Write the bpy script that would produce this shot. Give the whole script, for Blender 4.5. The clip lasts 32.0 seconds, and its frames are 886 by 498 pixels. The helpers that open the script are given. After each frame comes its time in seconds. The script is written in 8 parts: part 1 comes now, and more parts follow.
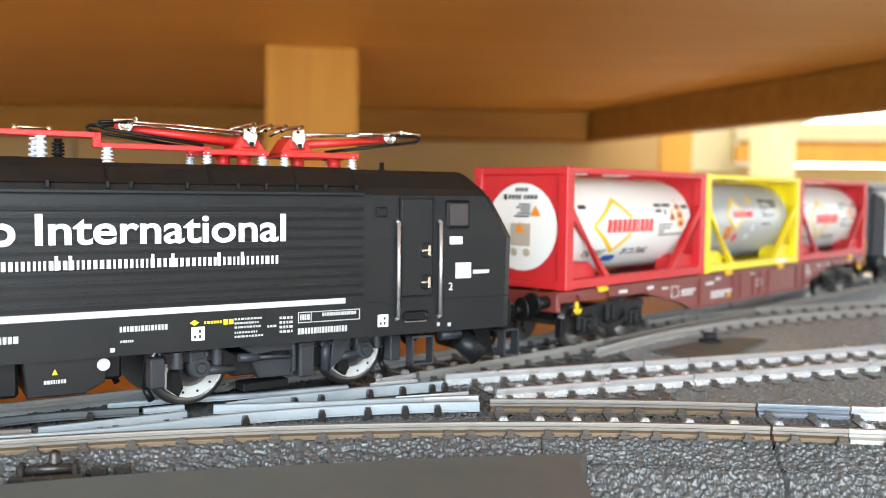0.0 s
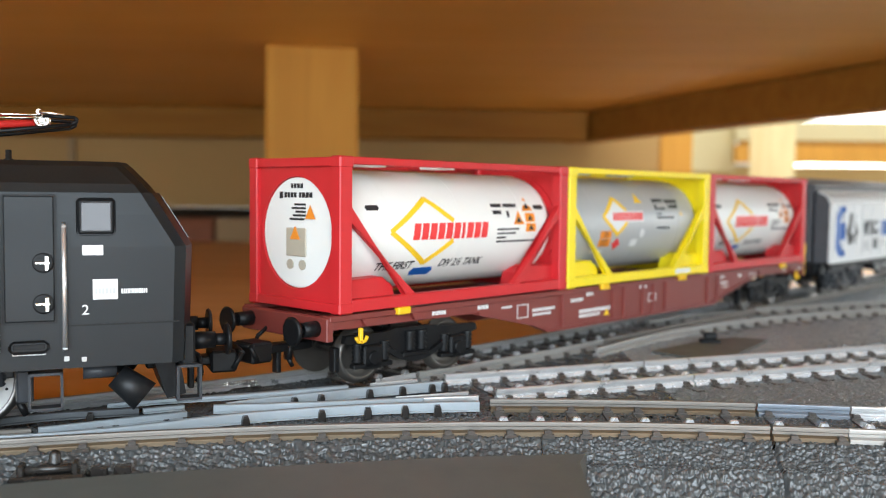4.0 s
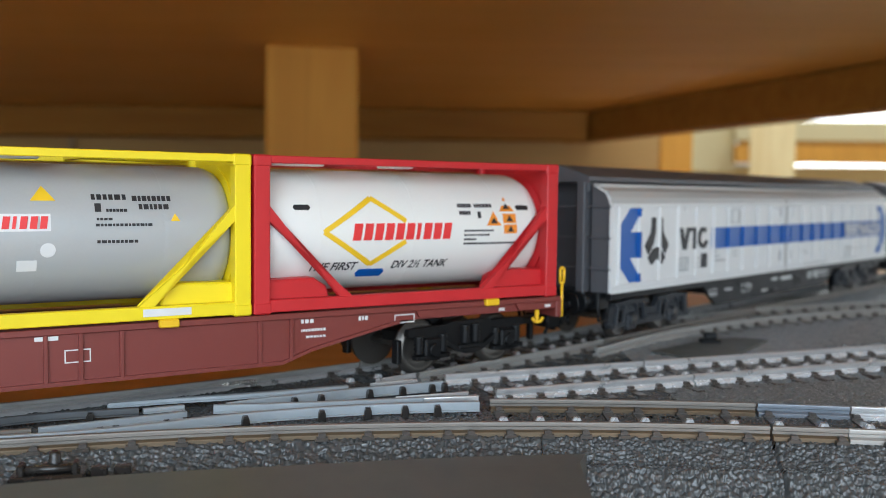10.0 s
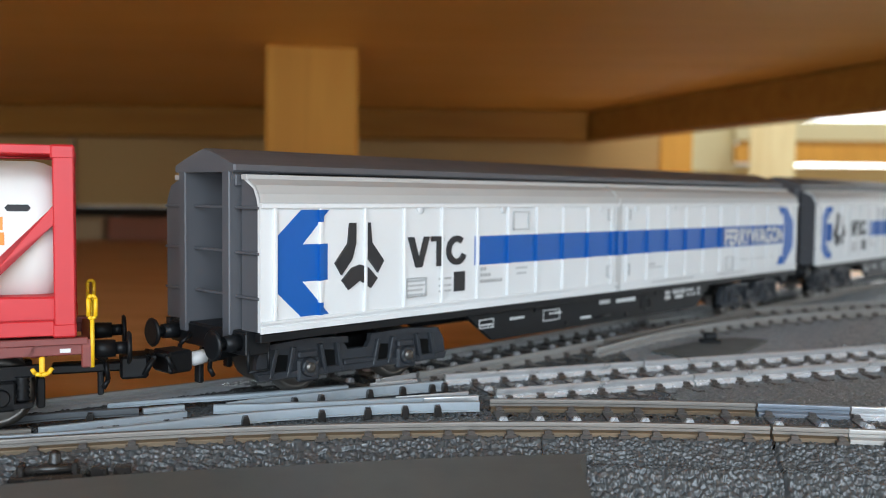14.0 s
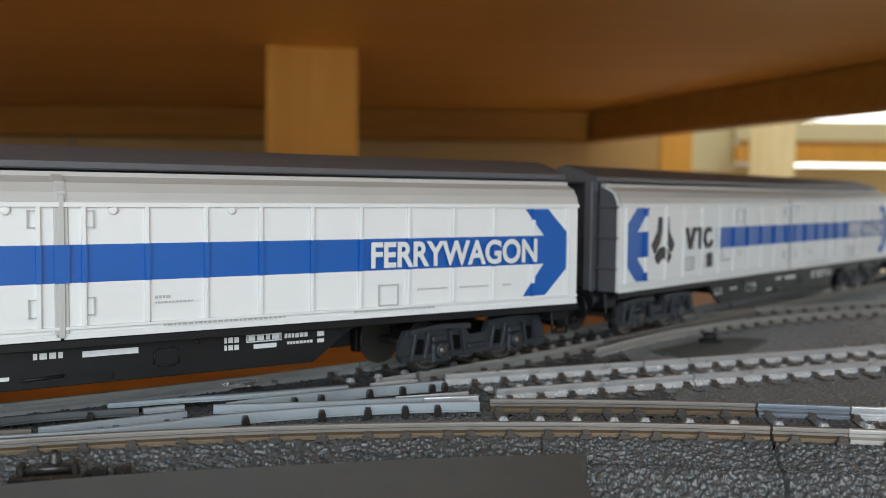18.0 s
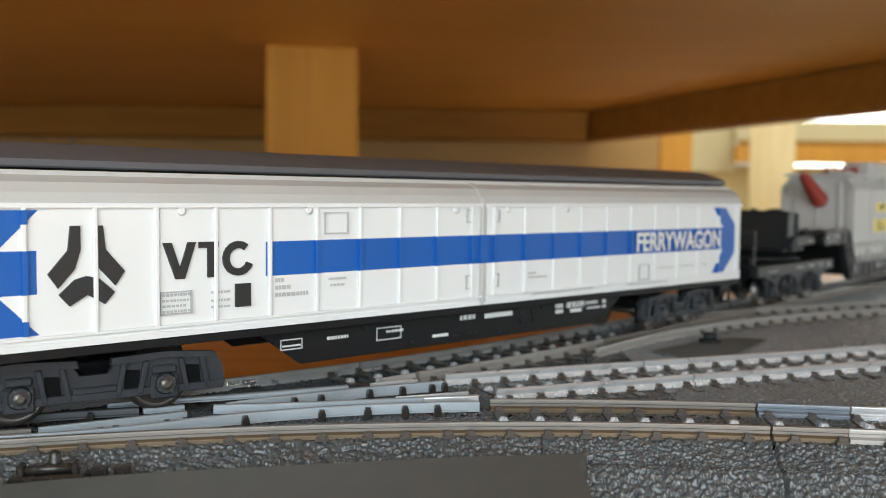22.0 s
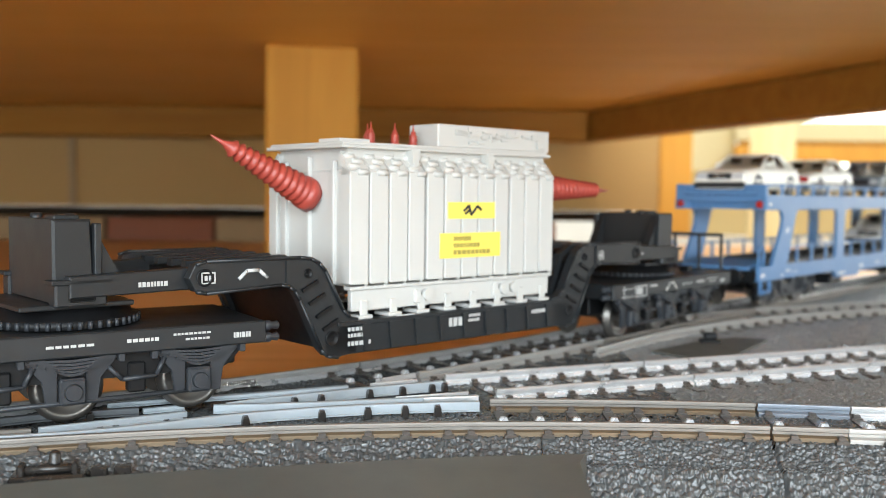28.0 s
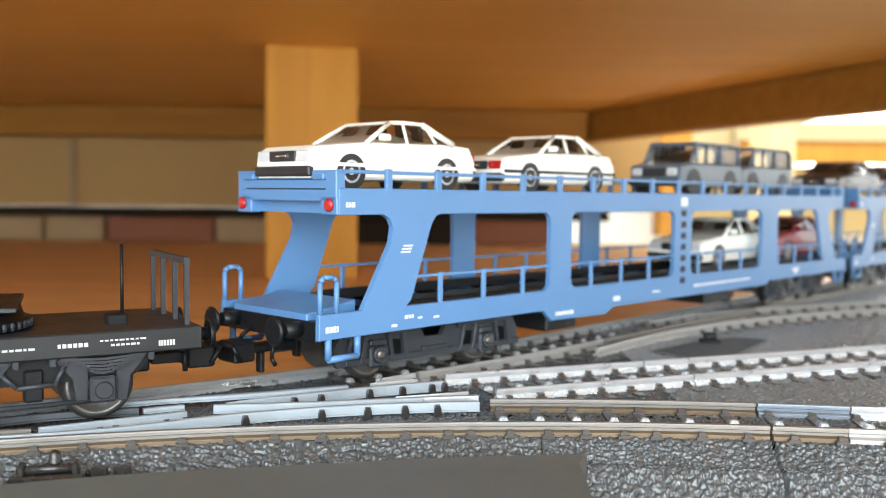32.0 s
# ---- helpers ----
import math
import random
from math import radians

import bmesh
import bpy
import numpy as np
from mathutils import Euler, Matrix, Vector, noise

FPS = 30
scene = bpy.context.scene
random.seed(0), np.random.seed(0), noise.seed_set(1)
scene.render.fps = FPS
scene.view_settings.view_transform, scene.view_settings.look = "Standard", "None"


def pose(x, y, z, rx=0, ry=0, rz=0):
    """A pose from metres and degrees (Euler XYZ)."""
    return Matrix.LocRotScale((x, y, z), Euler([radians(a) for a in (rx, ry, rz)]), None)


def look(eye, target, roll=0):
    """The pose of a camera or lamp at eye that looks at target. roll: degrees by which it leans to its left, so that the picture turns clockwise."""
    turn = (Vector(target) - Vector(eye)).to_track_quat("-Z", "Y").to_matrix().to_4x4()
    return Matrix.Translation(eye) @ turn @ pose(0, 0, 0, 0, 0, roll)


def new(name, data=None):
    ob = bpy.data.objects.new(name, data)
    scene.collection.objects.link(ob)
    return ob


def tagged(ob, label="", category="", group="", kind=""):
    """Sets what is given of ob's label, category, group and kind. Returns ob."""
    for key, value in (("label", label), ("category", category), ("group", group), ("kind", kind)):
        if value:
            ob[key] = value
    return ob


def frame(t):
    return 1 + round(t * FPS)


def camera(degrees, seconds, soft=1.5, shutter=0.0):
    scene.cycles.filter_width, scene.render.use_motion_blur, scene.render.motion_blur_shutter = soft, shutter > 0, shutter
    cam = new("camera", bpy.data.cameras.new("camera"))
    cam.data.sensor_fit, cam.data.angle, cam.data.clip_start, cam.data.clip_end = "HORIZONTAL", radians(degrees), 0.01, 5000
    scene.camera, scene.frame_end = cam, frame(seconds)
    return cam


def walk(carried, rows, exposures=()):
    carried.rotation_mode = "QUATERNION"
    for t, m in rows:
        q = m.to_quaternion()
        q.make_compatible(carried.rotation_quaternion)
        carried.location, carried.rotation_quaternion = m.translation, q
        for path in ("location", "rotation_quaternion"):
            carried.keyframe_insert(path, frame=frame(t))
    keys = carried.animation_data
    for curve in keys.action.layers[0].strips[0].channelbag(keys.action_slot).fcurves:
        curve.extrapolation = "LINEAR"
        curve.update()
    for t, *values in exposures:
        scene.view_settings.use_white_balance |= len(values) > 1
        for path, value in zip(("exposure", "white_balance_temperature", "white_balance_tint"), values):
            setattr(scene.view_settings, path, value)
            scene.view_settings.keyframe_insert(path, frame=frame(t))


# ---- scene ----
# ---------- camera ----------
cam = camera(51.483, 32.0, soft=0.7)
RAIL = 0.0105                      # top of the rails above the board
EYE = (0.0, 0.0, RAIL + 0.03659)
TILT = radians(-3.414)
LOOK = look(EYE, (0.0, math.cos(TILT), EYE[2] + math.sin(TILT)), 0.629)
walk(cam, [(0.0, LOOK), (32.0, LOOK)],
     [(0, 0.1, 6500, 10), (1, 0.15, 6500, 10), (2, -0.15, 6500, 10), (3, -0.25, 6500, 10), (6, -0.75, 6100, 10), (9, -1, 6119, 10), (11, -1.05, 6131, 10), (13, -0.85, 6144, 10), (14, -0.85, 6150, 10), (17, -1.3, 6400, 10), (18, -1.28, 6500, 10), (19, -1.2, 6500, 10), (20, -0.7, 6650, 10), (22, -0.85, 6700, 10), (24, -1.3, 6800, 10), (25.5, -1.05, 6800, 10), (28, -0.08, 6600, 10), (29, -0.75, 6300, 10), (30, -0.63, 6550, 10), (31, 0.1, 6500, 10), (32, 0.15, 6600, 10)])
# the phone's lens throws the far shelf out of focus
cam.data.dof.use_dof = True
cam.data.dof.focus_distance = 0.152
cam.data.dof.aperture_fstop = 24.0

# ---------- world and light ----------
world = bpy.data.worlds.new("sky")
world.use_nodes = True
scene.world = world
_n = world.node_tree.nodes
_sky = _n.new("ShaderNodeTexSky")
_sky.sky_type, _sky.sun_disc = "NISHITA", False
_sky.sun_elevation, _sky.sun_rotation = radians(40), radians(60)
world.node_tree.links.new(_sky.outputs[0], _n["Background"].inputs[0])
_n["Background"].inputs[1].default_value = 0.1


def window_light(name, eye, target, w, h, power, color):
    lamp = bpy.data.lights.new(name, "AREA")
    lamp.shape, lamp.size, lamp.size_y, lamp.energy, lamp.color = "RECTANGLE", w, h, power, color
    ob = new(name, lamp)
    ob.matrix_world = look(eye, target)
    return ob


window_light("daylight_behind", (0.08, -1.86, 0.53), (0.08, 0, 0.1), 2.3, 1.62, 142, (0.80, 0.92, 1.0))
window_light("daylight_side", (1.86, 0.95, 0.42), (0.0, 0.8, 0.2), 1.5, 0.9, 12, (0.86, 0.95, 1.0))


# ---------- materials ----------
def material(name, color, rough=0.5, metal=0.0, vary=0.12, scale=300.0, bump=0.0, fine=1500.0, spec=0.5, coat=0.0, dirt=None, rvary=0.1):
    m = bpy.data.materials.new(name)
    m.use_nodes = True
    nt = m.node_tree
    n, ln = nt.nodes, nt.links
    b = n["Principled BSDF"]
    b.inputs["Metallic"].default_value = metal
    b.inputs["Specular IOR Level"].default_value = spec
    b.inputs["Coat Weight"].default_value = coat
    tc = n.new("ShaderNodeTexCoord")
    big = n.new("ShaderNodeTexNoise")
    big.inputs["Scale"].default_value, big.inputs["Detail"].default_value = scale, 5
    ln.new(tc.outputs["Object"], big.inputs["Vector"])
    small = n.new("ShaderNodeTexNoise")
    small.inputs["Scale"].default_value, small.inputs["Detail"].default_value = fine, 3
    ln.new(tc.outputs["Object"], small.inputs["Vector"])
    mix = n.new("ShaderNodeMix")
    mix.data_type = "RGBA"
    dark = dirt or tuple(c * (1 - 2.2 * vary) for c in color)
    mix.inputs[6].default_value = (*dark, 1)
    mix.inputs[7].default_value = (*(min(1, c * (1 + 0.6 * vary)) for c in color), 1)
    mul = n.new("ShaderNodeMath")
    mul.operation = "MULTIPLY_ADD"
    mul.inputs[1].default_value, mul.inputs[2].default_value = 0.35, 0.32
    ln.new(small.outputs[0], mul.inputs[0])
    add = n.new("ShaderNodeMath")
    add.operation = "MULTIPLY_ADD"
    add.use_clamp = True
    add.inputs[1].default_value = 1.0
    ln.new(big.outputs[0], add.inputs[0])
    ln.new(mul.outputs[0], add.inputs[2])
    ln.new(add.outputs[0], mix.inputs[0])
    ln.new(mix.outputs[2], b.inputs["Base Color"])
    rm = n.new("ShaderNodeMapRange")
    rm.inputs[3].default_value, rm.inputs[4].default_value = max(0.02, rough - rvary), min(1, rough + rvary)
    ln.new(big.outputs[0], rm.inputs[0])
    ln.new(rm.outputs[0], b.inputs["Roughness"])
    if bump:
        bp = n.new("ShaderNodeBump")
        bp.inputs["Strength"].default_value, bp.inputs["Distance"].default_value = bump, 0.0002
        ln.new(small.outputs[0], bp.inputs["Height"])
        ln.new(bp.outputs[0], b.inputs["Normal"])
    return m


def wood(name, light, dark, axis, rough=0.5, scale=14.0, spec=0.5):
    m = material(name, light, rough, scale=20, fine=400, spec=spec)
    nt = m.node_tree
    n, ln = nt.nodes, nt.links
    b = n["Principled BSDF"]
    tc = n.new("ShaderNodeTexCoord")
    mp = n.new("ShaderNodeMapping")
    s = [scale * 5] * 3
    s[axis] = scale * 0.35
    mp.inputs["Scale"].default_value = s
    ln.new(tc.outputs["Object"], mp.inputs["Vector"])
    nz = n.new("ShaderNodeTexNoise")
    nz.inputs["Scale"].default_value, nz.inputs["Detail"].default_value, nz.inputs["Distortion"].default_value = 1.0, 6, 1.2
    ln.new(mp.outputs[0], nz.inputs["Vector"])
    cr = n.new("ShaderNodeValToRGB")
    cr.color_ramp.elements[0].position, cr.color_ramp.elements[0].color = 0.32, (*dark, 1)
    cr.color_ramp.elements[1].position, cr.color_ramp.elements[1].color = 0.62, (*light, 1)
    ln.new(nz.outputs[0], cr.inputs[0])
    ln.new(cr.outputs[0], b.inputs["Base Color"])
    bp = n.new("ShaderNodeBump")
    bp.inputs["Strength"].default_value, bp.inputs["Distance"].default_value = 0.15, 0.0005
    ln.new(nz.outputs[0], bp.inputs["Height"])
    ln.new(bp.outputs[0], b.inputs["Normal"])
    return m


def glass(name, tint=(0.8, 0.85, 0.85), rough=0.02):
    m = bpy.data.materials.new(name)
    m.use_nodes = True
    b = m.node_tree.nodes["Principled BSDF"]
    b.inputs["Base Color"].default_value = (*tint, 1)
    b.inputs["Roughness"].default_value = rough
    b.inputs["Transmission Weight"].default_value = 1.0
    b.inputs["IOR"].default_value = 1.3
    return m


def glowing(name, color, strength):
    m = bpy.data.materials.new(name)
    m.use_nodes = True
    b = m.node_tree.nodes["Principled BSDF"]
    b.inputs["Base Color"].default_value = (*color, 1)
    b.inputs["Emission Color"].default_value = (*color, 1)
    b.inputs["Emission Strength"].default_value = strength
    return m


M_BOARD = wood("pine_board", (0.76, 0.43, 0.17), (0.63, 0.32, 0.11), 0, 0.55)
M_DECK = wood("shelf_plywood", (0.85, 0.51, 0.13), (0.79, 0.455, 0.11), 0, 0.5, 6.0)
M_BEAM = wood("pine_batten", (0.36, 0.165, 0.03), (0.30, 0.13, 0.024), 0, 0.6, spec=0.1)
M_POST = wood("pine_post", (0.66, 0.305, 0.05), (0.58, 0.26, 0.042), 2, 0.6, spec=0.15)
M_WALL = material("cream_wall", (0.76, 0.74, 0.68), 0.9, vary=0.05, scale=6, fine=120, bump=0.05)
M_PLASTER = material("white_plaster", (0.78, 0.76, 0.72), 0.95, vary=0.04, scale=4, fine=90)
M_PANEL = material("beige_panel", (0.48, 0.29, 0.105), 0.8, vary=0.08, scale=8, fine=200)
M_DARK = material("dark_strip", (0.03, 0.022, 0.015), 0.85, scale=30, spec=0.1)
M_REDBOX = material("red_brown_card", (0.24, 0.085, 0.04), 0.7, vary=0.2, scale=15)
M_TANBOX = material("tan_card", (0.36, 0.25, 0.13), 0.8, vary=0.15, scale=15)
M_FLOOR = wood("parquet", (0.36, 0.22, 0.11), (0.25, 0.14, 0.06), 0, 0.4)
M_SKYPANE = glowing("bright_sky", (1.0, 1.0, 0.96), 4.5)
M_CREAM = material("cream_board", (0.48, 0.34, 0.14), 0.8, vary=0.06, scale=8, fine=200)
M_BLIND = material("cream_cloth", (0.62, 0.51, 0.28), 0.9, vary=0.06, scale=12, fine=300)
# pine post again, with window light painted into a paler colour
M_LITPOST = wood("pine_post_lit", (0.80, 0.62, 0.30), (0.74, 0.54, 0.24), 2, 0.5)
M_WFRAME = material("white_window_paint", (0.8, 0.8, 0.78), 0.4, vary=0.03, scale=20)
M_BALLAST = material("moulded_ballast", (0.062, 0.065, 0.066), 0.15, vary=0.3, scale=900, fine=4000, bump=0.12, spec=0.55, rvary=0.05)
# two paler gravels: the window's grazing sheen is painted into their base colour
M_GRAVEL_SHEEN = material("grey_gravel_sheen", (0.205, 0.218, 0.222), 0.34, vary=0.35, scale=600, fine=3000, bump=0.15, spec=0.5, rvary=0.1)
M_FILL_SHEEN = material("fine_gravel_sheen", (0.135, 0.143, 0.146), 0.3, vary=0.35, scale=800, fine=3500, bump=0.12, spec=0.5, rvary=0.08)
M_BED = material("grey_moulded_plastic", (0.076, 0.080, 0.073), 0.5, vary=0.06, scale=200, fine=3000, bump=0.06)
M_SLEEPER = material("dark_sleeper_plastic", (0.022, 0.019, 0.017), 0.26, vary=0.2, scale=500, bump=0.1, spec=0.5)
M_RAIL = material("nickel_rail", (0.71, 0.72, 0.73), 0.26, 0.5, vary=0.3, scale=250, fine=2500, bump=0.05, rvary=0.12)
M_RAILBLUE = material("blued_rail", (0.20, 0.225, 0.26), 0.36, 0.5, vary=0.25, scale=220, fine=1800, bump=0.08)
M_RAILBROWN = material("weathered_rail", (0.19, 0.17, 0.15), 0.5, 0.45, vary=0.25, scale=220, fine=1800, bump=0.1)
M_RAILGREY = material("dull_nickel_rail", (0.50, 0.50, 0.50), 0.3, 0.6, vary=0.3, scale=250, fine=2500, bump=0.08)
M_RAILDARK = material("tarnished_rail", (0.34, 0.33, 0.31), 0.36, 0.5, vary=0.25, scale=220, fine=1800, bump=0.1)
M_FOOT = material("brass_brown_rail_foot", (0.14, 0.101, 0.063), 0.42, 0.5, vary=0.22, scale=260, fine=1800, bump=0.1)
M_CHAIR = material("brown_chair_plastic", (0.055, 0.045, 0.038), 0.3, vary=0.25, scale=500, bump=0.1)
M_POINTDARK = material("dark_point_steel", (0.10, 0.105, 0.11), 0.45, 0.5, vary=0.2, scale=200, fine=1500)
M_BLADE = material("blued_point_rail", (0.36, 0.40, 0.43), 0.45, 0.45, vary=0.2, scale=180, fine=1500)
M_LOCO = material("anthracite_paint", (0.0125, 0.014, 0.0155), 0.36, vary=0.08, scale=150, fine=3000, bump=0.03, spec=0.22)
M_ROOF = material("matt_black_roof", (0.006, 0.0055, 0.005), 0.5, vary=0.2, scale=300, fine=2500, bump=0.12, spec=0.3)
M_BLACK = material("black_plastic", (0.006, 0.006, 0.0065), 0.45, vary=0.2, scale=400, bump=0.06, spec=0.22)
M_WHITE = material("white_print", (0.66, 0.66, 0.65), 0.5, vary=0.03, scale=200)
M_GREYPRINT = material("grey_print", (0.42, 0.42, 0.41), 0.5, vary=0.05, scale=200)
M_SILVER = material("bright_metal", (0.72, 0.70, 0.66), 0.2, 1.0, vary=0.1, scale=300)
M_CHROME = material("grab_rail_metal", (0.60, 0.60, 0.60), 0.3, 0.8, vary=0.08, scale=300)
M_INSUL = material("grey_white_insulator", (0.58, 0.61, 0.66), 0.4, vary=0.05, scale=400)
M_PANTO = material("pantograph_red", (0.55, 0.025, 0.02), 0.38, vary=0.1, scale=300)
M_RED = material("container_red", (0.50, 0.016, 0.020), 0.46, vary=0.07, scale=120, fine=2500, bump=0.02)
M_YELLOW = material("container_yellow", (0.80, 0.62, 0.005), 0.42, vary=0.06, scale=120, fine=2500, bump=0.02)
M_TANKW = material("tank_white", (0.74, 0.73, 0.69), 0.38, vary=0.04, scale=60, fine=2000)
M_TANKG = material("tank_grey", (0.40, 0.41, 0.41), 0.34, 0.1, vary=0.06, scale=60, fine=2000)
M_OXIDE = material("oxide_red_paint", (0.17, 0.032, 0.025), 0.48, vary=0.12, scale=130, fine=2500, bump=0.04)
M_CLAMP = material("clamp_yellow", (0.78, 0.46, 0.01), 0.45, vary=0.08, scale=300)
M_DIAMOND = material("diamond_yellow", (0.80, 0.50, 0.015), 0.45, vary=0.03)
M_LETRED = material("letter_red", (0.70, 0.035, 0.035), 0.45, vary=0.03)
M_INK = material("black_ink", (0.02, 0.02, 0.022), 0.5, vary=0.05)
M_ORANGE = material("hazard_orange", (0.75, 0.24, 0.02), 0.5, vary=0.05)
M_BLUE = material("print_blue", (0.003, 0.088, 0.36), 0.42, vary=0.06, scale=100)
M_PANELW = material("wagon_white", (0.70, 0.70, 0.69), 0.42, vary=0.035, scale=80, fine=2500, bump=0.02)
M_EAVE = material("wagon_light_grey", (0.44, 0.43, 0.41), 0.42, vary=0.06, scale=80)
M_WROOF = material("wagon_dark_grey", (0.085, 0.085, 0.092), 0.48, vary=0.12, scale=120, fine=2500, bump=0.05)
M_FRAME = material("black_underframe", (0.008, 0.0085, 0.0095), 0.42, vary=0.15, scale=200, bump=0.05, spec=0.28)
M_TRANS = material("transformer_grey", (0.48, 0.472, 0.445), 0.5, vary=0.05, scale=120, fine=2000, bump=0.03)
M_BUSH = material("bushing_red_brown", (0.33, 0.05, 0.035), 0.38, vary=0.08, scale=200)
M_OLIVE = material("olive_print", (0.30, 0.24, 0.05), 0.5, vary=0.05)
M_LABEL = material("label_yellow", (0.78, 0.62, 0.10), 0.5, vary=0.03)
M_LOWL = material("low_loader_grey", (0.015, 0.0165, 0.018), 0.38, vary=0.15, scale=200, fine=2500, bump=0.05, spec=0.35)
M_CARR = material("carrier_blue", (0.08, 0.19, 0.37), 0.40, vary=0.06, scale=100, fine=2500, bump=0.02)
M_CARW = material("car_white", (0.80, 0.78, 0.70), 0.3, vary=0.03, scale=80)
M_VAN = material("van_grey", (0.095, 0.12, 0.145), 0.35, vary=0.05, scale=80)
M_CARRED = material("car_dark_red", (0.20, 0.02, 0.025), 0.35, vary=0.05)
M_CARBROWN = material("car_brown", (0.05, 0.030, 0.022), 0.35, vary=0.1)
M_TYRE = material("tyre_black", (0.015, 0.015, 0.015), 0.6, vary=0.1)
M_HUB = material("hub_grey", (0.5, 0.5, 0.5), 0.4, vary=0.05)
M_TAIL = material("tail_lamp_red", (0.35, 0.015, 0.015), 0.25, vary=0.05)
M_CARGLASS = glass("smoked_glass", (0.78, 0.74, 0.68), 0.05)
M_CABGLASS = material("cab_glass", (0.03, 0.024, 0.026), 0.08, vary=0.1)
M_WHEELW = material("wheel_ring_white", (0.50, 0.49, 0.47), 0.4, vary=0.1, scale=300)
M_PLATE = material("beige_plate", (0.40, 0.35, 0.27), 0.5, vary=0.1, scale=300)
# near-black that paints the shade inside openings
M_OPENING_SHADE = material("opening_shade_black", (0.003, 0.003, 0.003), 0.7, vary=0.1, spec=0.1)
M_TREAD = material("bright_tyre_steel", (0.16, 0.155, 0.15), 0.35, 0.9, vary=0.2, scale=300)
M_BOGIE = material("dark_blue_grey_plastic", (0.028, 0.030, 0.034), 0.36, vary=0.2, scale=300, bump=0.08, spec=0.28)
M_STEEL = material("wheel_steel", (0.11, 0.10, 0.09), 0.36, 0.7, vary=0.2, scale=300)

# ---------- mesh helpers; vehicles are drawn in millimetres ----------
MM = 0.001


def bm_new():
    return bmesh.new()


def box(bm, x0, x1, y0, y1, z0, z1, bev=0.0):
    r = bmesh.ops.create_cube(bm, size=1.0)
    vs = r["verts"]
    for v in vs:
        v.co = Vector(((x0 + x1) / 2 + v.co.x * (x1 - x0), (y0 + y1) / 2 + v.co.y * (y1 - y0), (z0 + z1) / 2 + v.co.z * (z1 - z0)))
    if bev:
        es = list({e for v in vs for e in v.link_edges})
        bmesh.ops.bevel(bm, geom=es, offset=bev, segments=1, affect="EDGES", profile=0.5)
    return bm


def prism(bm, pts, a0, a1, axis="y", bev=0.0):
    """A flat outline of (x, z) pairs for axis y, (y, z) for axis x, (x, y) for axis z, drawn out from a0 to a1."""
    def at(p, a):
        return {"y": (p[0], a, p[1]), "x": (a, p[0], p[1]), "z": (p[0], p[1], a)}[axis]
    n = len(pts)
    lo = [bm.verts.new(at(p, a0)) for p in pts]
    hi = [bm.verts.new(at(p, a1)) for p in pts]
    fs = [bm.faces.new(lo), bm.faces.new(hi[::-1])]
    for i in range(n):
        fs.append(bm.faces.new((lo[i], hi[i], hi[(i + 1) % n], lo[(i + 1) % n])))
    bmesh.ops.recalc_face_normals(bm, faces=fs)
    if bev:
        es = list({e for f in fs[:2] for e in f.edges})
        bmesh.ops.bevel(bm, geom=es, offset=bev, segments=1, affect="EDGES", profile=0.5)
    return bm


def rod(bm, p, q, r0, r1=None, seg=10, caps=True):
    p, q = Vector(p), Vector(q)
    r1 = r0 if r1 is None else r1
    d = (q - p).normalized()
    a = d.orthogonal().normalized()
    b = d.cross(a)
    rings = []
    for c, r in ((p, r0), (q, r1)):
        rings.append([bm.verts.new(c + (a * math.cos(k * math.tau / seg) + b * math.sin(k * math.tau / seg)) * r) for k in range(seg)])
    for k in range(seg):
        f = bm.faces.new((rings[0][k], rings[0][(k + 1) % seg], rings[1][(k + 1) % seg], rings[1][k]))
        f.smooth = True
    if caps:
        bm.faces.new(rings[0][::-1])
        bm.faces.new(rings[1])
    return bm


def tube(bm, pts, r, seg=8):
    for p, q in zip(pts, pts[1:]):
        rod(bm, p, q, r, r, seg)
    return bm


def lathe(bm, p, axis, prof, seg=16):
    """prof: pairs of (distance along the axis, radius)."""
    d = Vector(axis).normalized()
    a = d.orthogonal().normalized()
    b = d.cross(a)
    rings = []
    for s, r in prof:
        c = Vector(p) + d * s
        rings.append([bm.verts.new(c + (a * math.cos(k * math.tau / seg) + b * math.sin(k * math.tau / seg)) * max(r, 0.01)) for k in range(seg)])
    for u, v in zip(rings, rings[1:]):
        for k in range(seg):
            f = bm.faces.new((u[k], u[(k + 1) % seg], v[(k + 1) % seg], v[k]))
            f.smooth = True
    bm.faces.new(rings[0][::-1])
    bm.faces.new(rings[-1])
    return bm


def loft(bm, rings):
    """Rings of equally many points, joined in turn and closed at both ends."""
    vs = [[bm.verts.new(p) for p in r] for r in rings]
    n = len(vs[0])
    fs = []
    for u, v in zip(vs, vs[1:]):
        for k in range(n):
            fs.append(bm.faces.new((u[k], u[(k + 1) % n], v[(k + 1) % n], v[k])))
    fs += [bm.faces.new(vs[0][::-1]), bm.faces.new(vs[-1])]
    bmesh.ops.recalc_face_normals(bm, faces=fs)
    return bm


def mesh_of(bm, name, mat, mm=True):
    if mm:
        bmesh.ops.scale(bm, vec=(MM, MM, MM), verts=bm.verts)
    me = bpy.data.meshes.new(name)
    bm.to_mesh(me)
    bm.free()
    if mat:
        me.materials.append(mat)
    return me


def part(name, bm, mat, parent, label="", at=(0, 0, 0)):
    ob = new(name, mesh_of(bm, name, mat))
    ob.parent = parent
    ob.location = Vector(at) * MM
    if label:
        tagged(ob, label)
    if name.endswith("print"):
        tagged(ob, kind="stuff")
    return ob


def thing(name, label, category, group=""):
    return tagged(new(name), label, category, group)


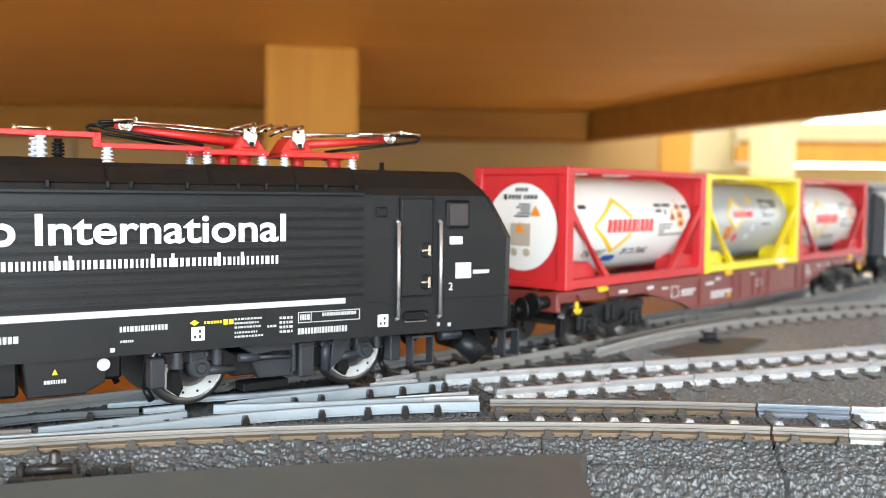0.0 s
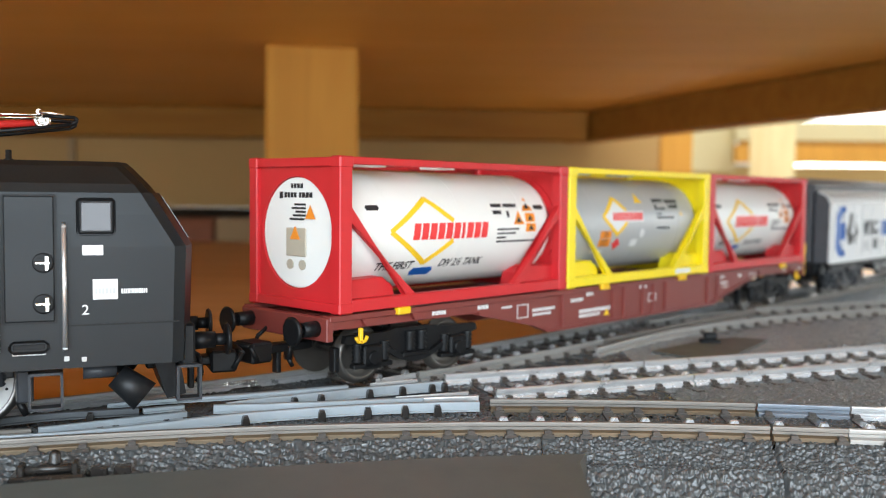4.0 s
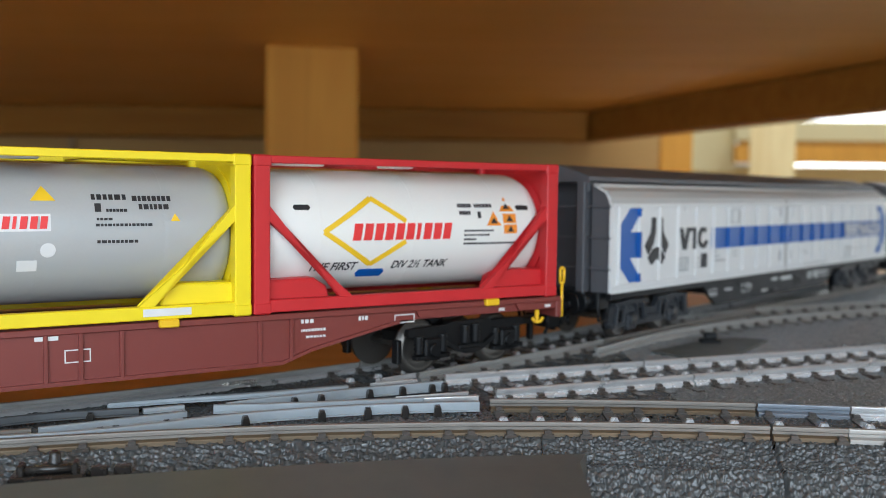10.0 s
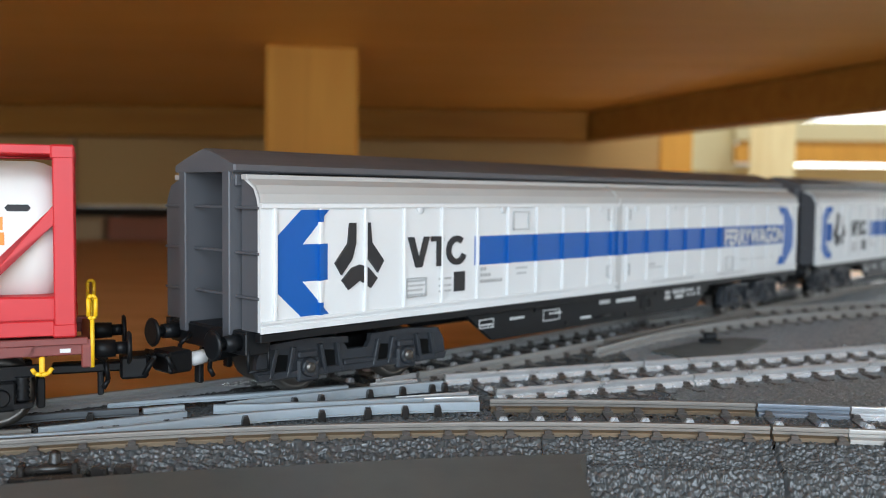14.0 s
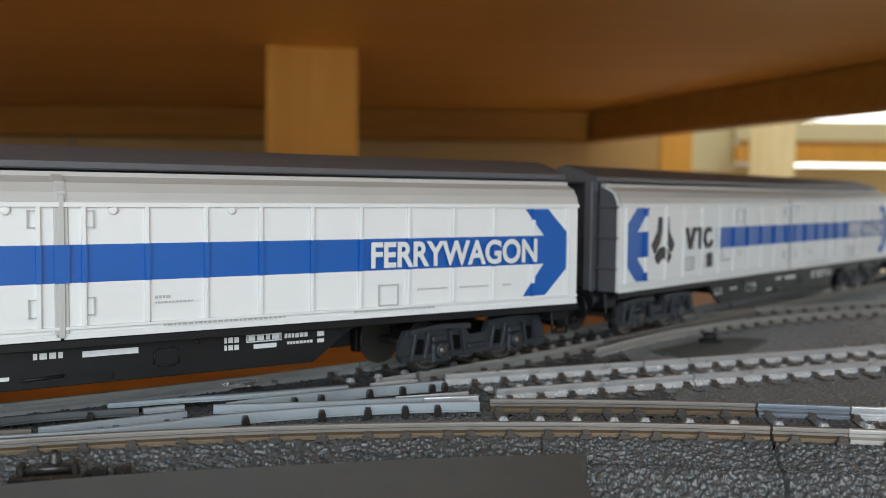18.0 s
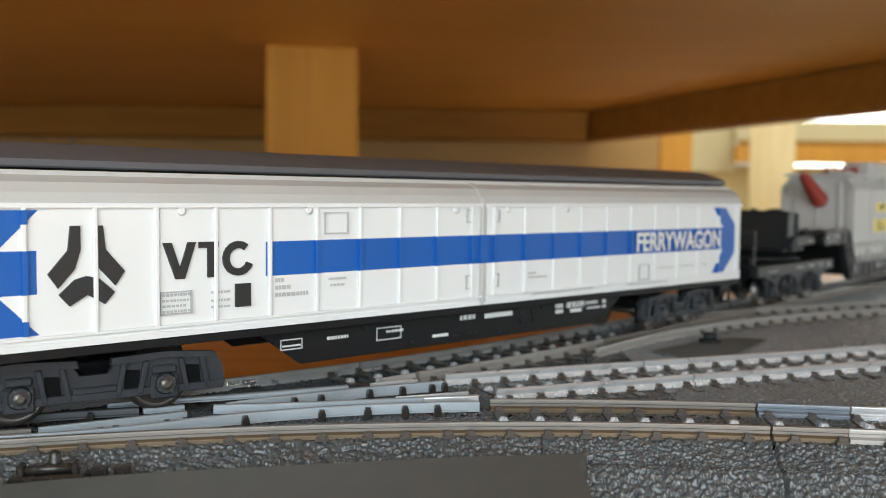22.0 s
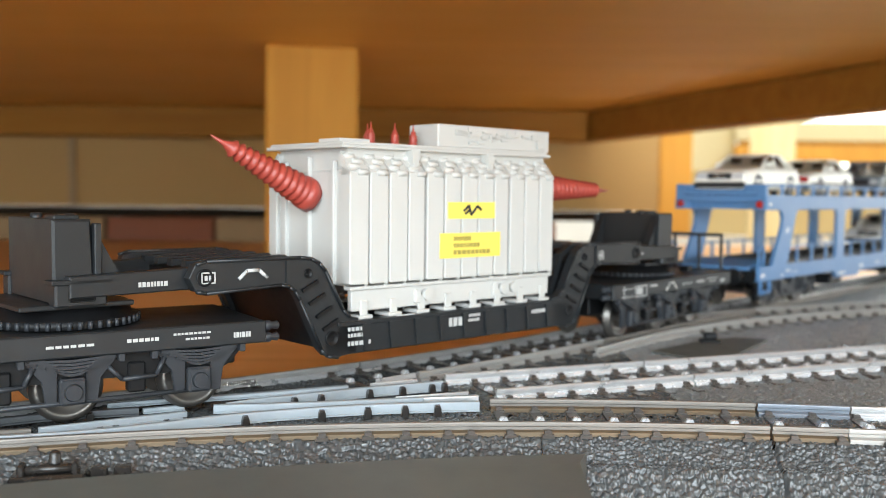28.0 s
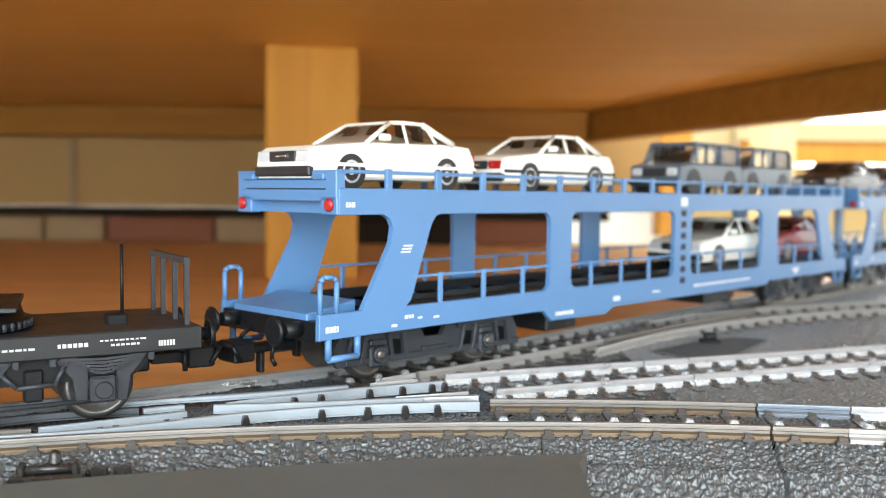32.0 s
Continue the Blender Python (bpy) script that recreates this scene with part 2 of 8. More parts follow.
def solid(name, bm, mat, kind="structure", label="", category="", mm=False):
    ob = new(name, mesh_of(bm, name, mat, mm))
    return tagged(ob, label, category, "", kind)


def lettering(name, words, size, mat, parent, x, y, z, width=0.0, shear=0.0, bold=0.0, label=""):
    """Built-in letters standing on the side that faces the front, left end at x, base line at z."""
    cu = bpy.data.curves.new(name, "FONT")
    cu.body, cu.size, cu.shear, cu.offset, cu.extrude = words, size, shear, bold, 0.02
    tmp = bpy.data.objects.new(name, cu)
    scene.collection.objects.link(tmp)
    dg = bpy.context.evaluated_depsgraph_get()
    me = bpy.data.meshes.new_from_object(tmp.evaluated_get(dg))
    bpy.data.objects.remove(tmp)
    xs = [v.co.x for v in me.vertices]
    lo, w = min(xs), max(xs) - min(xs)
    k = width / w if width else 1.0
    me.transform(Matrix(((k * MM, 0, 0, -lo * k * MM), (0, 0, -MM, 0), (0, MM, 0, 0), (0, 0, 0, 1))))
    me.materials.clear()
    me.materials.append(mat)
    ob = new(name, me)
    ob.parent, ob.location = parent, Vector((x, y, z)) * MM
    if label:
        tagged(ob, label)
    return ob


def bars(bm, x0, x1, y, z, h, n, gap=0.3, seed=1, t=0.05):
    """A line of small blocks in the size of print that cannot be read."""
    rnd = random.Random(seed)
    n, gap = int(n * 1.6), gap + 0.05
    ws = [rnd.uniform(0.6, 1.4) for _ in range(n)]
    k = (x1 - x0) / (sum(ws) + gap * (n - 1))
    x = x0
    for w in ws:
        box(bm, x, x + w * k, y - t, y, z, z + h)
        x += (w + gap) * k
    return bm


# ---------- tracks ----------
def smooth_step(z):
    return 0.5 * (1 + math.tanh(z / 0.006))


def run_path(x, y, heading, curvature, s0, s1, step=0.002):
    """Points (s, x, y, heading) along a line of given curvature, from s0 to s1, through (x, y) at s = 0."""
    out = {}
    for sign in (1, -1):
        px, py, th, s = x, y, heading, 0.0
        out[0] = (0.0, px, py, th)
        k = 0
        while (s < s1) if sign > 0 else (s > s0):
            mid = th + sign * step / 2 * curvature(s)
            px += sign * step * math.cos(mid)
            py += sign * step * math.sin(mid)
            th += sign * step * curvature(s + sign * step / 2)
            s += sign * step
            k += sign
            out[k] = (s, px, py, th)
    return [out[k] for k in sorted(out)]


# the train's line: a turnout curve that leads into a long straight
LINE_C = run_path(0.0, 0.20312, radians(42.788), lambda s: 2.173 * smooth_step(s + 0.221) * smooth_step(0.047 - s) - 0.075, -1.4, 1.9)
LINE_B = run_path(0.050, 0.1962, radians(21.6), lambda s: 0.0, -0.24, 0.9)
LINE_A = run_path(0.0, 0.15435, radians(4.9), lambda s: -3.3 * smooth_step(0.062 - s) + 0.4 * smooth_step(s - 0.07), -0.16, 0.65)
# a siding that leaves the train's line and swings round beside the front straight
LINE_D = run_path(0.0762 - 0.00825 * math.sin(radians(41.5)), 0.2633 + 0.00825 * math.cos(radians(41.5)), radians(41.5), lambda s: -4.1 * smooth_step(0.085 - s) * smooth_step(s + 0.045), -0.075, 0.9)
_arr = np.array(LINE_C)


def on_line(s):
    return tuple(np.interp(s, _arr[:, 0], _arr[:, k]) for k in (1, 2, 3))


HEAD_PROFILE = ((-0.22, -1.35), (0.22, -1.35), (0.24, -0.85), (0.52, -0.68), (0.52, -0.22), (0.44, -0.05), (0.3, 0.0), (-0.3, 0.0), (-0.44, -0.05), (-0.52, -0.22), (-0.52, -0.68), (-0.24, -0.85))
FOOT_PROFILE = ((-0.95, -2.3), (0.95, -2.3), (0.95, -1.72), (0.88, -1.6), (0.3, -1.3), (-0.3, -1.3), (-0.88, -1.6), (-0.95, -1.72))


def sweep(line, off, s0, s1, profile):
    rings = []
    arr = np.array(line)
    n = max(2, int((s1 - s0) / 0.004) + 1)
    for s in np.linspace(s0, s1, n):
        x, y, th = (float(np.interp(s, arr[:, 0], arr[:, j])) for j in (1, 2, 3))
        nx, ny = -math.sin(th), math.cos(th)
        rings.append([(x + nx * (off + a * MM), y + ny * (off + a * MM), RAIL + b * MM) for a, b in profile])
    return loft(bm_new(), rings)


def rail(name, line, off, s0, s1, mat, parent, label="", foot=None):
    ob = new(name, mesh_of(sweep(line, off, s0, s1, HEAD_PROFILE), name, mat, False))
    ob.parent = parent
    if label:
        tagged(ob, label)
    ft = new("rail_foot", mesh_of(sweep(line, off, s0 + 0.0001, s1 - 0.0001, FOOT_PROFILE), "rail_foot", foot or mat, False))
    ft.parent = ob
    return ob


def plan_line(pts):
    """Points (s, x, y, heading) along a smooth line through a few places of the plan, in millimetres."""
    p = np.array(pts, float) * MM
    d = np.concatenate([[0], np.cumsum(np.hypot(*np.diff(p, axis=0).T))])
    ss = np.linspace(0, d[-1], max(6, int(d[-1] / 0.002)))
    xy = np.stack([np.interp(ss, d, p[:, k]) for k in (0, 1)], 1)
    for _ in range(6):
        xy[1:-1] = 0.5 * xy[1:-1] + 0.25 * (xy[:-2] + xy[2:])
    t = np.gradient(xy, axis=0)
    return [(float(a), float(b[0]), float(b[1]), math.atan2(c[1], c[0])) for a, b, c in zip(ss, xy, t)]


def point_rail(pts, top, high, mat, parent, label, wide=1.0, taper=0.0):
    """A milled rail of the turnout: flat top with worn edges, upright face and a small lip at its foot."""
    line = plan_line(pts)
    rings = []
    for k, (s, x, y, th) in enumerate(line):
        nx, ny = -math.sin(th), math.cos(th)
        w = wide * (1 - taper * max(0.0, 1 - s / 0.02))
        prof = ((-0.72 * w, -high), (0.5 * w, -high), (0.5 * w, -0.15), (0.4 * w, 0.0), (-0.36 * w, 0.0), (-0.5 * w, -0.14), (-0.5 * w, -high + 0.34), (-0.72 * w, -high + 0.24))
        rings.append([(x + nx * a * MM, y + ny * a * MM, RAIL + (top + b) * MM) for a, b in prof])
    ob = new("rail", mesh_of(loft(bm_new(), rings), "rail", mat, False))
    ob.parent = parent
    tagged(ob, label)
    return line

# ---------- the room and the shelf ----------
def slab(name, x0, x1, y0, y1, z0, z1, mat, label="", bev=0.0, kind="structure", category=""):
    return solid(name, box(bm_new(), x0, x1, y0, y1, z0, z1, bev), mat, kind, label, category)


slab("floor", -1.9, 1.9, -1.9, 1.9, -0.80, -0.75, M_FLOOR, "brown wooden floor of the room")
slab("ceiling", -1.9, 1.9, -1.9, 1.9, 1.45, 1.50, M_PLASTER, "white plaster ceiling of the room")
slab("wall_west", -1.95, -1.9, -1.9, 1.9, -0.75, 1.45, M_WALL, "plain cream wall")


def wall_with_opening(name, along, at, thick, a0, a1, z0, z1, oa0, oa1, oz0, oz1):
    bm = bm_new()
    for u0, u1, w0, w1 in ((a0, oa0, z0, z1), (oa1, a1, z0, z1), (oa0, oa1, z0, oz0), (oa0, oa1, oz1, z1)):
        if along == "x":
            box(bm, u0, u1, at, at + thick, w0, w1)
        else:
            box(bm, at, at + thick, u0, u1, w0, w1)
    return solid(name, bm, M_WALL, "structure", "cream wall with a window opening")


wall_with_opening("wall_north", "x", 1.9, 0.05, -1.9, 1.9, -0.75, 1.45, 0.62, 1.8, 0.03, 1.15)
wall_with_opening("wall_east", "y", 1.9, 0.05, -1.9, 1.9, -0.75, 1.45, 0.15, 1.7, -0.05, 0.90)
wall_with_opening("wall_south", "x", -1.95, 0.05, -1.9, 1.9, -0.75, 1.45, -1.10, 1.40, -0.30, 1.36)


def window(name, along, at, a0, a1, z0, z1):
    w = tagged(new(name), "white framed window with bright daylight outside", "window", "", "structure")
    for u0, u1, w0, w1 in ((a0, a0 + 0.04, z0, z1), (a1 - 0.04, a1, z0, z1), (a0 + 0.04, a1 - 0.04, z0, z0 + 0.04), (a0 + 0.04, a1 - 0.04, z1 - 0.04, z1), ((a0 + a1) / 2 - 0.02, (a0 + a1) / 2 + 0.02, z0 + 0.04, z1 - 0.04)):
        bm = bm_new()
        box(bm, *((u0, u1, at - 0.02, at + 0.02) if along == "x" else (at - 0.02, at + 0.02, u0, u1)), w0, w1, 0.004)
        ob = new("window_frame", mesh_of(bm, "window_frame", M_WFRAME, False))
        ob.parent = w
    return w


window("window_1", "x", 1.925, 0.62, 1.8, 0.03, 1.15)
window("window_2", "y", 1.925, 0.15, 1.7, -0.05, 0.90)
window("window_3", "x", -1.925, -1.10, 1.40, -0.30, 1.36)
slab("backdrop", 0.0, 3.0, 2.25, 2.26, -0.9, 1.6, M_SKYPANE, "bright overcast sky outside the window")

slab("ground", -1.25, 1.25, -0.12, 0.90, -0.018, 0.0, M_BOARD, "brown varnished pine layout board")
DECK_EDGE = lambda y: 0.408 - (y - 0.135) * math.tan(radians(19.0))
solid("shelf_deck", prism(bm_new(), [(-1.25, 0.03), (DECK_EDGE(0.03), 0.03), (DECK_EDGE(1.02), 1.02), (-1.25, 1.02)], 0.126, 0.138, "z"), M_DECK, "structure", "brown plywood underside of the upper layout level")
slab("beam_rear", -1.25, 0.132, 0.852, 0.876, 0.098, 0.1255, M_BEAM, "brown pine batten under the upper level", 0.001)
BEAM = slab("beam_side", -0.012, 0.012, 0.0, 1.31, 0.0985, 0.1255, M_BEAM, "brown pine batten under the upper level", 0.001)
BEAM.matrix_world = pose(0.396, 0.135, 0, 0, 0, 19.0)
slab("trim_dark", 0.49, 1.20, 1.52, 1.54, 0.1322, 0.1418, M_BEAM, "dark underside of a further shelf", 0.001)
slab("trim_board", 0.475, 1.20, 1.50, 1.52, 0.104, 0.132, M_POST, "brown board edge of a further shelf", 0.001)
slab("blind", 0.415, 0.505, 1.60, 1.61, 0.092, 0.172, M_BLIND, "cream fabric hanging by the window")
slab("back_board", 0.42, 1.25, 1.63, 1.64, -0.02, 0.103, M_CREAM, "cream board at the back of the further shelf")
slab("trim_pale", 0.49, 1.20, 1.55, 1.57, 0.142, 0.176, M_BLIND, "pale shelf edge by the window", 0.001)


def square_post(x, y, half, z1, turn, label, mat=None):
    p = tagged(new("post", mesh_of(box(bm_new(), -half, half, -half, half, 0.0, z1, 0.0015), "post", mat or M_POST, False)), label, "post", "shelf posts")
    p.matrix_world = pose(x, y, 0, 0, 0, turn)
    return p


square_post(-0.0745, 0.521, 0.0248, 0.126, 8, "square pine post holding up the upper level")
square_post(0.275, 1.11, 0.0188, 0.137, 0, "square pine post by the end of the back panel")
# the third post's daylight brightness is in its colour
square_post(0.3655, 1.03, 0.0236, 0.137, -18, "square pine post with bright daylight put into its paler colour", M_LITPOST)
slab("back_panel", -1.25, 0.21, 0.905, 0.915, 0.032, 0.126, M_PANEL, "beige panel at the rear of the shelf")
slab("panel_joint", -0.3665, -0.3605, 0.899, 0.9045, 0.032, 0.098, M_TANBOX, "narrow joint between the back panels")
slab("dark_rail", -1.25, 0.16, 0.885, 0.9045, 0.0225, 0.0315, M_DARK, "dark strip along the rear of the board", 0.001)


def flat_box(x0, x1, mat, label):
    return tagged(new("box", mesh_of(box(bm_new(), x0, x1, 0.858, 0.8995, 0.0, 0.0222, 0.0015), "box", mat, False)), label, "box")


flat_box(-0.62, -0.375, M_TANBOX, "low tan cardboard box at the rear of the board")
flat_box(-0.372, -0.318, M_TANBOX, "low tan cardboard box at the rear of the board")
flat_box(-0.315, -0.215, M_REDBOX, "low red-brown box at the rear of the board")
flat_box(-0.213, -0.160, M_TANBOX, "low tan cardboard box at the rear of the board")
flat_box(-0.157, 0.028, M_DARK, "low dark box behind the post")
flat_box(0.03, 0.105, M_REDBOX, "low red-brown box at the rear of the board")


# ---------- roadbed ----------
def line_points(line, every=2):
    return np.array([(p[1], p[2]) for p in line[::every]])


# moulded ballast also fills the wedges between the diverging lines
FILLS = [[(0, 0.02 + k * 0.004 * math.cos(a), y + k * 0.004 * math.sin(a)) for k in range(110)] for y, a in ((0.199, radians(33)), (0.206, radians(28)), (0.204, radians(39)), (0.170, radians(12)), (0.168, radians(7)))]
FILLS += [[(0, 0.02 + k * 0.008 * math.cos(a), 0.204 + k * 0.008 * math.sin(a)) for k in range(24, 100)] for a in [radians(q) for q in (24.5, 27.5, 30.5, 33.5, 36.5, 39.5)]]
CENTRES = np.concatenate([line_points(LINE_A), line_points(LINE_B), line_points(LINE_C), line_points(LINE_D)] + [line_points(f, 1) for f in FILLS])


def pebbles(px, py, pitch, seed):
    """Rounded stones on a jittered grid: height 0 to 1 and sharp dips between them."""
    rs = np.random.RandomState(seed)
    n = 512
    jx, jy, jh, jr = rs.uniform(0.1, 0.9, (n, n)), rs.uniform(0.1, 0.9, (n, n)), rs.uniform(0.45, 1.0, (n, n)), rs.uniform(0.55, 0.95, (n, n))
    tx, ty = rs.uniform(-0.35, 0.35, (n, n)), rs.uniform(-0.35, 0.35, (n, n))
    gx, gy = px / pitch, py / pitch
    ix, iy = np.floor(gx).astype(int), np.floor(gy).astype(int)
    best = np.zeros(px.shape)
    for dx in (-1, 0, 1):
        for dy in (-1, 0, 1):
            a, b = (ix + dx) % n, (iy + dy) % n
            ux, uy = gx - (ix + dx + jx[a, b]), gy - (iy + dy + jy[a, b])
            d = np.sqrt(ux ** 2 + uy ** 2) / jr[a, b]
            best = np.maximum(best, np.sqrt(np.clip(1.0 - d ** 2 * 1.25, 0, 1)) * jh[a, b] * (1 + tx[a, b] * ux + ty[a, b] * uy))
    return best


def roadbed(name, x0, x1, y0, y1, cell, amp, seed, pitch=0.0, mat=M_BALLAST, label="dark grey glossy moulded ballast under the rails"):
    nx, ny = int((x1 - x0) / cell) + 1, int((y1 - y0) / cell) + 1
    gx, gy = np.meshgrid(np.linspace(x0, x1, nx), np.linspace(y0, y1, ny), indexing="ij")
    rs = np.random.RandomState(seed)
    px, py = (gx + rs.uniform(-0.15, 0.15, gx.shape) * cell).ravel(), (gy + rs.uniform(-0.15, 0.15, gx.shape) * cell).ravel()
    near = CENTRES[(CENTRES[:, 0] > x0 - 0.03) & (CENTRES[:, 0] < x1 + 0.03) & (CENTRES[:, 1] > y0 - 0.03) & (CENTRES[:, 1] < y1 + 0.03)]
    d = np.full(px.shape, 9.0)
    for a in range(0, len(near), 40):
        q = near[a:a + 40]
        d = np.minimum(d, np.sqrt((px[:, None] - q[None, :, 0]) ** 2 + (py[:, None] - q[None, :, 1]) ** 2).min(1))
    top, edge, foot = RAIL - 0.0031, 0.0165, 0.0225
    z = np.clip(top * (foot - d) / (foot - edge), -0.0012, top) + np.interp(d, (0.0098, 0.0142), (0.0009, -0.0020 if y1 <= 0.1601 else 0.0))
    if pitch:
        # stones keep their size down the slope and stand out square to it
        down = np.clip(d - 0.0098, 0, foot - 0.0098)
        lift = pebbles(px, py - down * 0.75, pitch, 3) * pitch * np.where(down > 0, 1.15, 0.5 if y0 > 0.2 else 0.9) - 0.0005 + rs.uniform(-1, 1, px.shape) * 0.00003
        j = np.array(LINE_A)[np.abs(np.array(LINE_A)[:, 0] - 0.0545).argmin()]
        joint = (np.abs((px - j[1]) * math.cos(j[3]) + (py - j[2]) * math.sin(j[3])) < 0.00028) & (py < j[2])
        lift = np.where(joint, -0.0016, lift)
        slope = down > 0.0002
        py = py - np.where(slope, lift * 0.75, 0)
        z = z + lift * np.where(slope, 0.66, 1.0)
    else:
        z = z + rs.uniform(-1, 0.6, px.shape) * amp
    z = np.where(d > foot + 0.001, -0.004, z)
    idx = np.arange(nx * ny).reshape(nx, ny)
    q = np.stack([idx[:-1, :-1], idx[1:, :-1], idx[1:, 1:], idx[:-1, 1:]], -1).reshape(-1, 4)
    keep = (d[q] < foot + 0.003).any(1)
    q = q[keep]
    used, inv = np.unique(q.ravel(), return_inverse=True)
    q = inv.reshape(-1, 4)
    me = bpy.data.meshes.new(name)
    me.vertices.add(len(used))
    me.vertices.foreach_set("co", np.stack([px[used], py[used], z[used]], 1).ravel())
    me.loops.add(q.size)
    me.loops.foreach_set("vertex_index", q.ravel())
    me.polygons.add(len(q))
    me.polygons.foreach_set("loop_start", np.arange(len(q)) * 4)
    me.polygons.foreach_set("use_smooth", np.ones(len(q), bool))
    me.update()
    me.validate()
    me.materials.append(mat)
    return tagged(new(name, me), label, "roadbed", "", "stuff")


roadbed("ballast", -0.075, 0.016, 0.10, 0.160, 0.00019, 0.0, 3, 0.00085)
roadbed("ballast", 0.0161, 0.10, 0.10, 0.160, 0.00015, 0.0, 3, 0.00076)
# patches to the right and rear carry the painted window sheen
GREY = "grey gravel between the tracks, coloured paler for window sheen"
roadbed("ballast", -0.075, 0.045, 0.1601, 0.215, 0.00028, 0.0, 3, 0.00075)
roadbed("ballast", 0.0451, 0.10, 0.1601, 0.215, 0.00028, 0.0, 3, 0.00075, M_FILL_SHEEN, GREY)
roadbed("ballast", 0.1001, 0.13, 0.10, 0.215, 0.00028, 0.0, 3, 0.00075, M_FILL_SHEEN, GREY)
roadbed("ballast", -0.12, -0.0752, 0.09, 0.215, 0.0008, 0.0006, 3)
roadbed("ballast", -0.12, 0.045, 0.2152, 0.42, 0.00048, 0.0, 4, 0.0015)
roadbed("ballast", 0.0451, 0.34, 0.2152, 0.42, 0.00048, 0.0, 4, 0.0015, M_GRAVEL_SHEEN, GREY)
roadbed("ballast", -0.30, -0.1202, 0.04, 0.25, 0.0016, 0.0006, 5)
roadbed("ballast", 0.1302, 0.75, 0.10, 0.215, 0.0016, 0.0006, 6, 0.0, M_FILL_SHEEN, GREY)
roadbed("ballast", 0.16, 1.15, 0.4202, 0.89, 0.004, 0.0006, 7)

TRACK_A = tagged(new("track"), "curved front model track with dark weathered rails", "track", "tracks", "structure")
TRACK_B = tagged(new("track"), "straight model track with bright nickel rails", "track", "tracks", "structure")
TRACK_D = tagged(new("track"), "dull siding track curving away from the main line", "track", "tracks", "structure")
TRACK_C = tagged(new("track"), "model track on which the train runs", "track", "tracks", "structure")
G = 0.00825
rail("rail", LINE_A, -G, -0.15, 0.0537, M_RAILBROWN, TRACK_A, "", M_FOOT)
rail("rail", LINE_A, -G, 0.0541, 0.066, M_RAILBROWN, TRACK_A, "", M_FOOT)
rail("rail", LINE_A, -G, 0.0661, 0.6, M_RAILDARK, TRACK_A)
rail("rail", LINE_A, G, 0.0092, 0.0553, M_RAILBROWN, TRACK_A, "", M_FOOT)
rail("rail", LINE_A, G, 0.0557, 0.0713, M_RAILBLUE, TRACK_A, "blued steel point rail")
rail("rail", LINE_A, G, 0.0716, 0.6, M_RAILGREY, TRACK_A, "", M_RAIL)
rail("rail", LINE_B, -G, -0.046, -0.0014, M_RAILGREY, TRACK_B, "", M_RAIL)
rail("rail", LINE_B, -G, -0.001, 0.9, M_RAILGREY, TRACK_B, "", M_RAIL)
rail("rail", LINE_B, G, -0.0498, -0.0025, M_RAILGREY, TRACK_B, "", M_RAIL)
rail("rail", LINE_B, G, -0.002, 0.9, M_RAILGREY, TRACK_B, "", M_RAIL)
rail("rail", LINE_C, -G, -0.0138, 0.05, M_RAILDARK, TRACK_C)
# from here the darker rail colour stands for shade under the train
rail("rail", LINE_C, -G, 0.0503, 1.9, M_RAILBROWN, TRACK_C)
rail("rail", LINE_D, -G, -0.06, 0.9, M_RAILDARK, TRACK_D)
rail("rail", LINE_D, G, -0.005, 0.9, M_RAILDARK, TRACK_D)
rail("rail", LINE_C, G, -1.4, -0.0172, M_RAILDARK, TRACK_C, "", M_RAILGREY)
rail("rail", LINE_C, G, -0.0168, 1.9, M_RAILDARK, TRACK_C, "", M_RAILGREY)

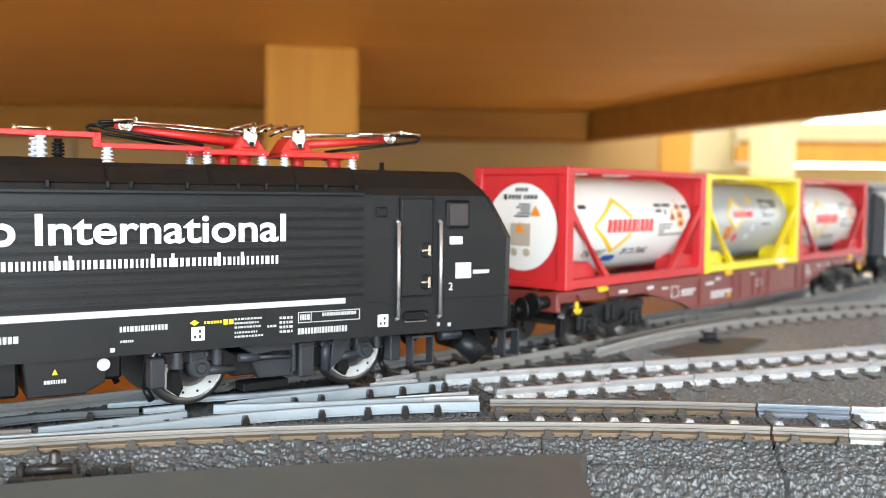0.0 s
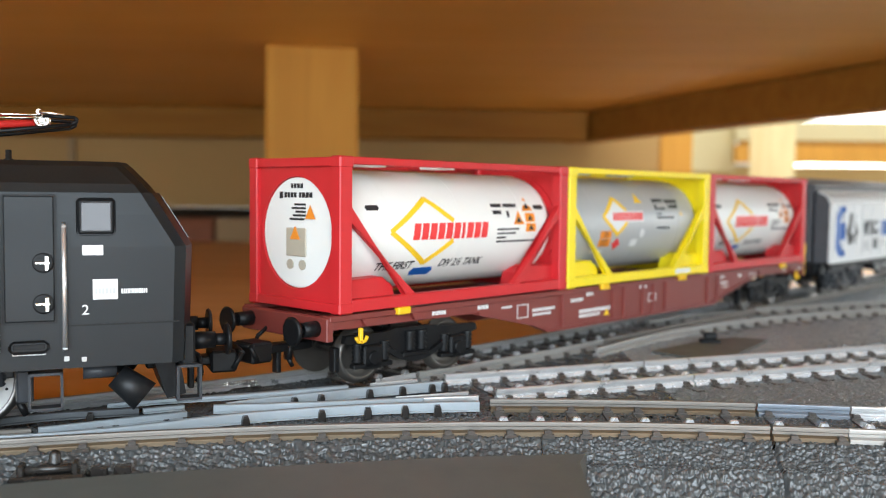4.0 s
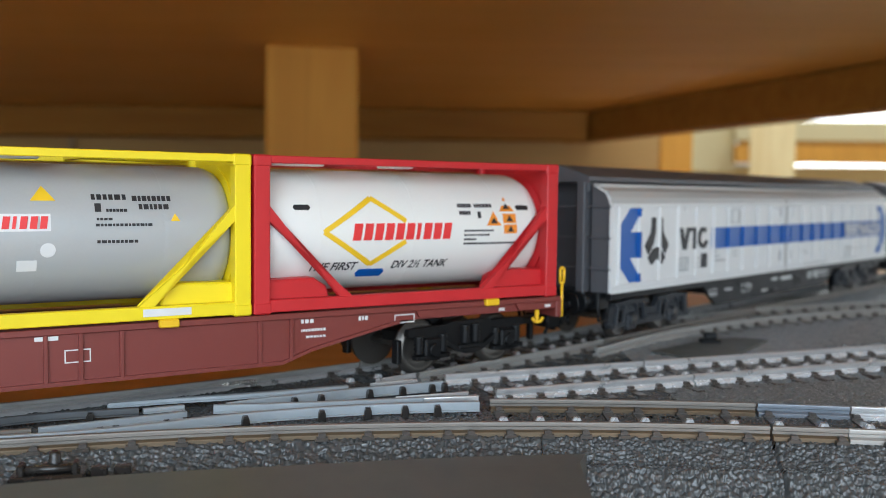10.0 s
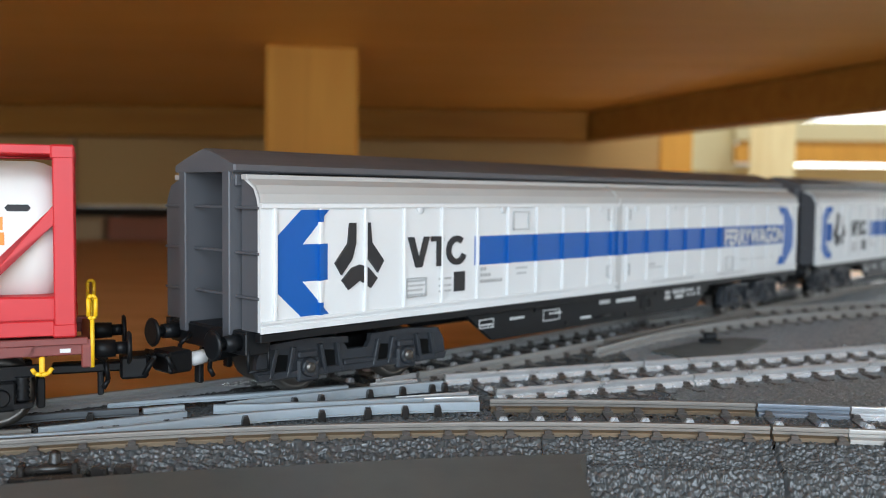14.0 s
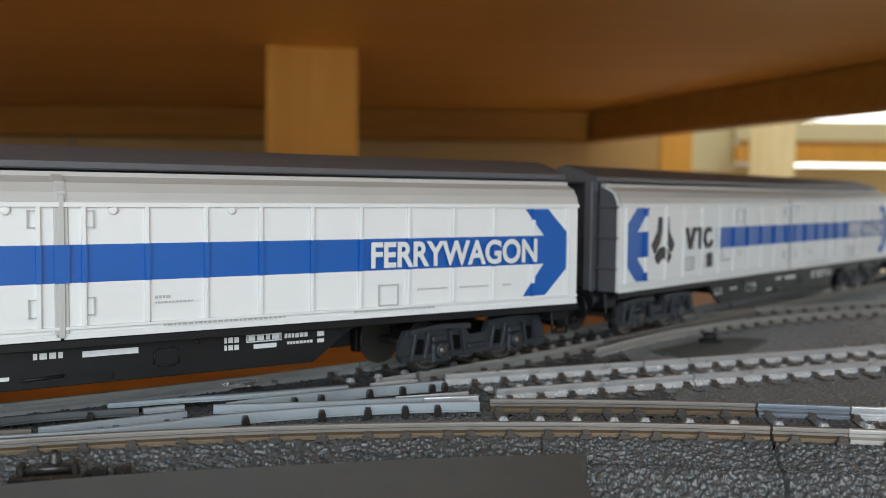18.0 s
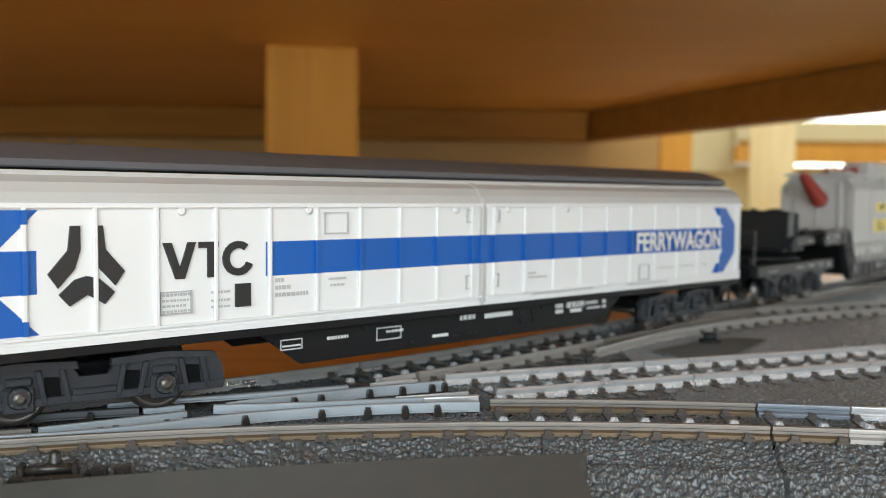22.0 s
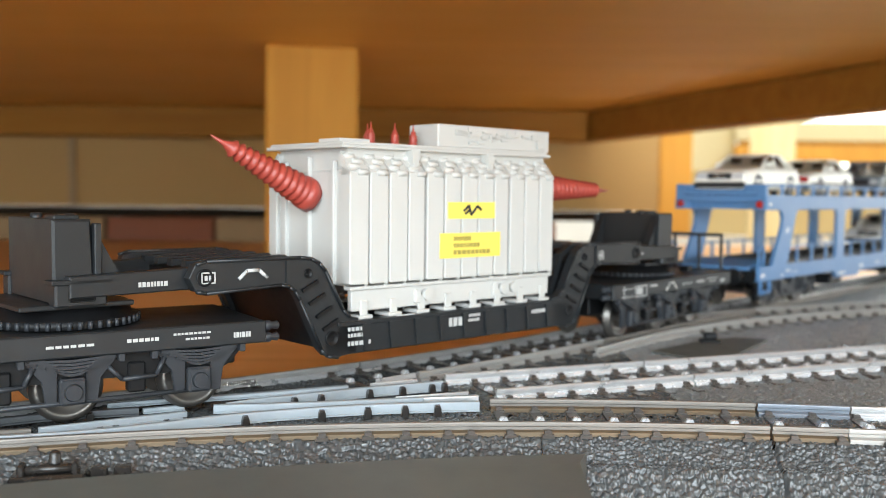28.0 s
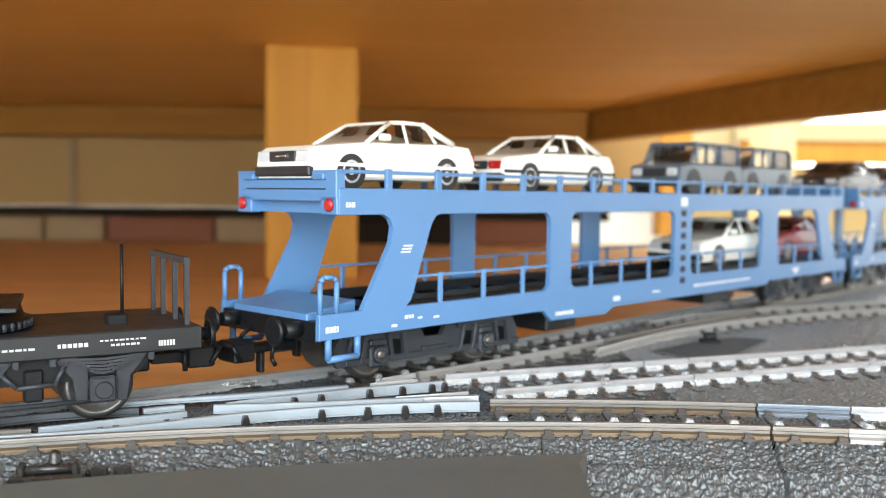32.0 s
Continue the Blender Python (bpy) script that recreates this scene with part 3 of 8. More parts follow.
# closure rails, wing rails and frog noses of the three-way turnout
POINTS = []
for _pts, _top, _high, _m, _lab, _wide, _tap in (
        (((-72, 132.6), (-56.7, 137.6), (-47.7, 141.7), (-35.6, 149.6), (-26.8, 153.3), (-17.6, 156.6), (-12.9, 158.0), (-3.1, 159.9), (6.7, 161.3)), 0.0, 1.75, M_BLADE, "blued steel closure rail bent into a wing rail", 1.0, 0.5),
        (((-62.4, 140.4), (-56.5, 143.8), (-49.8, 147.9), (-42.7, 152.1)), -0.15, 1.25, M_BLADE, "pale blued steel point blade", 1.0, 0.3),
        (((-75, 136), (-63.3, 140.0)), -0.2, 0.8, M_RAILBROWN, "weathered rail end at the point blade", 1.0, 0.0),
        (((-39.2, 156.4), (-30.5, 157.7), (-21.9, 159.4), (-13.2, 161.6), (-3.2, 164.0), (6.7, 166.3)), 0.0, 1.5, M_BLADE, "blued steel closure rail", 1.0, 0.0),
        (((-3.1, 162.6), (6.6, 164.9)), 0.15, 1.2, M_RAILGREY, "grey metal frog nose", 0.9, 0.7),
        (((-8.2, 163.6), (4.9, 168.7)), 0.1, 1.2, M_RAILGREY, "grey metal frog nose", 0.8, 0.7),
        (((-37.4, 157.8), (-34.6, 160.6), (-28.6, 163.6), (-23.0, 167.2), (-14.1, 172.2), (-6.7, 175.7), (0.2, 178.8)), 0.0, 1.9, M_BLADE, "blued steel closure rail bent into a wing rail", 1.05, 0.6),
        (((-74, 143.6), (-66.2, 149.4), (-51.4, 154.2)), -0.1, 1.3, M_POINTDARK, "dark steel point blade", 1.0, 0.2),
        (((-50.4, 153.4), (-44.4, 156.6)), -0.1, 0.9, M_BLADE, "short steel check rail", 1.0, 0.0),
        (((-57.7, 156.8), (-49.0, 161.2), (-40.9, 163.9), (-32.4, 167.2), (-23.6, 171.7), (-18.0, 174.0)), -0.1, 0.9, M_BLADE, "steel closure rail", 1.2, 0.4),
        (((-13.7, 174.8), (-4.8, 179.6)), 0.15, 1.0, M_RAILGREY, "grey metal frog nose", 0.8, 0.7),
        (((-12.9, 178.6), (-5.4, 185.9)), 0.15, 1.0, M_RAILGREY, "grey metal frog nose", 0.8, 0.7)):
    POINTS.append(point_rail(_pts, _top, _high, _m, TRACK_B, _lab, _wide, _tap))


def chair_mesh(high, wide):
    """A rounded rail chair that clasps the face of a rail."""
    bm = bm_new()
    w = wide / 2
    prism(bm, [(-w * 1.1, -2.4), (w * 1.1, -2.4), (w * 0.92, -2.4 + high * 0.72), (w * 0.6, -2.4 + high), (-w * 0.6, -2.4 + high), (-w * 0.92, -2.4 + high * 0.72)], -0.55, 0.55, "y", 0.12)
    return mesh_of(bm, "rail_chair", M_SLEEPER)


TALL, LOW_CHAIR = chair_mesh(2.1, 1.25), chair_mesh(1.4, 1.35)


def chairs(line, spots, off, mesh, parent):
    a = np.array(line)
    for s in spots:
        x, y, th = (float(np.interp(s * MM, a[:, 0], a[:, j])) for j in (1, 2, 3))
        o = new("rail_chair", mesh)
        o.parent = parent
        o.matrix_local = pose(x - math.sin(th) * off * MM * -1, y + math.cos(th) * off * MM * -1, RAIL, 0, 0, math.degrees(th))


chairs(POINTS[0], (43.5, 56.5, 64.6, 71.2, 77.0), 1.05, TALL, TRACK_B)
chairs(POINTS[1], (9.0, 11.4, 19.4, 22.6), 1.0, LOW_CHAIR, TRACK_B)
chairs(POINTS[6], (12.6, 17.8, 27.6, 34.4, 40.6, 45.5), 1.1, TALL, TRACK_B)
chairs(POINTS[7], (17.6,), 1.05, TALL, TRACK_B)


def contact_spring():
    t = tagged(new("contact_spring"), "bright coiled contact spring between the turnout rails", "spring")
    bm = bm_new()
    pts = [(-4.0 + k * 0.06, 0.55 * math.cos(k * 0.75), 0.55 * math.sin(k * 0.75)) for k in range(135)]
    tube(bm, pts, 0.16, 5)
    part("coil", bm, M_SILVER, t)
    bm = bm_new()
    box(bm, -5.0, 5.0, -1.0, 1.0, -1.5, -0.7, 0.2)
    part("bed", bm, M_SLEEPER, t)
    t.matrix_world = pose(-0.0405, 0.1795, RAIL - 0.0012, 0, 0, 24)


contact_spring()


# smooth flank of the turnout, towards the front
def flank(s0, s1):
    bm = bm_new()
    rings = []
    for i, (s, x, y, th) in enumerate(LINE_A):
        if s0 <= s <= s1 and (i % 3 == 0 or s > s1 - 0.006):
            nx, ny = math.sin(th), -math.cos(th)
            e = float(np.interp(s, (-0.095, -0.053, -0.026, 0.0, 0.0227), (24.0, 21.4, 21.2, 19.2, 17.4)))
            rings.append([(x + nx * a * MM, y + ny * a * MM, b * MM) for a, b in ((e - 0.3, 5.0), (e, 7.7), (e + 0.6, 8.0), (e + 3.6, 7.5), (34.0, 6.2), (34.0, 0.2), (e + 0.3, 0.2))])
    # the end is cut square to the board's edge
    last = rings[-1]
    rings[-1] = [(p[0] - 0.44 * (last[1][1] - p[1]), p[1], p[2]) for p in last]
    return solid("turnout_flank", loft(bm, rings), M_BED, "structure", "smooth grey plastic flank of the turnout")


flank(-0.15, 0.0227)


def point_motor_cover():
    t = tagged(new("point_motor_cover"), "flat dark plastic cover beside the rails", "cover")
    bm = bm_new()
    prism(bm, [(-18.5, -14), (-9.5, -24), (1.5, -17.5), (17.5, 6), (9.5, 10), (-4.5, 0)], 4.0, 8.9, "z", 0.08)
    part("lid", bm, M_BED, t)
    bm = bm_new()
    box(bm, -2.6, 2.6, -1.6, 1.6, 8.7, 9.9, 0.3)
    box(bm, -1.6, 1.6, -1.0, 1.0, 9.8, 11.6, 0.3)
    part("lever", bm, M_BLACK, t)
    t.matrix_world = pose(0.0705, 0.240, 0, 0, 0, 0)


def point_lever():
    t = tagged(new("point_lever"), "small dark point lever beside the turnout rails", "lever")
    bm = bm_new()
    box(bm, -5.4, 4.6, -2.2, 2.4, 6.2, 7.6, 0.3)
    part("base", bm, M_SLEEPER, t)
    bm = bm_new()
    rod(bm, (-3.6, -0.6, 8.2), (3.4, -0.6, 8.2), 0.6, None, 12)
    part("spindle", bm, M_SLEEPER, t)
    for x in (-3.9, 3.2):
        bm = bm_new()
        box(bm, x - 0.5, x + 0.5, -1.6, 0.8, 7.4, 9.1, 0.25)
        part("bearing", bm, M_SLEEPER, t)
    bm = bm_new()
    lathe(bm, (0.2, 1.2, 7.4), (0, 0, 1), ((0, 1.1), (1.4, 1.0), (1.9, 0.8), (2.6, 0.8), (2.9, 0.4)), 12)
    box(bm, -1.6, 2.0, 0.4, 1.6, 7.5, 8.6, 0.2)
    part("knob", bm, M_SLEEPER, t)
    for x in (6.2, 9.4):
        bm = bm_new()
        box(bm, x - 1.2, x + 1.2, -0.6, 1.0, 6.4, 8.0, 0.2)
        part("link", bm, M_SLEEPER, t)
    t.matrix_world = pose(-0.0545, 0.1268, 0, 0, 0, 14)


point_motor_cover()
point_lever()

# ---------- rolling stock: shared pieces ----------
def wheelset(parent, x, r, gauge=7.4, ring=None, thick=1.3):
    bm = bm_new()
    for sy in (-1, 1):
        lathe(bm, (0, sy * gauge, 0), (0, sy, 0), ((-0.5, r + 0.55), (0, r + 0.55), (0.25, r + 0.05), (thick, r), (thick, r - 0.9), (thick - 0.35, r - 1.1), (thick - 0.35, 1.2), (thick + 0.3, 1.0)), 28)
    rod(bm, (0, -gauge, 0), (0, gauge, 0), 0.8)
    if ring:
        # white brake disc ring with a row of bolts on the outer face
        y, n = -(gauge + thick), 30
        for k in range(n):
            a, b = k * math.tau / n, (k + 1) * math.tau / n
            vs = [bm.verts.new((rr * math.cos(q), y + dy, rr * math.sin(q))) for dy in (-0.12, 0.3) for q in (a, b) for rr in (r - 2.9, r - 1.05)]
            for f in ((0, 1, 3, 2), (4, 6, 7, 5), (0, 4, 5, 1), (2, 3, 7, 6)):
                bm.faces.new([vs[i] for i in f]).material_index = 1
        bmesh.ops.remove_doubles(bm, verts=bm.verts, dist=0.001)
        bmesh.ops.recalc_face_normals(bm, faces=bm.faces)
        for k in range(12):
            a = (k + 0.5) * math.tau / 12
            c = ((r - 1.9) * math.cos(a), y - 0.05, (r - 1.9) * math.sin(a))
            old = set(bm.faces)
            rod(bm, c, (c[0], c[1] - 0.12, c[2]), 0.24, None, 8)
            for f in bm.faces:
                if f not in old:
                    f.material_index = 2
    ws = part("wheelset", bm, M_STEEL if ring is None else M_TREAD, parent, "", (x, 0, r))
    if ring:
        ws.data.materials.append(M_WHEELW)
        ws.data.materials.append(M_BLACK)
    return ws


def bogie_body(parent, x, z0, half, name="bogie"):
    bm = bm_new()
    box(bm, -half, half, -3, 3, z0, z0 + 2.5, 0.3)
    rod(bm, (0, 0, z0 + 2), (0, 0, z0 + 5), 2.5)
    return part(name, bm, M_BLACK, parent, "", (x, 0, 0))


def freight_bogie(parent, x, wb=10.6, r=5.2, y=10.6, style=0):
    bg = bogie_body(parent, x, 5.5, wb + 1)
    wheels = [wheelset(bg, sx * wb, r) for sx in (-1, 1)]

    def add(name, bm, mat=None):
        o = new(name, mesh_of(bm, name, mat or (M_BOGIE if style else M_BLACK)))
        o.parent = bg
        return o

    for sy in (-1, 1):
        def ys(a, b):
            return sorted((sy * (y + a), sy * (y + b)))
        if style == 0:
            # bow frame that hangs from the axle boxes to the spring nest
            bm = prism(bm_new(), ((-wb - 6, 8.2), (-wb - 5.6, 9.6), (-wb + 4, 9.7), (-wb + 6, 10.2), (wb - 6, 10.2), (wb - 4, 9.7), (wb + 5.6, 9.6), (wb + 6, 8.2), (wb + 3.6, 7.6), (wb - 3.4, 7.3), (5, 6.0), (3.5, 4.9), (-3.5, 4.9), (-5, 6.0), (-wb + 3.4, 7.3), (-wb - 3.6, 7.6)), *ys(0, 1.3))
            add("side_frame", bm)
            bm = bm_new()
            top = [(q, 4.4 + 3.6 * (q / (wb - 2.5)) ** 2) for q in np.linspace(-wb + 2.5, wb - 2.5, 11)]
            prism(bm, top + [(q, z - 1.1) for q, z in top[::-1]], *ys(1.0, 2.0))
            add("bow", bm)
            for sx in (-1, 1):
                bm = bm_new()
                box(bm, sx * wb - 2.2, sx * wb + 2.2, *ys(0.9, 2.5), r - 2.2, r + 2.4, 0.35)
                rod(bm, (sx * wb, sy * (y + 2.3), r), (sx * wb, sy * (y + 3.0), r), 1.5, 1.2, 12)
                box(bm, sx * wb - 4.6, sx * wb + 4.6, *ys(0.9, 2.5), r - 1.9, r - 1.0, 0.15)
                add("axle_box", bm)
                for q in (-3.2, 3.2):
                    bm = bm_new()
                    lathe(bm, (sx * wb + q, sy * (y + 1.4), r - 0.9), (0, 0, 1), [(k * 0.42, 1.15 if k % 2 else 0.8) for k in range(10)], 10)
                    add("spring", bm)
        else:
            # welded frame with sloping ends, a dip in the middle and paired openings drawn as dark sheets
            E = wb + 10.4
            bm = prism(bm_new(), ((-E, 4.4), (-E + 0.4, 7.2), (-E + 1.8, 9.4), (-E + 9.5, 9.9), (-3.6, 9.3), (-2.2, 7.2), (2.2, 7.2), (3.6, 9.3), (E - 9.5, 9.9), (E - 1.8, 9.4), (E - 0.4, 7.2), (E, 4.4), (E - 0.8, 3.5), (-E + 0.8, 3.5)), *ys(0, 1.2))
            add("side_frame", bm)
            bm = prism(bm_new(), ((-E, 4.5), (-E + 0.5, 3.2), (E - 0.5, 3.2), (E, 4.5)), *ys(0.6, 1.9), "y", 0.12)
            add("bottom_flange", bm)
            for sx in (-1, 1):
                c = sx * wb
                top = [(c - sx * 8.6, 8.6), (c - sx * 8.4, 9.8), (c, 10.2), (c + sx * 8.0, 9.6), (c + sx * 8.2, 8.6), (c, 9.2)]
                add("top_flange", prism(bm_new(), top, *ys(0.6, 2.0)))
                bm = bm_new()
                box(bm, c - 2.3, c + 2.3, *ys(0.9, 2.3), r - 2.6, r + 1.6, 0.4)
                rod(bm, (c, sy * (y + 2.2), r), (c, sy * (y + 2.9), r), 1.9, 1.5, 14)
                box(bm, c - 2.0, c + 2.0, *ys(0.9, 2.0), r + 1.6, r + 3.0, 0.3)
                add("axle_box", bm)
                bm = bm_new()
                lathe(bm, (c, sy * (y + 2.85), r), (0, sy, 0), ((0, 1.05), (0.15, 1.0), (0.2, 0.6), (0.35, 0.5)), 12)
                for k in range(4):
                    a = k * math.tau / 4 + 0.6
                    rod(bm, (c + 1.45 * math.cos(a), sy * (y + 2.6), r + 1.45 * math.sin(a)), (c + 1.45 * math.cos(a), sy * (y + 3.0), r + 1.45 * math.sin(a)), 0.22, None, 6)
                add("axle_cap", bm, M_STEEL)
                for q, lean in ((-5.4, -0.9), (5.0, 0.9)):
                    # no hole is cut: a near-black sheet paints the opening's shade
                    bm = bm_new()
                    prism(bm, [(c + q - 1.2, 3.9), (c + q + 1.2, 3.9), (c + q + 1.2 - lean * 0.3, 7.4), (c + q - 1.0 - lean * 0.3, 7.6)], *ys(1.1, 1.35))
                    add("frame_opening_shade", bm, M_OPENING_SHADE)
                    for w in (-1.75, 1.75):
                        bm = bm_new()
                        prism(bm, [(c + q + w - 0.4 + lean * 0.5, 3.6), (c + q + w + 0.4 + lean * 0.5, 3.6), (c + q + w + 0.4 - lean * 0.7, 8.8), (c + q + w - 0.4 - lean * 0.7, 8.8)], *ys(0.9, 2.1), "y", 0.1)
                        add("frame_rib", bm)
        bm = bm_new()
        if style == 0:
            for q in (-1.5, 1.5):
                lathe(bm, (q, sy * (y + 1.6), 5.4), (0, 0, 1), [(k * 0.45, 1.2 if k % 2 else 0.85) for k in range(10)], 10)
        box(bm, -3.4, 3.4, *ys(0.9, 2.2), 4.4, 5.4, 0.2)
        add("spring_nest", bm)
        for sx in (-1, 1):
            bm = bm_new()
            q = sx * (wb + r + 0.9)
            box(bm, q - 0.6, q + 0.6, sy * 8.4 - 1.0, sy * 8.4 + 1.0, 2.4, 7.2, 0.2)
            add("brake_shoe", bm, M_BLACK)
    return bg, wheels


def buffers(parent, x, sign, z=12.2, mat=None, gap=10.1, length=6.2):
    for sy in (-1, 1):
        bm = bm_new()
        rod(bm, (x, sy * gap, z), (x + sign * (length - 2.4), sy * gap, z), 1.5, 1.35, 14)
        rod(bm, (x + sign * (length - 2.4), sy * gap, z), (x + sign * (length - 0.7), sy * gap, z), 1.0, None, 12)
        lathe(bm, (x + sign * (length - 0.7), sy * gap, z), (sign, 0, 0), ((0, 2.5), (0.35, 2.7), (0.7, 2.2)), 16)
        part("buffer", bm, mat or M_BLACK, parent)
    bm = bm_new()
    box(bm, *sorted((x - sign * 6, x + sign * 7.2)), -1.6, 1.6, 6.6, 8.2, 0.3)
    box(bm, *sorted((x + sign * 4.5, x + sign * 9.0)), -3.0, 3.0, 5.4, 9.2, 0.4)
    tube(bm, [(x + sign * 8.2, -3.4, 6.0), (x + sign * 9.8, -3.4, 8.8), (x + sign * 9.8, 3.4, 8.8), (x + sign * 8.2, 3.4, 6.0)], 0.45, 6)
    box(bm, *sorted((x + sign * 1.0, x + sign * 2.0)), -0.9, 0.9, 2.6, 6.8, 0.2)
    part("coupling", bm, M_BLACK, parent)
    for sy in (-5.2, 5.2):
        bm = bm_new()
        tube(bm, [(x, sy, 10.5), (x + sign * 2.2, sy, 9.0), (x + sign * 2.6, sy, 6.0), (x + sign * 1.8, sy, 4.6)], 0.42, 6)
        part("brake_hose", bm, M_BLACK, parent)


# ---------- locomotive ----------
def locomotive():
    L0, L1, W, C = -117.0, 89.8, 17.2, -13.6
    t = thing("locomotive", "anthracite grey electric model locomotive with folded red pantographs", "locomotive")

    def nose(z, side):
        pts = ((9.4, 89.4), (28.2, 89.9), (36.6, 84.8), (38.6, 83.3), (41.2, 80.6))
        x = float(np.interp(z, [p[0] for p in pts], [p[1] for p in pts]))
        return x if side > 0 else 2 * C - x

    sect = [(-W, 10.3), (-W, 20.0), (-W, 28.2), (-W + 0.25, 33.0), (-W + 0.7, 36.3), (W - 0.7, 36.3), (W - 0.25, 33.0), (W, 28.2), (W, 20.0), (W, 10.3)]
    bm = bm_new()
    rings = []
    for side in (-1, 1):
        ends = [[(nose(z, side) + side * 2.2, y * 0.62, z) for y, z in sect], [(nose(z, side) + side * 0.6, y * 0.93, z) for y, z in sect], [(nose(z, side) - side * 1.2, y, z) for y, z in sect]]
        rings += ends if side < 0 else ends[::-1]
    loft(bm, rings)
    body = part("body", bm, M_LOCO, t)
    # roof
    rs = [(-W + 0.5, 36.3), (-W + 1.2, 37.6), (-W + 3.6, 40.2), (-W + 5.2, 41.0), (W - 5.2, 41.0), (W - 3.6, 40.2), (W - 1.2, 37.6), (W - 0.5, 36.3)]
    bm = bm_new()
    rings = []
    for side in (-1, 1):
        ends = [[(nose(z, side) + side * 1.6, y * 0.64, z) for y, z in rs], [(nose(z, side) + side * 0.2, y * 0.93, z) for y, z in rs], [(nose(z, side) - side * 1.2, y, z) for y, z in rs]]
        rings += ends if side < 0 else ends[::-1]
    loft(bm, rings)
    roof = part("roof", bm, M_ROOF, t, "matt black roof")
    # raised roof hatches with bolts along the gutter
    for x0, x1, dz in ((-38, 13.0, 0.55), (13.6, 29.5, 0.0), (30.2, 44.2, 0.12), (45.0, 57.0, 0.12)):
        for sy in (-1, 1):
            bm = bm_new()
            pts = [(sy * (W - 1.0), 37.9), (sy * (W - 3.4), 40.35), (sy * (W - 5.2), 41.15 + dz), (sy * (W - 9), 41.15 + dz), (sy * (W - 9), 40.6), (sy * (W - 5.3), 40.6), (sy * (W - 3.6), 39.9), (sy * (W - 1.4), 37.5)]
            prism(bm, pts, x0, x1, "x", 0.08)
            part("roof_hatch", bm, M_ROOF, t)
    for x in (-30, -20, 4.2, 13.0, 16.6, 25.5, 34, 39, 44.6, 50, 56):
        bm = bm_new()
        box(bm, x - 0.3, x + 0.3, -W + 0.2, -W + 0.9, 37.0, 38.2, 0.1)
        part("roof_bolt", bm, M_BLACK, t)
    bm = bm_new()
    box(bm, -88, 57.4, -W - 0.12, -W + 0.8, 36.15, 36.75, 0.1)
    part("gutter", bm, M_LOCO, t)
    # ribbed side: raised ribs, and black strips that paint the shade between them
    for k in range(10):
        z = 33.9 - k * 1.72
        for sy in (-1, 1):
            # black strip, painted groove shade below the rib
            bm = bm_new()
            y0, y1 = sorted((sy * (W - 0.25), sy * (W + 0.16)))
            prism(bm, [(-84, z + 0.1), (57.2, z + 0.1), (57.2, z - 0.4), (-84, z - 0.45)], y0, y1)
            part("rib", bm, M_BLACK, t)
            bm = bm_new()
            y0, y1 = sorted((sy * (W - 0.25), sy * (W + 0.34)))
            prism(bm, [(-84, z + 0.52), (57.2, z + 0.50), (57.2, z + 0.12), (-84, z + 0.12)], y0, y1)
            part("rib", bm, M_LOCO, t)
    y = -W
    for side, sx in ((1, 0.0), (-1, 0.0)):
        def X(v):
            return v if side > 0 else 2 * C - v
        def bx(a, b):
            return sorted((X(a), X(b)))
        # cab door with its recess, grab rails and locks
        bm = bm_new()
        a, b = bx(65.0, 71.7)
        box(bm, a, b, y - 0.22, y + 0.4, 17.4, 35.7, 0.18)
        part("cab_door", bm, M_LOCO, t)
        bm = bm_new()
        for z0, z1, q0, q1 in ((17.1, 35.95, a - 0.3, a), (17.1, 35.95, b, b + 0.3), (35.7, 36.0, a, b), (17.05, 17.4, a, b)):
            box(bm, q0, q1, y - 0.06, y + 0.3, z0, z1)
        part("door_seal", bm, M_BLACK, t)
        for gx in (64.0, 73.0):
            bm = bm_new()
            tube(bm, [(X(gx), y - 0.1, 31.6), (X(gx), y - 1.0, 31.2), (X(gx), y - 1.0, 13.6), (X(gx), y - 0.1, 13.2)], 0.36, 8)
            part("grab_rail", bm, M_CHROME, t)
        for z in (26.0, 20.0):
            bm = bm_new()
            lathe(bm, (X(70.2), y - 0.2, z), (0, -1, 0), ((0, 1.5), (0.12, 1.5), (0.14, 1.2)), 14)
            part("lock_recess", bm, M_BLACK, t)
            bm = bm_new()
            box(bm, X(70.2) - 1.1, X(70.2) + 0.9, y - 0.75, y - 0.3, z - 0.2, z + 0.2, 0.08)
            box(bm, X(70.2) + 0.2, X(70.2) + 0.75, y - 0.9, y - 0.3, z - 1.1, z + 1.0, 0.08)
            part("door_lock", bm, M_SILVER, t)
        # cab side window
        bm = bm_new()
        a, b = bx(74.7, 80.2)
        box(bm, a, b, y - 0.18, y + 0.5, 29.9, 35.5, 0.5)
        w = part("cab_window", bm, M_BLACK, t)
        bm = bm_new()
        box(bm, a + 0.7, b - 0.7, y - 0.24, y - 0.1, 30.6, 34.8, 0.05)
        o = new("pane", mesh_of(bm, "pane", M_CABGLASS))
        o.parent = w
        bm = bm_new()
        a, b = bx(59.9, 62.0)
        box(bm, a, b, y - 0.2, y + 0.3, 32.3, 34.1, 0.15)
        part("vent_flap", bm, M_BLACK, t)
        bm = bm_new()
        a, b = bx(60.3, 61.6)
        box(bm, a, b, y - 0.3, y - 0.15, 32.65, 33.75, 0.1)
        part("vent_flap", bm, M_LOCO, t)
        # panel joints of the cab
        bm = bm_new()
        prism(bm, [(X(57.8), 16.9), (X(60.2), 16.9), (X(63.0), 16.0), (X(63.0), 15.75), (X(60.1), 16.6), (X(57.8), 16.6)], y - 0.05, y + 0.1)
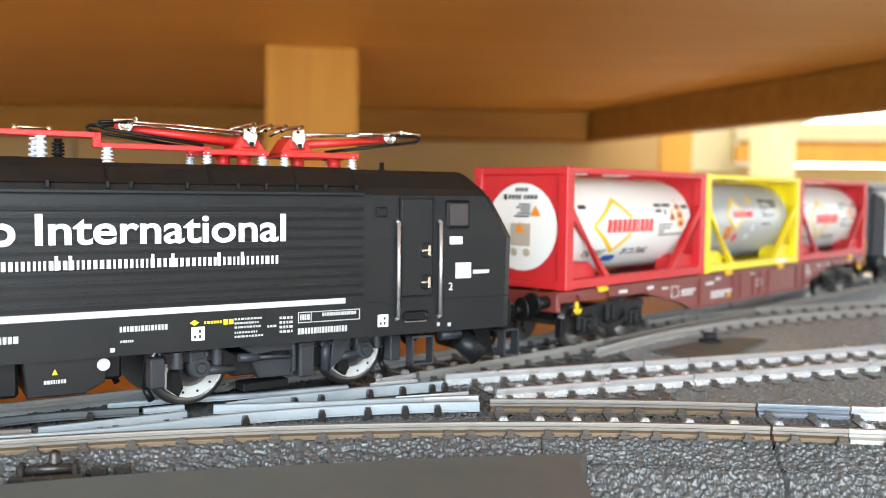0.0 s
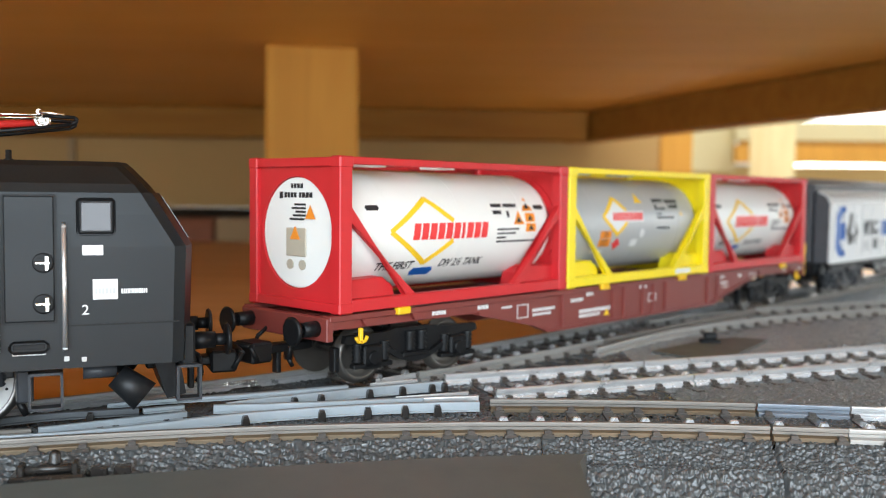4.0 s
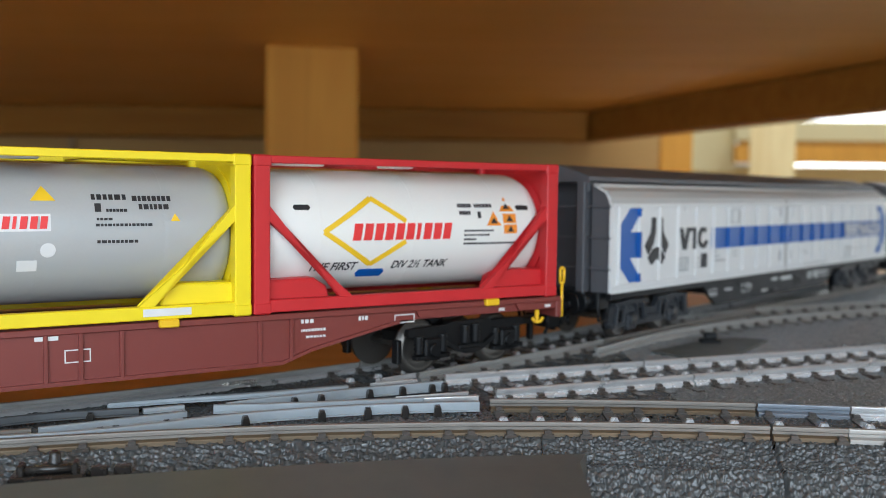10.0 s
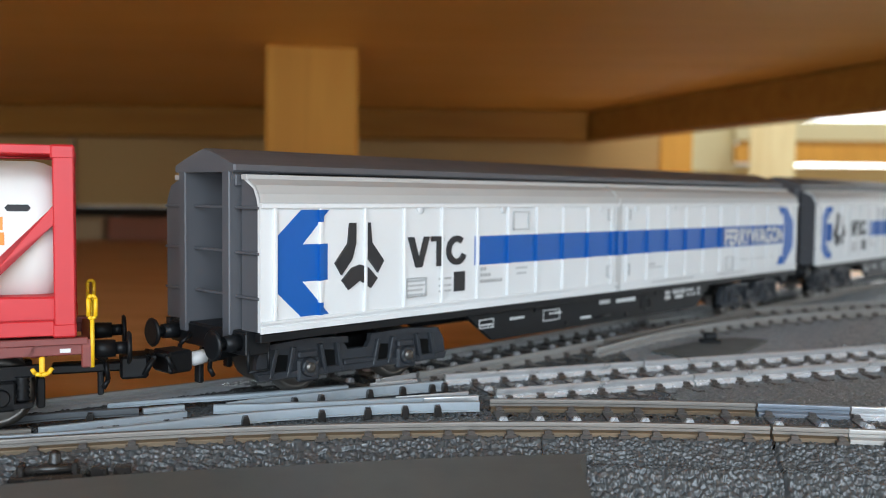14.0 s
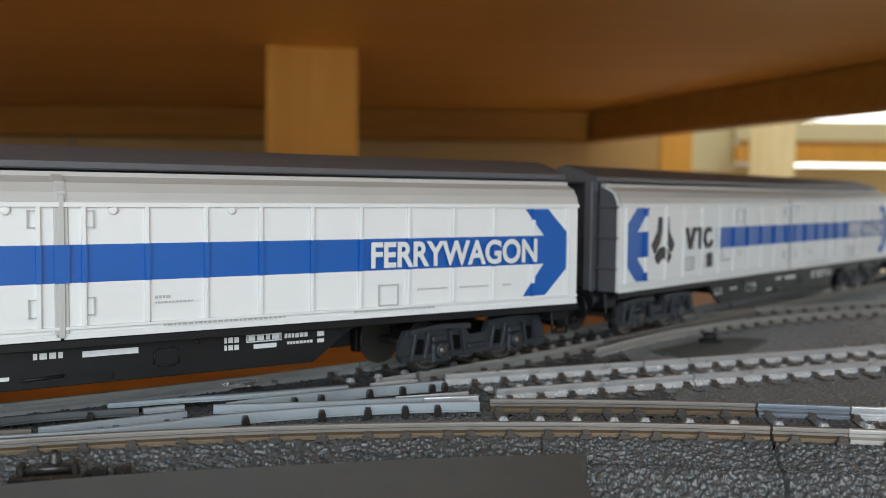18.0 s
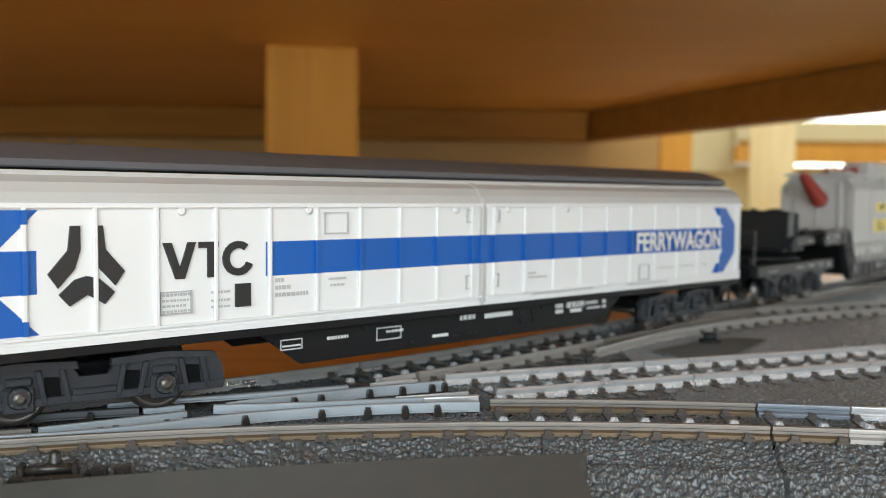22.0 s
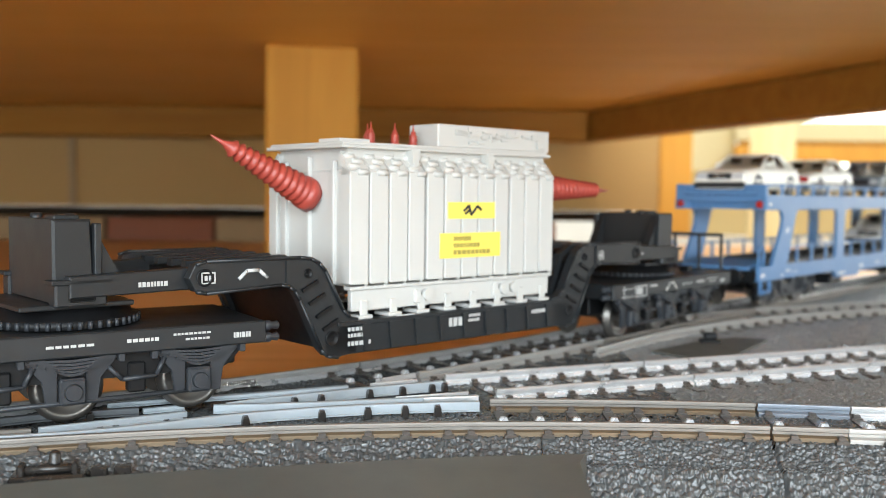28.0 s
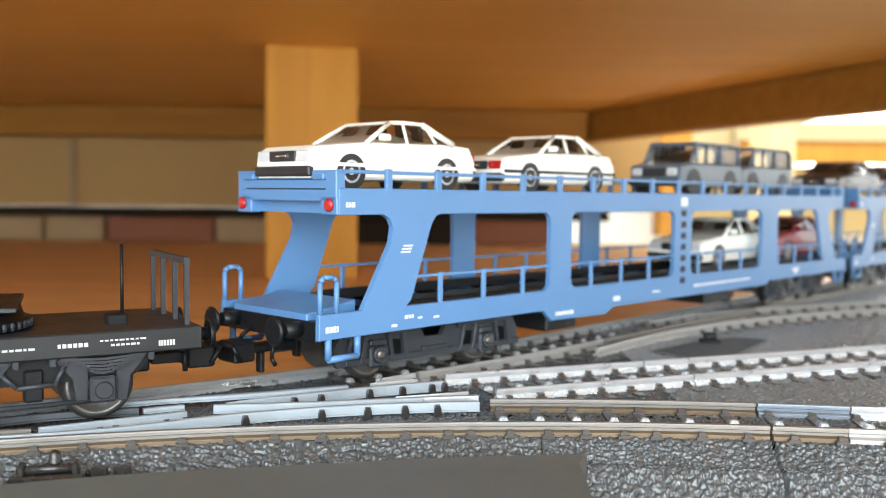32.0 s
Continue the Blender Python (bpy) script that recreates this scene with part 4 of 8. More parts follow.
        a, b = bx(73.6, 89.3)
        box(bm, a, b, y - 0.05, y + 0.1, 16.5, 16.75)
        part("panel_joint", bm, M_BLACK, t)
        # step recess
        bm = bm_new()
        a, b = bx(65.4, 70.9)
        box(bm, a, b, y - 0.1, y + 0.3, 12.7, 14.7, 0.7)
        part("step_recess", bm, M_BLACK, t)
        bm = bm_new()
        box(bm, a + 0.5, b - 0.5, y - 0.25, y, 12.55, 12.8, 0.05)
        part("step_edge", bm, M_CHROME, t)
        # plates and marks
        bm = bm_new()
        for q0, q1, z0, z1 in ((75.5, 78.4, 27.0, 28.5), (76.9, 80.4, 20.4, 23.4)):
            bm = bm_new()
            a, b = bx(q0, q1)
            box(bm, a, b, y - 0.06, y, z0, z1)
            part("white_plate", bm, M_WHITE, t)
        bm = bm_new()
        a, b = bx(77.2, 80.1)
        bars(bm, a, b, y - 0.06, 21.2, 0.9, 4, 0.3, 5)
        a, b = bx(75.7, 78.2)
        box(bm, a, b, y - 0.1, y - 0.05, 27.6, 27.75)
        part("plate_print", bm, M_GREYPRINT, t)
        bm = bm_new()
        a, b = bx(80.9, 84.6)
        bars(bm, a, b, y, 21.2, 0.7, 8, 0.25, 9)
        part("small_print", bm, M_WHITE, t)
        lettering("cab_number", "2" if side > 0 else "1", 2.1, M_WHITE, t, X(75.4) if side > 0 else X(76.4), y - 0.02, 18.2)
        for q, z in ((61.3, 12.0), (27.0, 11.9)):
            bm = bm_new()
            box(bm, X(q) - 1.1, X(q) + 1.1, y - 0.07, y, z, z + 2.3, 0.02)
            part("white_plate", bm, M_WHITE, t)
        bm = bm_new()
        for q, z in ((61.3, 12.0), (27.0, 11.9)):
            for u, v in ((0.3, 0.4), (0.3, 1.3), (-0.5, 0.4)):
                box(bm, X(q) + u - 0.2, X(q) + u + 0.2, y - 0.1, y - 0.05, z + v, z + v + 0.5)
        part("plate_print", bm, M_INK, t)
    # windscreens
    for side in (-1, 1):
        bm = bm_new()
        pts = [(nose(29, side) + side * 2.3, 29.2), (nose(35.8, side) + side * 2.3, 35.8), (nose(35.8, side) + side * 1.8, 35.8), (nose(29, side) + side * 1.8, 29.2)]
        prism(bm, pts, -10.4, 10.4)
        part("windscreen", bm, M_CABGLASS, t)
        x = 90.9 if side > 0 else 2 * C - 90.9
        bm = bm_new()
        box(bm, x - 1.2, x + 1.2, -14.5, 14.5, 8.8, 15.8, 0.4)
        part("buffer_beam", bm, M_BLACK, t)
        buffers(t, x + side * 0.8, side, 12.4, None, 10.1, 6.5)
        bm = bm_new()
        prism(bm, [(x - side * 4.5, 8.9), (x - side * 0.5, 8.9), (x + side * 0.4, 3.6), (x - side * 2.6, 3.0)], -9, 9)
        part("rail_guard", bm, M_BLACK, t)
        for sy in (-1, 1):
            for q, w in ((x, 1.9), (x - side * 20.6, 2.4)):
                bm = bm_new()
                for z0, z1 in ((9.6, 9.2), (4.4, 4.0)):
                    box(bm, q - w, q + w, sy * 15.2 - 1.2, sy * 15.2 + 1.2, z1, z0)
                for e in (-w + 0.2, w - 0.2):
                    box(bm, q + e - 0.2, q + e + 0.2, sy * 15.2 - 1.2, sy * 15.2 + 1.2, 4.0, 9.6)
                part("step", bm, M_BOGIE, t)
            bm = bm_new()
            rod(bm, (x - side * 10.5, sy * 13.0, 8.0), (x - side * 6.5, sy * 14.0, 4.6), 2.0, 2.6, 16)
            part("plough_bracket", bm, M_FRAME, t)
            bm = bm_new()
            rod(bm, (x - side * 15.4, sy * 13.6, 9.0), (x - side * 10.6, sy * 13.6, 9.0), 1.1, None, 14)
            part("air_tank", bm, M_BOGIE, t)
    # stripe and print on the sill
    bm = bm_new()
    prism(bm, [(-80, 17.45), (53.7, 17.75), (53.7, 16.75), (-80, 16.2)], y - 0.05, y + 0.1)
    part("stripe", bm, M_GREYPRINT, t, "light grey stripe along the sill")
    lettering("lettering", "o", 6.6, M_WHITE, t, -4.1, y - 0.42, 28.3, 3.7, 0, 0.19, "white bold lettering")
    lettering("lettering", "International", 6.6, M_WHITE, t, 2.3, y - 0.42, 28.3, 39.9, 0, 0.125, "white bold lettering")
    bm = bm_new()
    bars(bm, -60, -5.0, y - 0.3, 28.3, 4.2, 8, 0.3, 3)
    bars(bm, -8.0, 40.8, y - 0.36, 24.35, 1.4, 36, 0.75, 4)
    for q in (5.0, 7.0, 19.4, 22.6, 30.2, 34.2):
        box(bm, q, q + 0.5, y - 0.42, y - 0.36, 24.3, 26.5)
    part("side_print", bm, M_WHITE, t, "white block lettering")
    bm = bm_new()
    rnd = random.Random(2)
    for q0, q1, z, h, n in ((14.5, 22.0, 14.1, 0.9, 9), (33.2, 38.0, 14.9, 0.35, 6), (33.2, 37.4, 14.2, 0.35, 6), (33.2, 37.8, 13.5, 0.35, 6), (33.2, 37.2, 12.6, 0.35, 6), (33.2, 38.2, 11.9, 0.35, 6),
                            (39.0, 40.6, 13.3, 0.4, 2), (41.2, 43.6, 14.6, 0.45, 3), (41.2, 43.6, 13.8, 0.45, 3), (41.2, 43.6, 13.0, 0.45, 3), (41.2, 43.6, 12.2, 0.45, 3), (44.6, 54.0, 11.7, 1.1, 11), (14.6, 16.6, 12.4, 0.4, 4), (-6, -0.2, 13.4, 1.1, 5)):
        bars(bm, q0, q1, y, z, h, n, 0.35, int(q0 * 10 + z))
    for q0, q1, z0, z1 in ((44.6, 56.6, 15.5, 15.65), (44.6, 56.6, 13.7, 13.85), (44.6, 44.8, 13.7, 15.6), (56.4, 56.6, 13.7, 15.6), (47.0, 47.15, 13.7, 15.6)):
        box(bm, q0, q1, y - 0.05, y, z0, z1)
    bars(bm, 49.2, 55.8, y, 14.7, 0.6, 8, 0.15, 31)
    bars(bm, 45.0, 46.8, y, 14.2, 1.0, 3, 0.2, 32)
    for q, z in ((13.4, 11.0), (73.2, 11.4), (75.6, 11.2)):
        box(bm, q - 0.35, q + 0.35, y - 0.05, y, z, z + 0.7)
    part("sill_print", bm, M_GREYPRINT, t)
    bm = bm_new()
    prism(bm, [(25.6, 14.9), (26.4, 15.4), (27.2, 14.9), (26.4, 14.4)], y - 0.05, y)
    bars(bm, 28.0, 31.0, y, 14.6, 0.45, 4, 0.3, 8)
    box(bm, 31.3, 32.0, y - 0.05, y, 14.3, 15.2)
    box(bm, 32.2, 33.0, y - 0.05, y, 14.3, 15.2)
    part("sill_print", bm, M_DIAMOND, t)
    # underframe boxes
    bm = bm_new()
    box(bm, -28.5, 0.0, -14.8, 14.8, 4.6, 10.6, 0.5)
    box(bm, 10.5, 15.5, -13.8, 13.8, 6.0, 10.6, 0.5)
    part("underframe", bm, M_BLACK, t)
    bm = bm_new()
    prism(bm, [(0.4, 10.4), (13.2, 10.4), (12.4, 6.2), (9.4, 4.6), (1.0, 4.6)], -16.2, 16.2, "y", 0.2)
    part("equipment_box", bm, M_FRAME, t)
    bm = bm_new()
    prism(bm, [(4.6, 8.0), (5.4, 8.0), (5.0, 8.9)], -16.35, -16.2)
    part("warning_mark", bm, M_DIAMOND, t)
    bm = bm_new()
    bars(bm, 3.4, 6.6, -16.2, 6.6, 0.6, 5, 0.3, 6)
    part("box_print", bm, M_GREYPRINT, t)
    bm = bm_new()
    lathe(bm, (12.2, -16.2, 9.0), (0, -1, 0), ((0, 1.0), (0.1, 1.0)), 16)
    part("filler_cap", bm, M_GREYPRINT, t)
    # roof gear
    ins = bm_new()
    return t, ins


def insulator(parent, x, y, z0, z1, r=0.95):
    n = 10
    h = (z1 - z0) / n
    prof = []
    for k in range(n):
        rr = (r if k % 2 else r * 0.6) * (1 - 0.25 * k / n)
        prof += [(k * h, rr), ((k + 0.8) * h, rr)]
    return part("insulator", lathe(bm_new(), (x, y, z0), (0, 0, 1), prof, 14), M_INSUL, parent)


def pantograph(t, base0, base1, knee, tip, ztip, sgn):
    """Folded single-arm pantograph: a red base on insulators, arms lying back to the tip."""
    bm = bm_new()
    for sy in (-5.5, 5.5):
        box(bm, base0, base1, sy - 0.7, sy + 0.7, 43.1, 44.2, 0.2)
    for q in (base0 + 2.0, base1 - 2.0):
        box(bm, q - 1.2, q + 1.2, -5.5, 5.5, 43.1, 44.0, 0.2)
    prism(bm, [(knee - 3.4, 44.0), (knee + 3.4, 44.0), (knee + 1.8, 46.4), (knee - 1.8, 46.4)], -3.2, 3.2, "y", 0.2)
    for q in (base0 + 4.5, base1 - 3.4):
        rod(bm, (q, -2, 41), (q, -2, 43.3), 1.3, None, 14)
    p = part("pantograph", bm, M_PANTO, t, "red pantograph base and folded arms")
    bm = bm_new()
    for sy in (-1.6, 1.6):
        rod(bm, (knee, sy, 45.6), (tip - sgn * 4.6, sy * 0.5, ztip - 0.6), 0.85, 0.6, 10)
    box(bm, *sorted((knee - 1.6, knee + 1.6)), -3.6, 3.6, 44.6, 46.9, 0.3)
    box(bm, tip - sgn * 5.2 - 1.2, tip - sgn * 5.2 + 1.2, -1.6, 1.6, ztip - 1.2, ztip + 0.3, 0.2)
    o = new("arm", mesh_of(bm, "arm", M_PANTO))
    o.parent = p
    def add(name, bm, mat=M_SILVER, label=""):
        o = new(name, mesh_of(bm, name, mat))
        o.parent = p
        if label:
            tagged(o, label)

    for sy in (-4.2, -3.2, 4.2):
        add("control_rod", tube(bm_new(), [(knee - sgn * 0.5, sy, 47.4), ((knee + tip) / 2, sy * 0.9, 48.2 + (ztip - 48) * 0.3), (tip - sgn * 4.5, sy * 0.8, ztip + 0.35)], 0.26, 6), M_SILVER, "bright metal rod")
    bm = bm_new()
    prism(bm, [(knee - 1.4, 48.2), (knee + 0.9, 48.6), (knee + 1.2, 46.6), (knee + 0.7, 45.0), (knee - 0.4, 44.8), (knee - 0.9, 45.8), (knee - 1.5, 46.2)], -4.4, -3.9, "y", 0.12)
    add("knee_plate", bm, M_SILVER, "bright metal knee plate")
    add("knee_bolt", rod(bm_new(), (knee, -4.8, 45.4), (knee, -4.2, 45.4), 0.4, None, 10), M_BLACK)
    bm = bm_new()
    lathe(bm, (tip - sgn * 5.2, -2.1, ztip - 0.35), (0, -1, 0), ((0, 1.3), (0.3, 1.3), (0.32, 0.7), (0.1, 0.65), (0.1, 0.4), (0.35, 0.35)), 16)
    add("pivot_disc", bm)
    bm = bm_new()
    rod(bm, (tip - sgn * 5.6, -8, ztip + 0.5), (tip - sgn * 5.6, 8, ztip + 0.5), 0.4, None, 8)
    for sy in (-8, 8):
        tube(bm, [(tip - sgn * 5.6, sy, ztip + 0.5), (tip - sgn * 2.0, sy * 1.1, ztip + 0.1)], 0.3, 6)
    add("head", bm, M_SILVER, "bright metal pantograph head")
    for sx in (0.0, 3.2):
        add("contact_strip", tube(bm_new(), [(knee - sgn * sx - 1.6, -7.5, 47.7), (knee - sgn * sx, -6.0, 48.9), (knee - sgn * sx, 6.0, 48.9), (knee - sgn * sx - 1.6, 7.5, 47.7)], 0.35, 8))
    bm = bm_new()
    for sy in (-5.2, 5.2):
        tube(bm, [(tip - sgn * 5.0, sy * 0.8, ztip + 0.2), (tip - sgn * 0.4, sy, ztip), (tip, sy, ztip - 0.5), (tip - sgn * 1.0, sy, ztip - 1.1), (knee + sgn * 9.0, sy * 0.9, 44.8)], 0.3, 6)
    o = new("horn", mesh_of(bm, "horn", M_BLACK))
    o.parent = p
    for q in (base0 + 0.6, base1 - 1.2):
        for sy in (-5.5, 5.5):
            insulator(t, q, sy, 40.9, 43.6)
    return p


def build_locomotive():
    t, _ = locomotive()
    for sgn in (1, -1):
        def X(v):
            return v if sgn > 0 else -27.2 - v
        if sgn > 0:
            pantograph(t, 31.5, 43.4, 40.6, 13.6, 48.1, -1)
            pantograph(t, 46.0, 61.5, 50.0, 75.4, 48.0, 1)
        else:
            pantograph(t, -70.6, -58.7, -67.8, -40.8, 48.1, 1)
    for x, z1, yy in ((5.0, 45.6, -4), (5.0, 45.6, 4), (15.4, 44.0, -4), (-12, 45.6, -4), (-30, 45.6, -4)):
        insulator(t, x, yy, 41.0, z1, 1.15)
    bm = bm_new()
    tube(bm, [(8.6, 3, 41), (8.6, 3, 45.4)], 0.7, 8)
    for k in range(5):
        rod(bm, (8.6, 3, 42 + k * 0.6), (8.6, 3, 42.3 + k * 0.6), 1.1, None, 10)
    part("surge_arrester", bm, M_BLACK, t)
    bm = bm_new()
    box(bm, -45, 13.9, -4.6, -3.2, 45.4, 46.4, 0.15)
    box(bm, 13.0, 14.4, -4.6, -3.2, 43.8, 46.4, 0.15)
    box(bm, 13.6, 33.0, -4.6, -3.2, 43.7, 44.7, 0.15)
    part("bus_bar", bm, M_PANTO, t, "red roof conductor")
    bm = bm_new()
    for x in (1.4, 6.8):
        rod(bm, (x, -1, 46), (x, -1, 47.4), 0.5, None, 10)
    rod(bm, (1.4, -1, 46.9), (6.8, -1, 46.9), 0.3, None, 8)
    part("roof_switch", bm, material("brass_fitting", (0.55, 0.42, 0.22), 0.35, 1.0), t, "brass roof switch")
    bm = bm_new()
    lathe(bm, (65.5, -8, 40.9), (0, 0, 1), ((0, 0.7), (0.3, 0.7), (0.4, 0.45), (1.6, 0.45), (1.7, 0.3)), 10)
    part("antenna", bm, M_ROOF, t)
    out = []
    for x in (42.6, -69.8):
        bg = bogie_body(t, x, 5.0, 20)
        ws = [wheelset(bg, q, 6.9, 7.4, True, 1.4) for q in (-16.3, 16.3)]
        for sy in (-1, 1):
            bm = bm_new()
            y0, y1 = sorted((sy * 10.2, sy * 12.4))
            prism(bm, [(-22, 9.8), (-12, 9.8), (-9.5, 8.4), (9.5, 8.4), (12, 9.8), (22, 9.8), (22, 8.0), (14, 7.6), (10, 4.6), (-10, 4.6), (-14, 7.6), (-22, 8.0)], y0, y1, "y", 0.2)
            o = new("side_frame", mesh_of(bm, "side_frame", M_FRAME))
            o.parent = bg
            def ys(a, b):
                return sorted((sy * a, sy * b))

            def add(name, bm, mat=M_BOGIE):
                o = new(name, mesh_of(bm, name, mat))
                o.parent = bg

            for q in (-16.3, 16.3):
                bm = bm_new()
                rod(bm, (q, sy * 11, 6.9), (q, sy * 14.0, 6.9), 2.0, 1.6, 16)
                rod(bm, (q, sy * 14.0, 6.9), (q, sy * 14.3, 6.9), 1.0, 0.8, 10)
                box(bm, q - 1.6, q + 1.6, *ys(11, 13.2), 7.6, 9.8, 0.3)
                for a in (-1.1, 1.1):
                    rod(bm, (q + a, sy * 13.2, 9.2), (q + a, sy * 13.6, 9.2), 0.4, None, 8)
                add("axle_box", bm)
                add("axle_arm", rod(bm_new(), (q, sy * 13.0, 6.4), (q + (6.4 if q < 0 else -6.4), sy * 13.0, 6.0), 0.95, 0.7, 8))
                for d in (-3.6, 3.4):
                    bm = bm_new()
                    lathe(bm, (q + d, sy * 12.4, 6.9), (0, 0, 1), [(k * 0.33, 1.2 if k % 2 else 0.85) for k in range(10)], 12)
                    add("coil_spring", bm)
                add("brake_caliper", prism(bm_new(), [(q - 4.4, 6.2), (q - 2.9, 6.4), (q - 2.2, 3.4), (q - 3.0, 2.0), (q - 4.6, 3.2)], *ys(9.9, 11.6), "y", 0.15), M_BLACK)
            add("bracket", prism(bm_new(), [(-9.3, 9.9), (-3.0, 10.4), (1.2, 10.0), (1.2, 8.4), (-3.4, 8.6), (-6.6, 8.2)], *ys(12.0, 14.2), "y", 0.2))
            add("motor_case", prism(bm_new(), [(-6.9, 7.3), (0.9, 7.0), (0.9, 3.6), (-5.3, 3.9)], *ys(10.6, 13.2), "y", 0.25))
            add("damper", tube(bm_new(), [(-9.6, sy * 14.0, 8.0), (-6.0, sy * 14.0, 7.8)], 0.75, 10))
            add("traction_rod", tube(bm_new(), [(-6.4, sy * 14.0, 7.8), (0.8, sy * 14.0, 7.4)], 0.4, 8))
            add("strut", box(bm_new(), 0.6, 1.3, *ys(12.6, 14.4), 4.6, 9.6, 0.15))
            add("equipment_column", box(bm_new(), 1.9, 4.9, *ys(11.6, 14.8), 3.4, 10.0, 0.35))
            for z in (8.8, 9.4):
                add("column_band", box(bm_new(), 1.7, 5.1, *ys(11.4, 15.0), z, z + 0.3, 0.05))
            add("air_cylinder", rod(bm_new(), (7.7, sy * 13.6, 3.9), (7.7, sy * 13.6, 9.8), 0.9, None, 12))
            add("air_cylinder_clamp", box(bm_new(), 6.5, 8.9, *ys(12.0, 14.2), 8.6, 9.4, 0.1))
            add("frame_knee", prism(bm_new(), [(9.4, 10.4), (13.4, 9.8), (11.2, 5.6), (8.6, 4.0), (8.9, 6.8)], *ys(11.8, 13.8), "y", 0.2))
            add("magnet_brake", box(bm_new(), -7.8, 1.0, *ys(8.4, 12.2), 1.5, 3.0, 0.2), M_BLACK)
            for q in (-23.6, 23.4):
                add("sand_pipe", tube(bm_new(), [(q, sy * 9, 8), (q - 0.5, sy * 9, 3.5), (q + 0.5, sy * 9, 1.4)], 0.6, 8), M_BLACK)
                add("sand_box", box(bm_new(), q - 1.2, q + 1.2, *ys(11.0, 13.6), 4.2, 9.2, 0.25))
        out.append((bg, x, ws, 6.9))
    return t, out


# ---------- container wagon ----------
def container_wagon():
    t = thing("container_wagon", "oxide red container flat wagon carrying three tank containers", "wagon")
    for sy in (-1, 1):
        bm = bm_new()
        y0, y1 = sorted((sy * 11.6, sy * 12.8))
        prism(bm, [(-106.5, 13.9), (106.5, 13.9), (106.5, 11.6), (65, 11.3), (47, 7.4), (41, 5.2), (-41, 5.2), (-47, 7.4), (-65, 11.3), (-106.5, 11.6)], y0, y1, "y", 0.12)
        part("solebar", bm, M_OXIDE, t)
        bm = bm_new()
        box(bm, -107, 107, *sorted((sy * 11.2, sy * 13.4)), 13.2, 14.3, 0.12)
        part("top_flange", bm, M_OXIDE, t)
        bm = bm_new()
        prism(bm, [(-66, 11.6), (-47.5, 7.6), (-41.2, 5.5), (41.2, 5.5), (47.5, 7.6), (66, 11.6), (66, 10.9), (47.2, 6.9), (41.1, 4.8), (-41.1, 4.8), (-47.2, 6.9), (-66, 10.9)], *sorted((sy * 11.4, sy * 13.3)))
        part("bottom_flange", bm, M_OXIDE, t)
        for x in (-35.5, -14, -8.5, 0.6, 6.0, 12.5, 36.8, 43):
            bm = bm_new()
            box(bm, x - 0.35, x + 0.35, *sorted((sy * 12.7, sy * 13.35)), 5.4, 13.3, 0.08)
            part("stiffener", bm, M_OXIDE, t)
        for x in (-84, -97, 72, 97):
            bm = bm_new()
            prism(bm, [(x - 2.4, 13.2), (x + 2.4, 13.2), (x + 1.6, 11.9), (x - 1.6, 11.9)], *sorted((sy * 12.6, sy * 13.6)))
            part("bracket", bm, M_OXIDE, t)
        for x in (-89.0, -18.8, 20.2, 88.0):
            bm = bm_new()
            box(bm, x - 1.7, x + 1.7, *sorted((sy * 12.9, sy * 14.3)), 13.3, 14.75, 0.2)
            part("clamp", bm, M_CLAMP, t, "yellow container clamp")
        for x in (-99.5, 100.5):
            bm = bm_new()
            box(bm, x - 0.4, x + 0.4, *sorted((sy * 12.8, sy * 13.6)), 9.2, 11.6, 0.15)
            tube(bm, [(x - 1.4, sy * 13.5, 9.9), (x - 0.9, sy * 13.5, 9.1), (x, sy * 13.5, 8.9), (x + 0.9, sy * 13.5, 9.1), (x + 1.4, sy * 13.5, 9.9)], 0.36, 6)
            part("rope_hook", bm, M_CLAMP, t, "yellow rope hook")
        for sx in (-1, 1):
            bm = bm_new()
            x = sx * 107.6
            tube(bm, [(x, sy * 13.0, 9.6), (x, sy * 13.0, 17.0), (x - 0.5, sy * 13.0, 17.4), (x - 0.55, sy * 13.0, 20.2), (x, sy * 13.0, 20.7), (x + 0.55, sy * 13.0, 20.2), (x + 0.5, sy * 13.0, 17.4), (x, sy * 13.0, 17.0)], 0.33, 8)
            if sx > 0:
                part("signal_bracket", bm, M_CLAMP, t, "yellow lamp bracket")
            else:
                bm.free()
    for x in (-100, -80, -60, -40, -20, 0, 20, 40, 60, 80, 100):
        bm = bm_new()
        box(bm, x - 1.2, x + 1.2, -11.5, 11.5, 11.2, 13.4, 0.1)
        part("cross_member", bm, M_OXIDE, t)
    bm = bm_new()
    box(bm, -104, 104, -3.0, 3.0, 11.0, 12.6, 0.1)
    part("centre_sill", bm, M_OXIDE, t)
    for s in (-1, 1):
        bm = bm_new()
        box(bm, s * 106.8 - 0.8, s * 106.8 + 0.8, -13.2, 13.2, 9.6, 14.0, 0.2)
        part("buffer_beam", bm, M_OXIDE, t)
        buffers(t, s * 107.4, s, 11.9, M_BLACK, 10.1, 6.0)
    bm = bm_new()
    y = -13.45
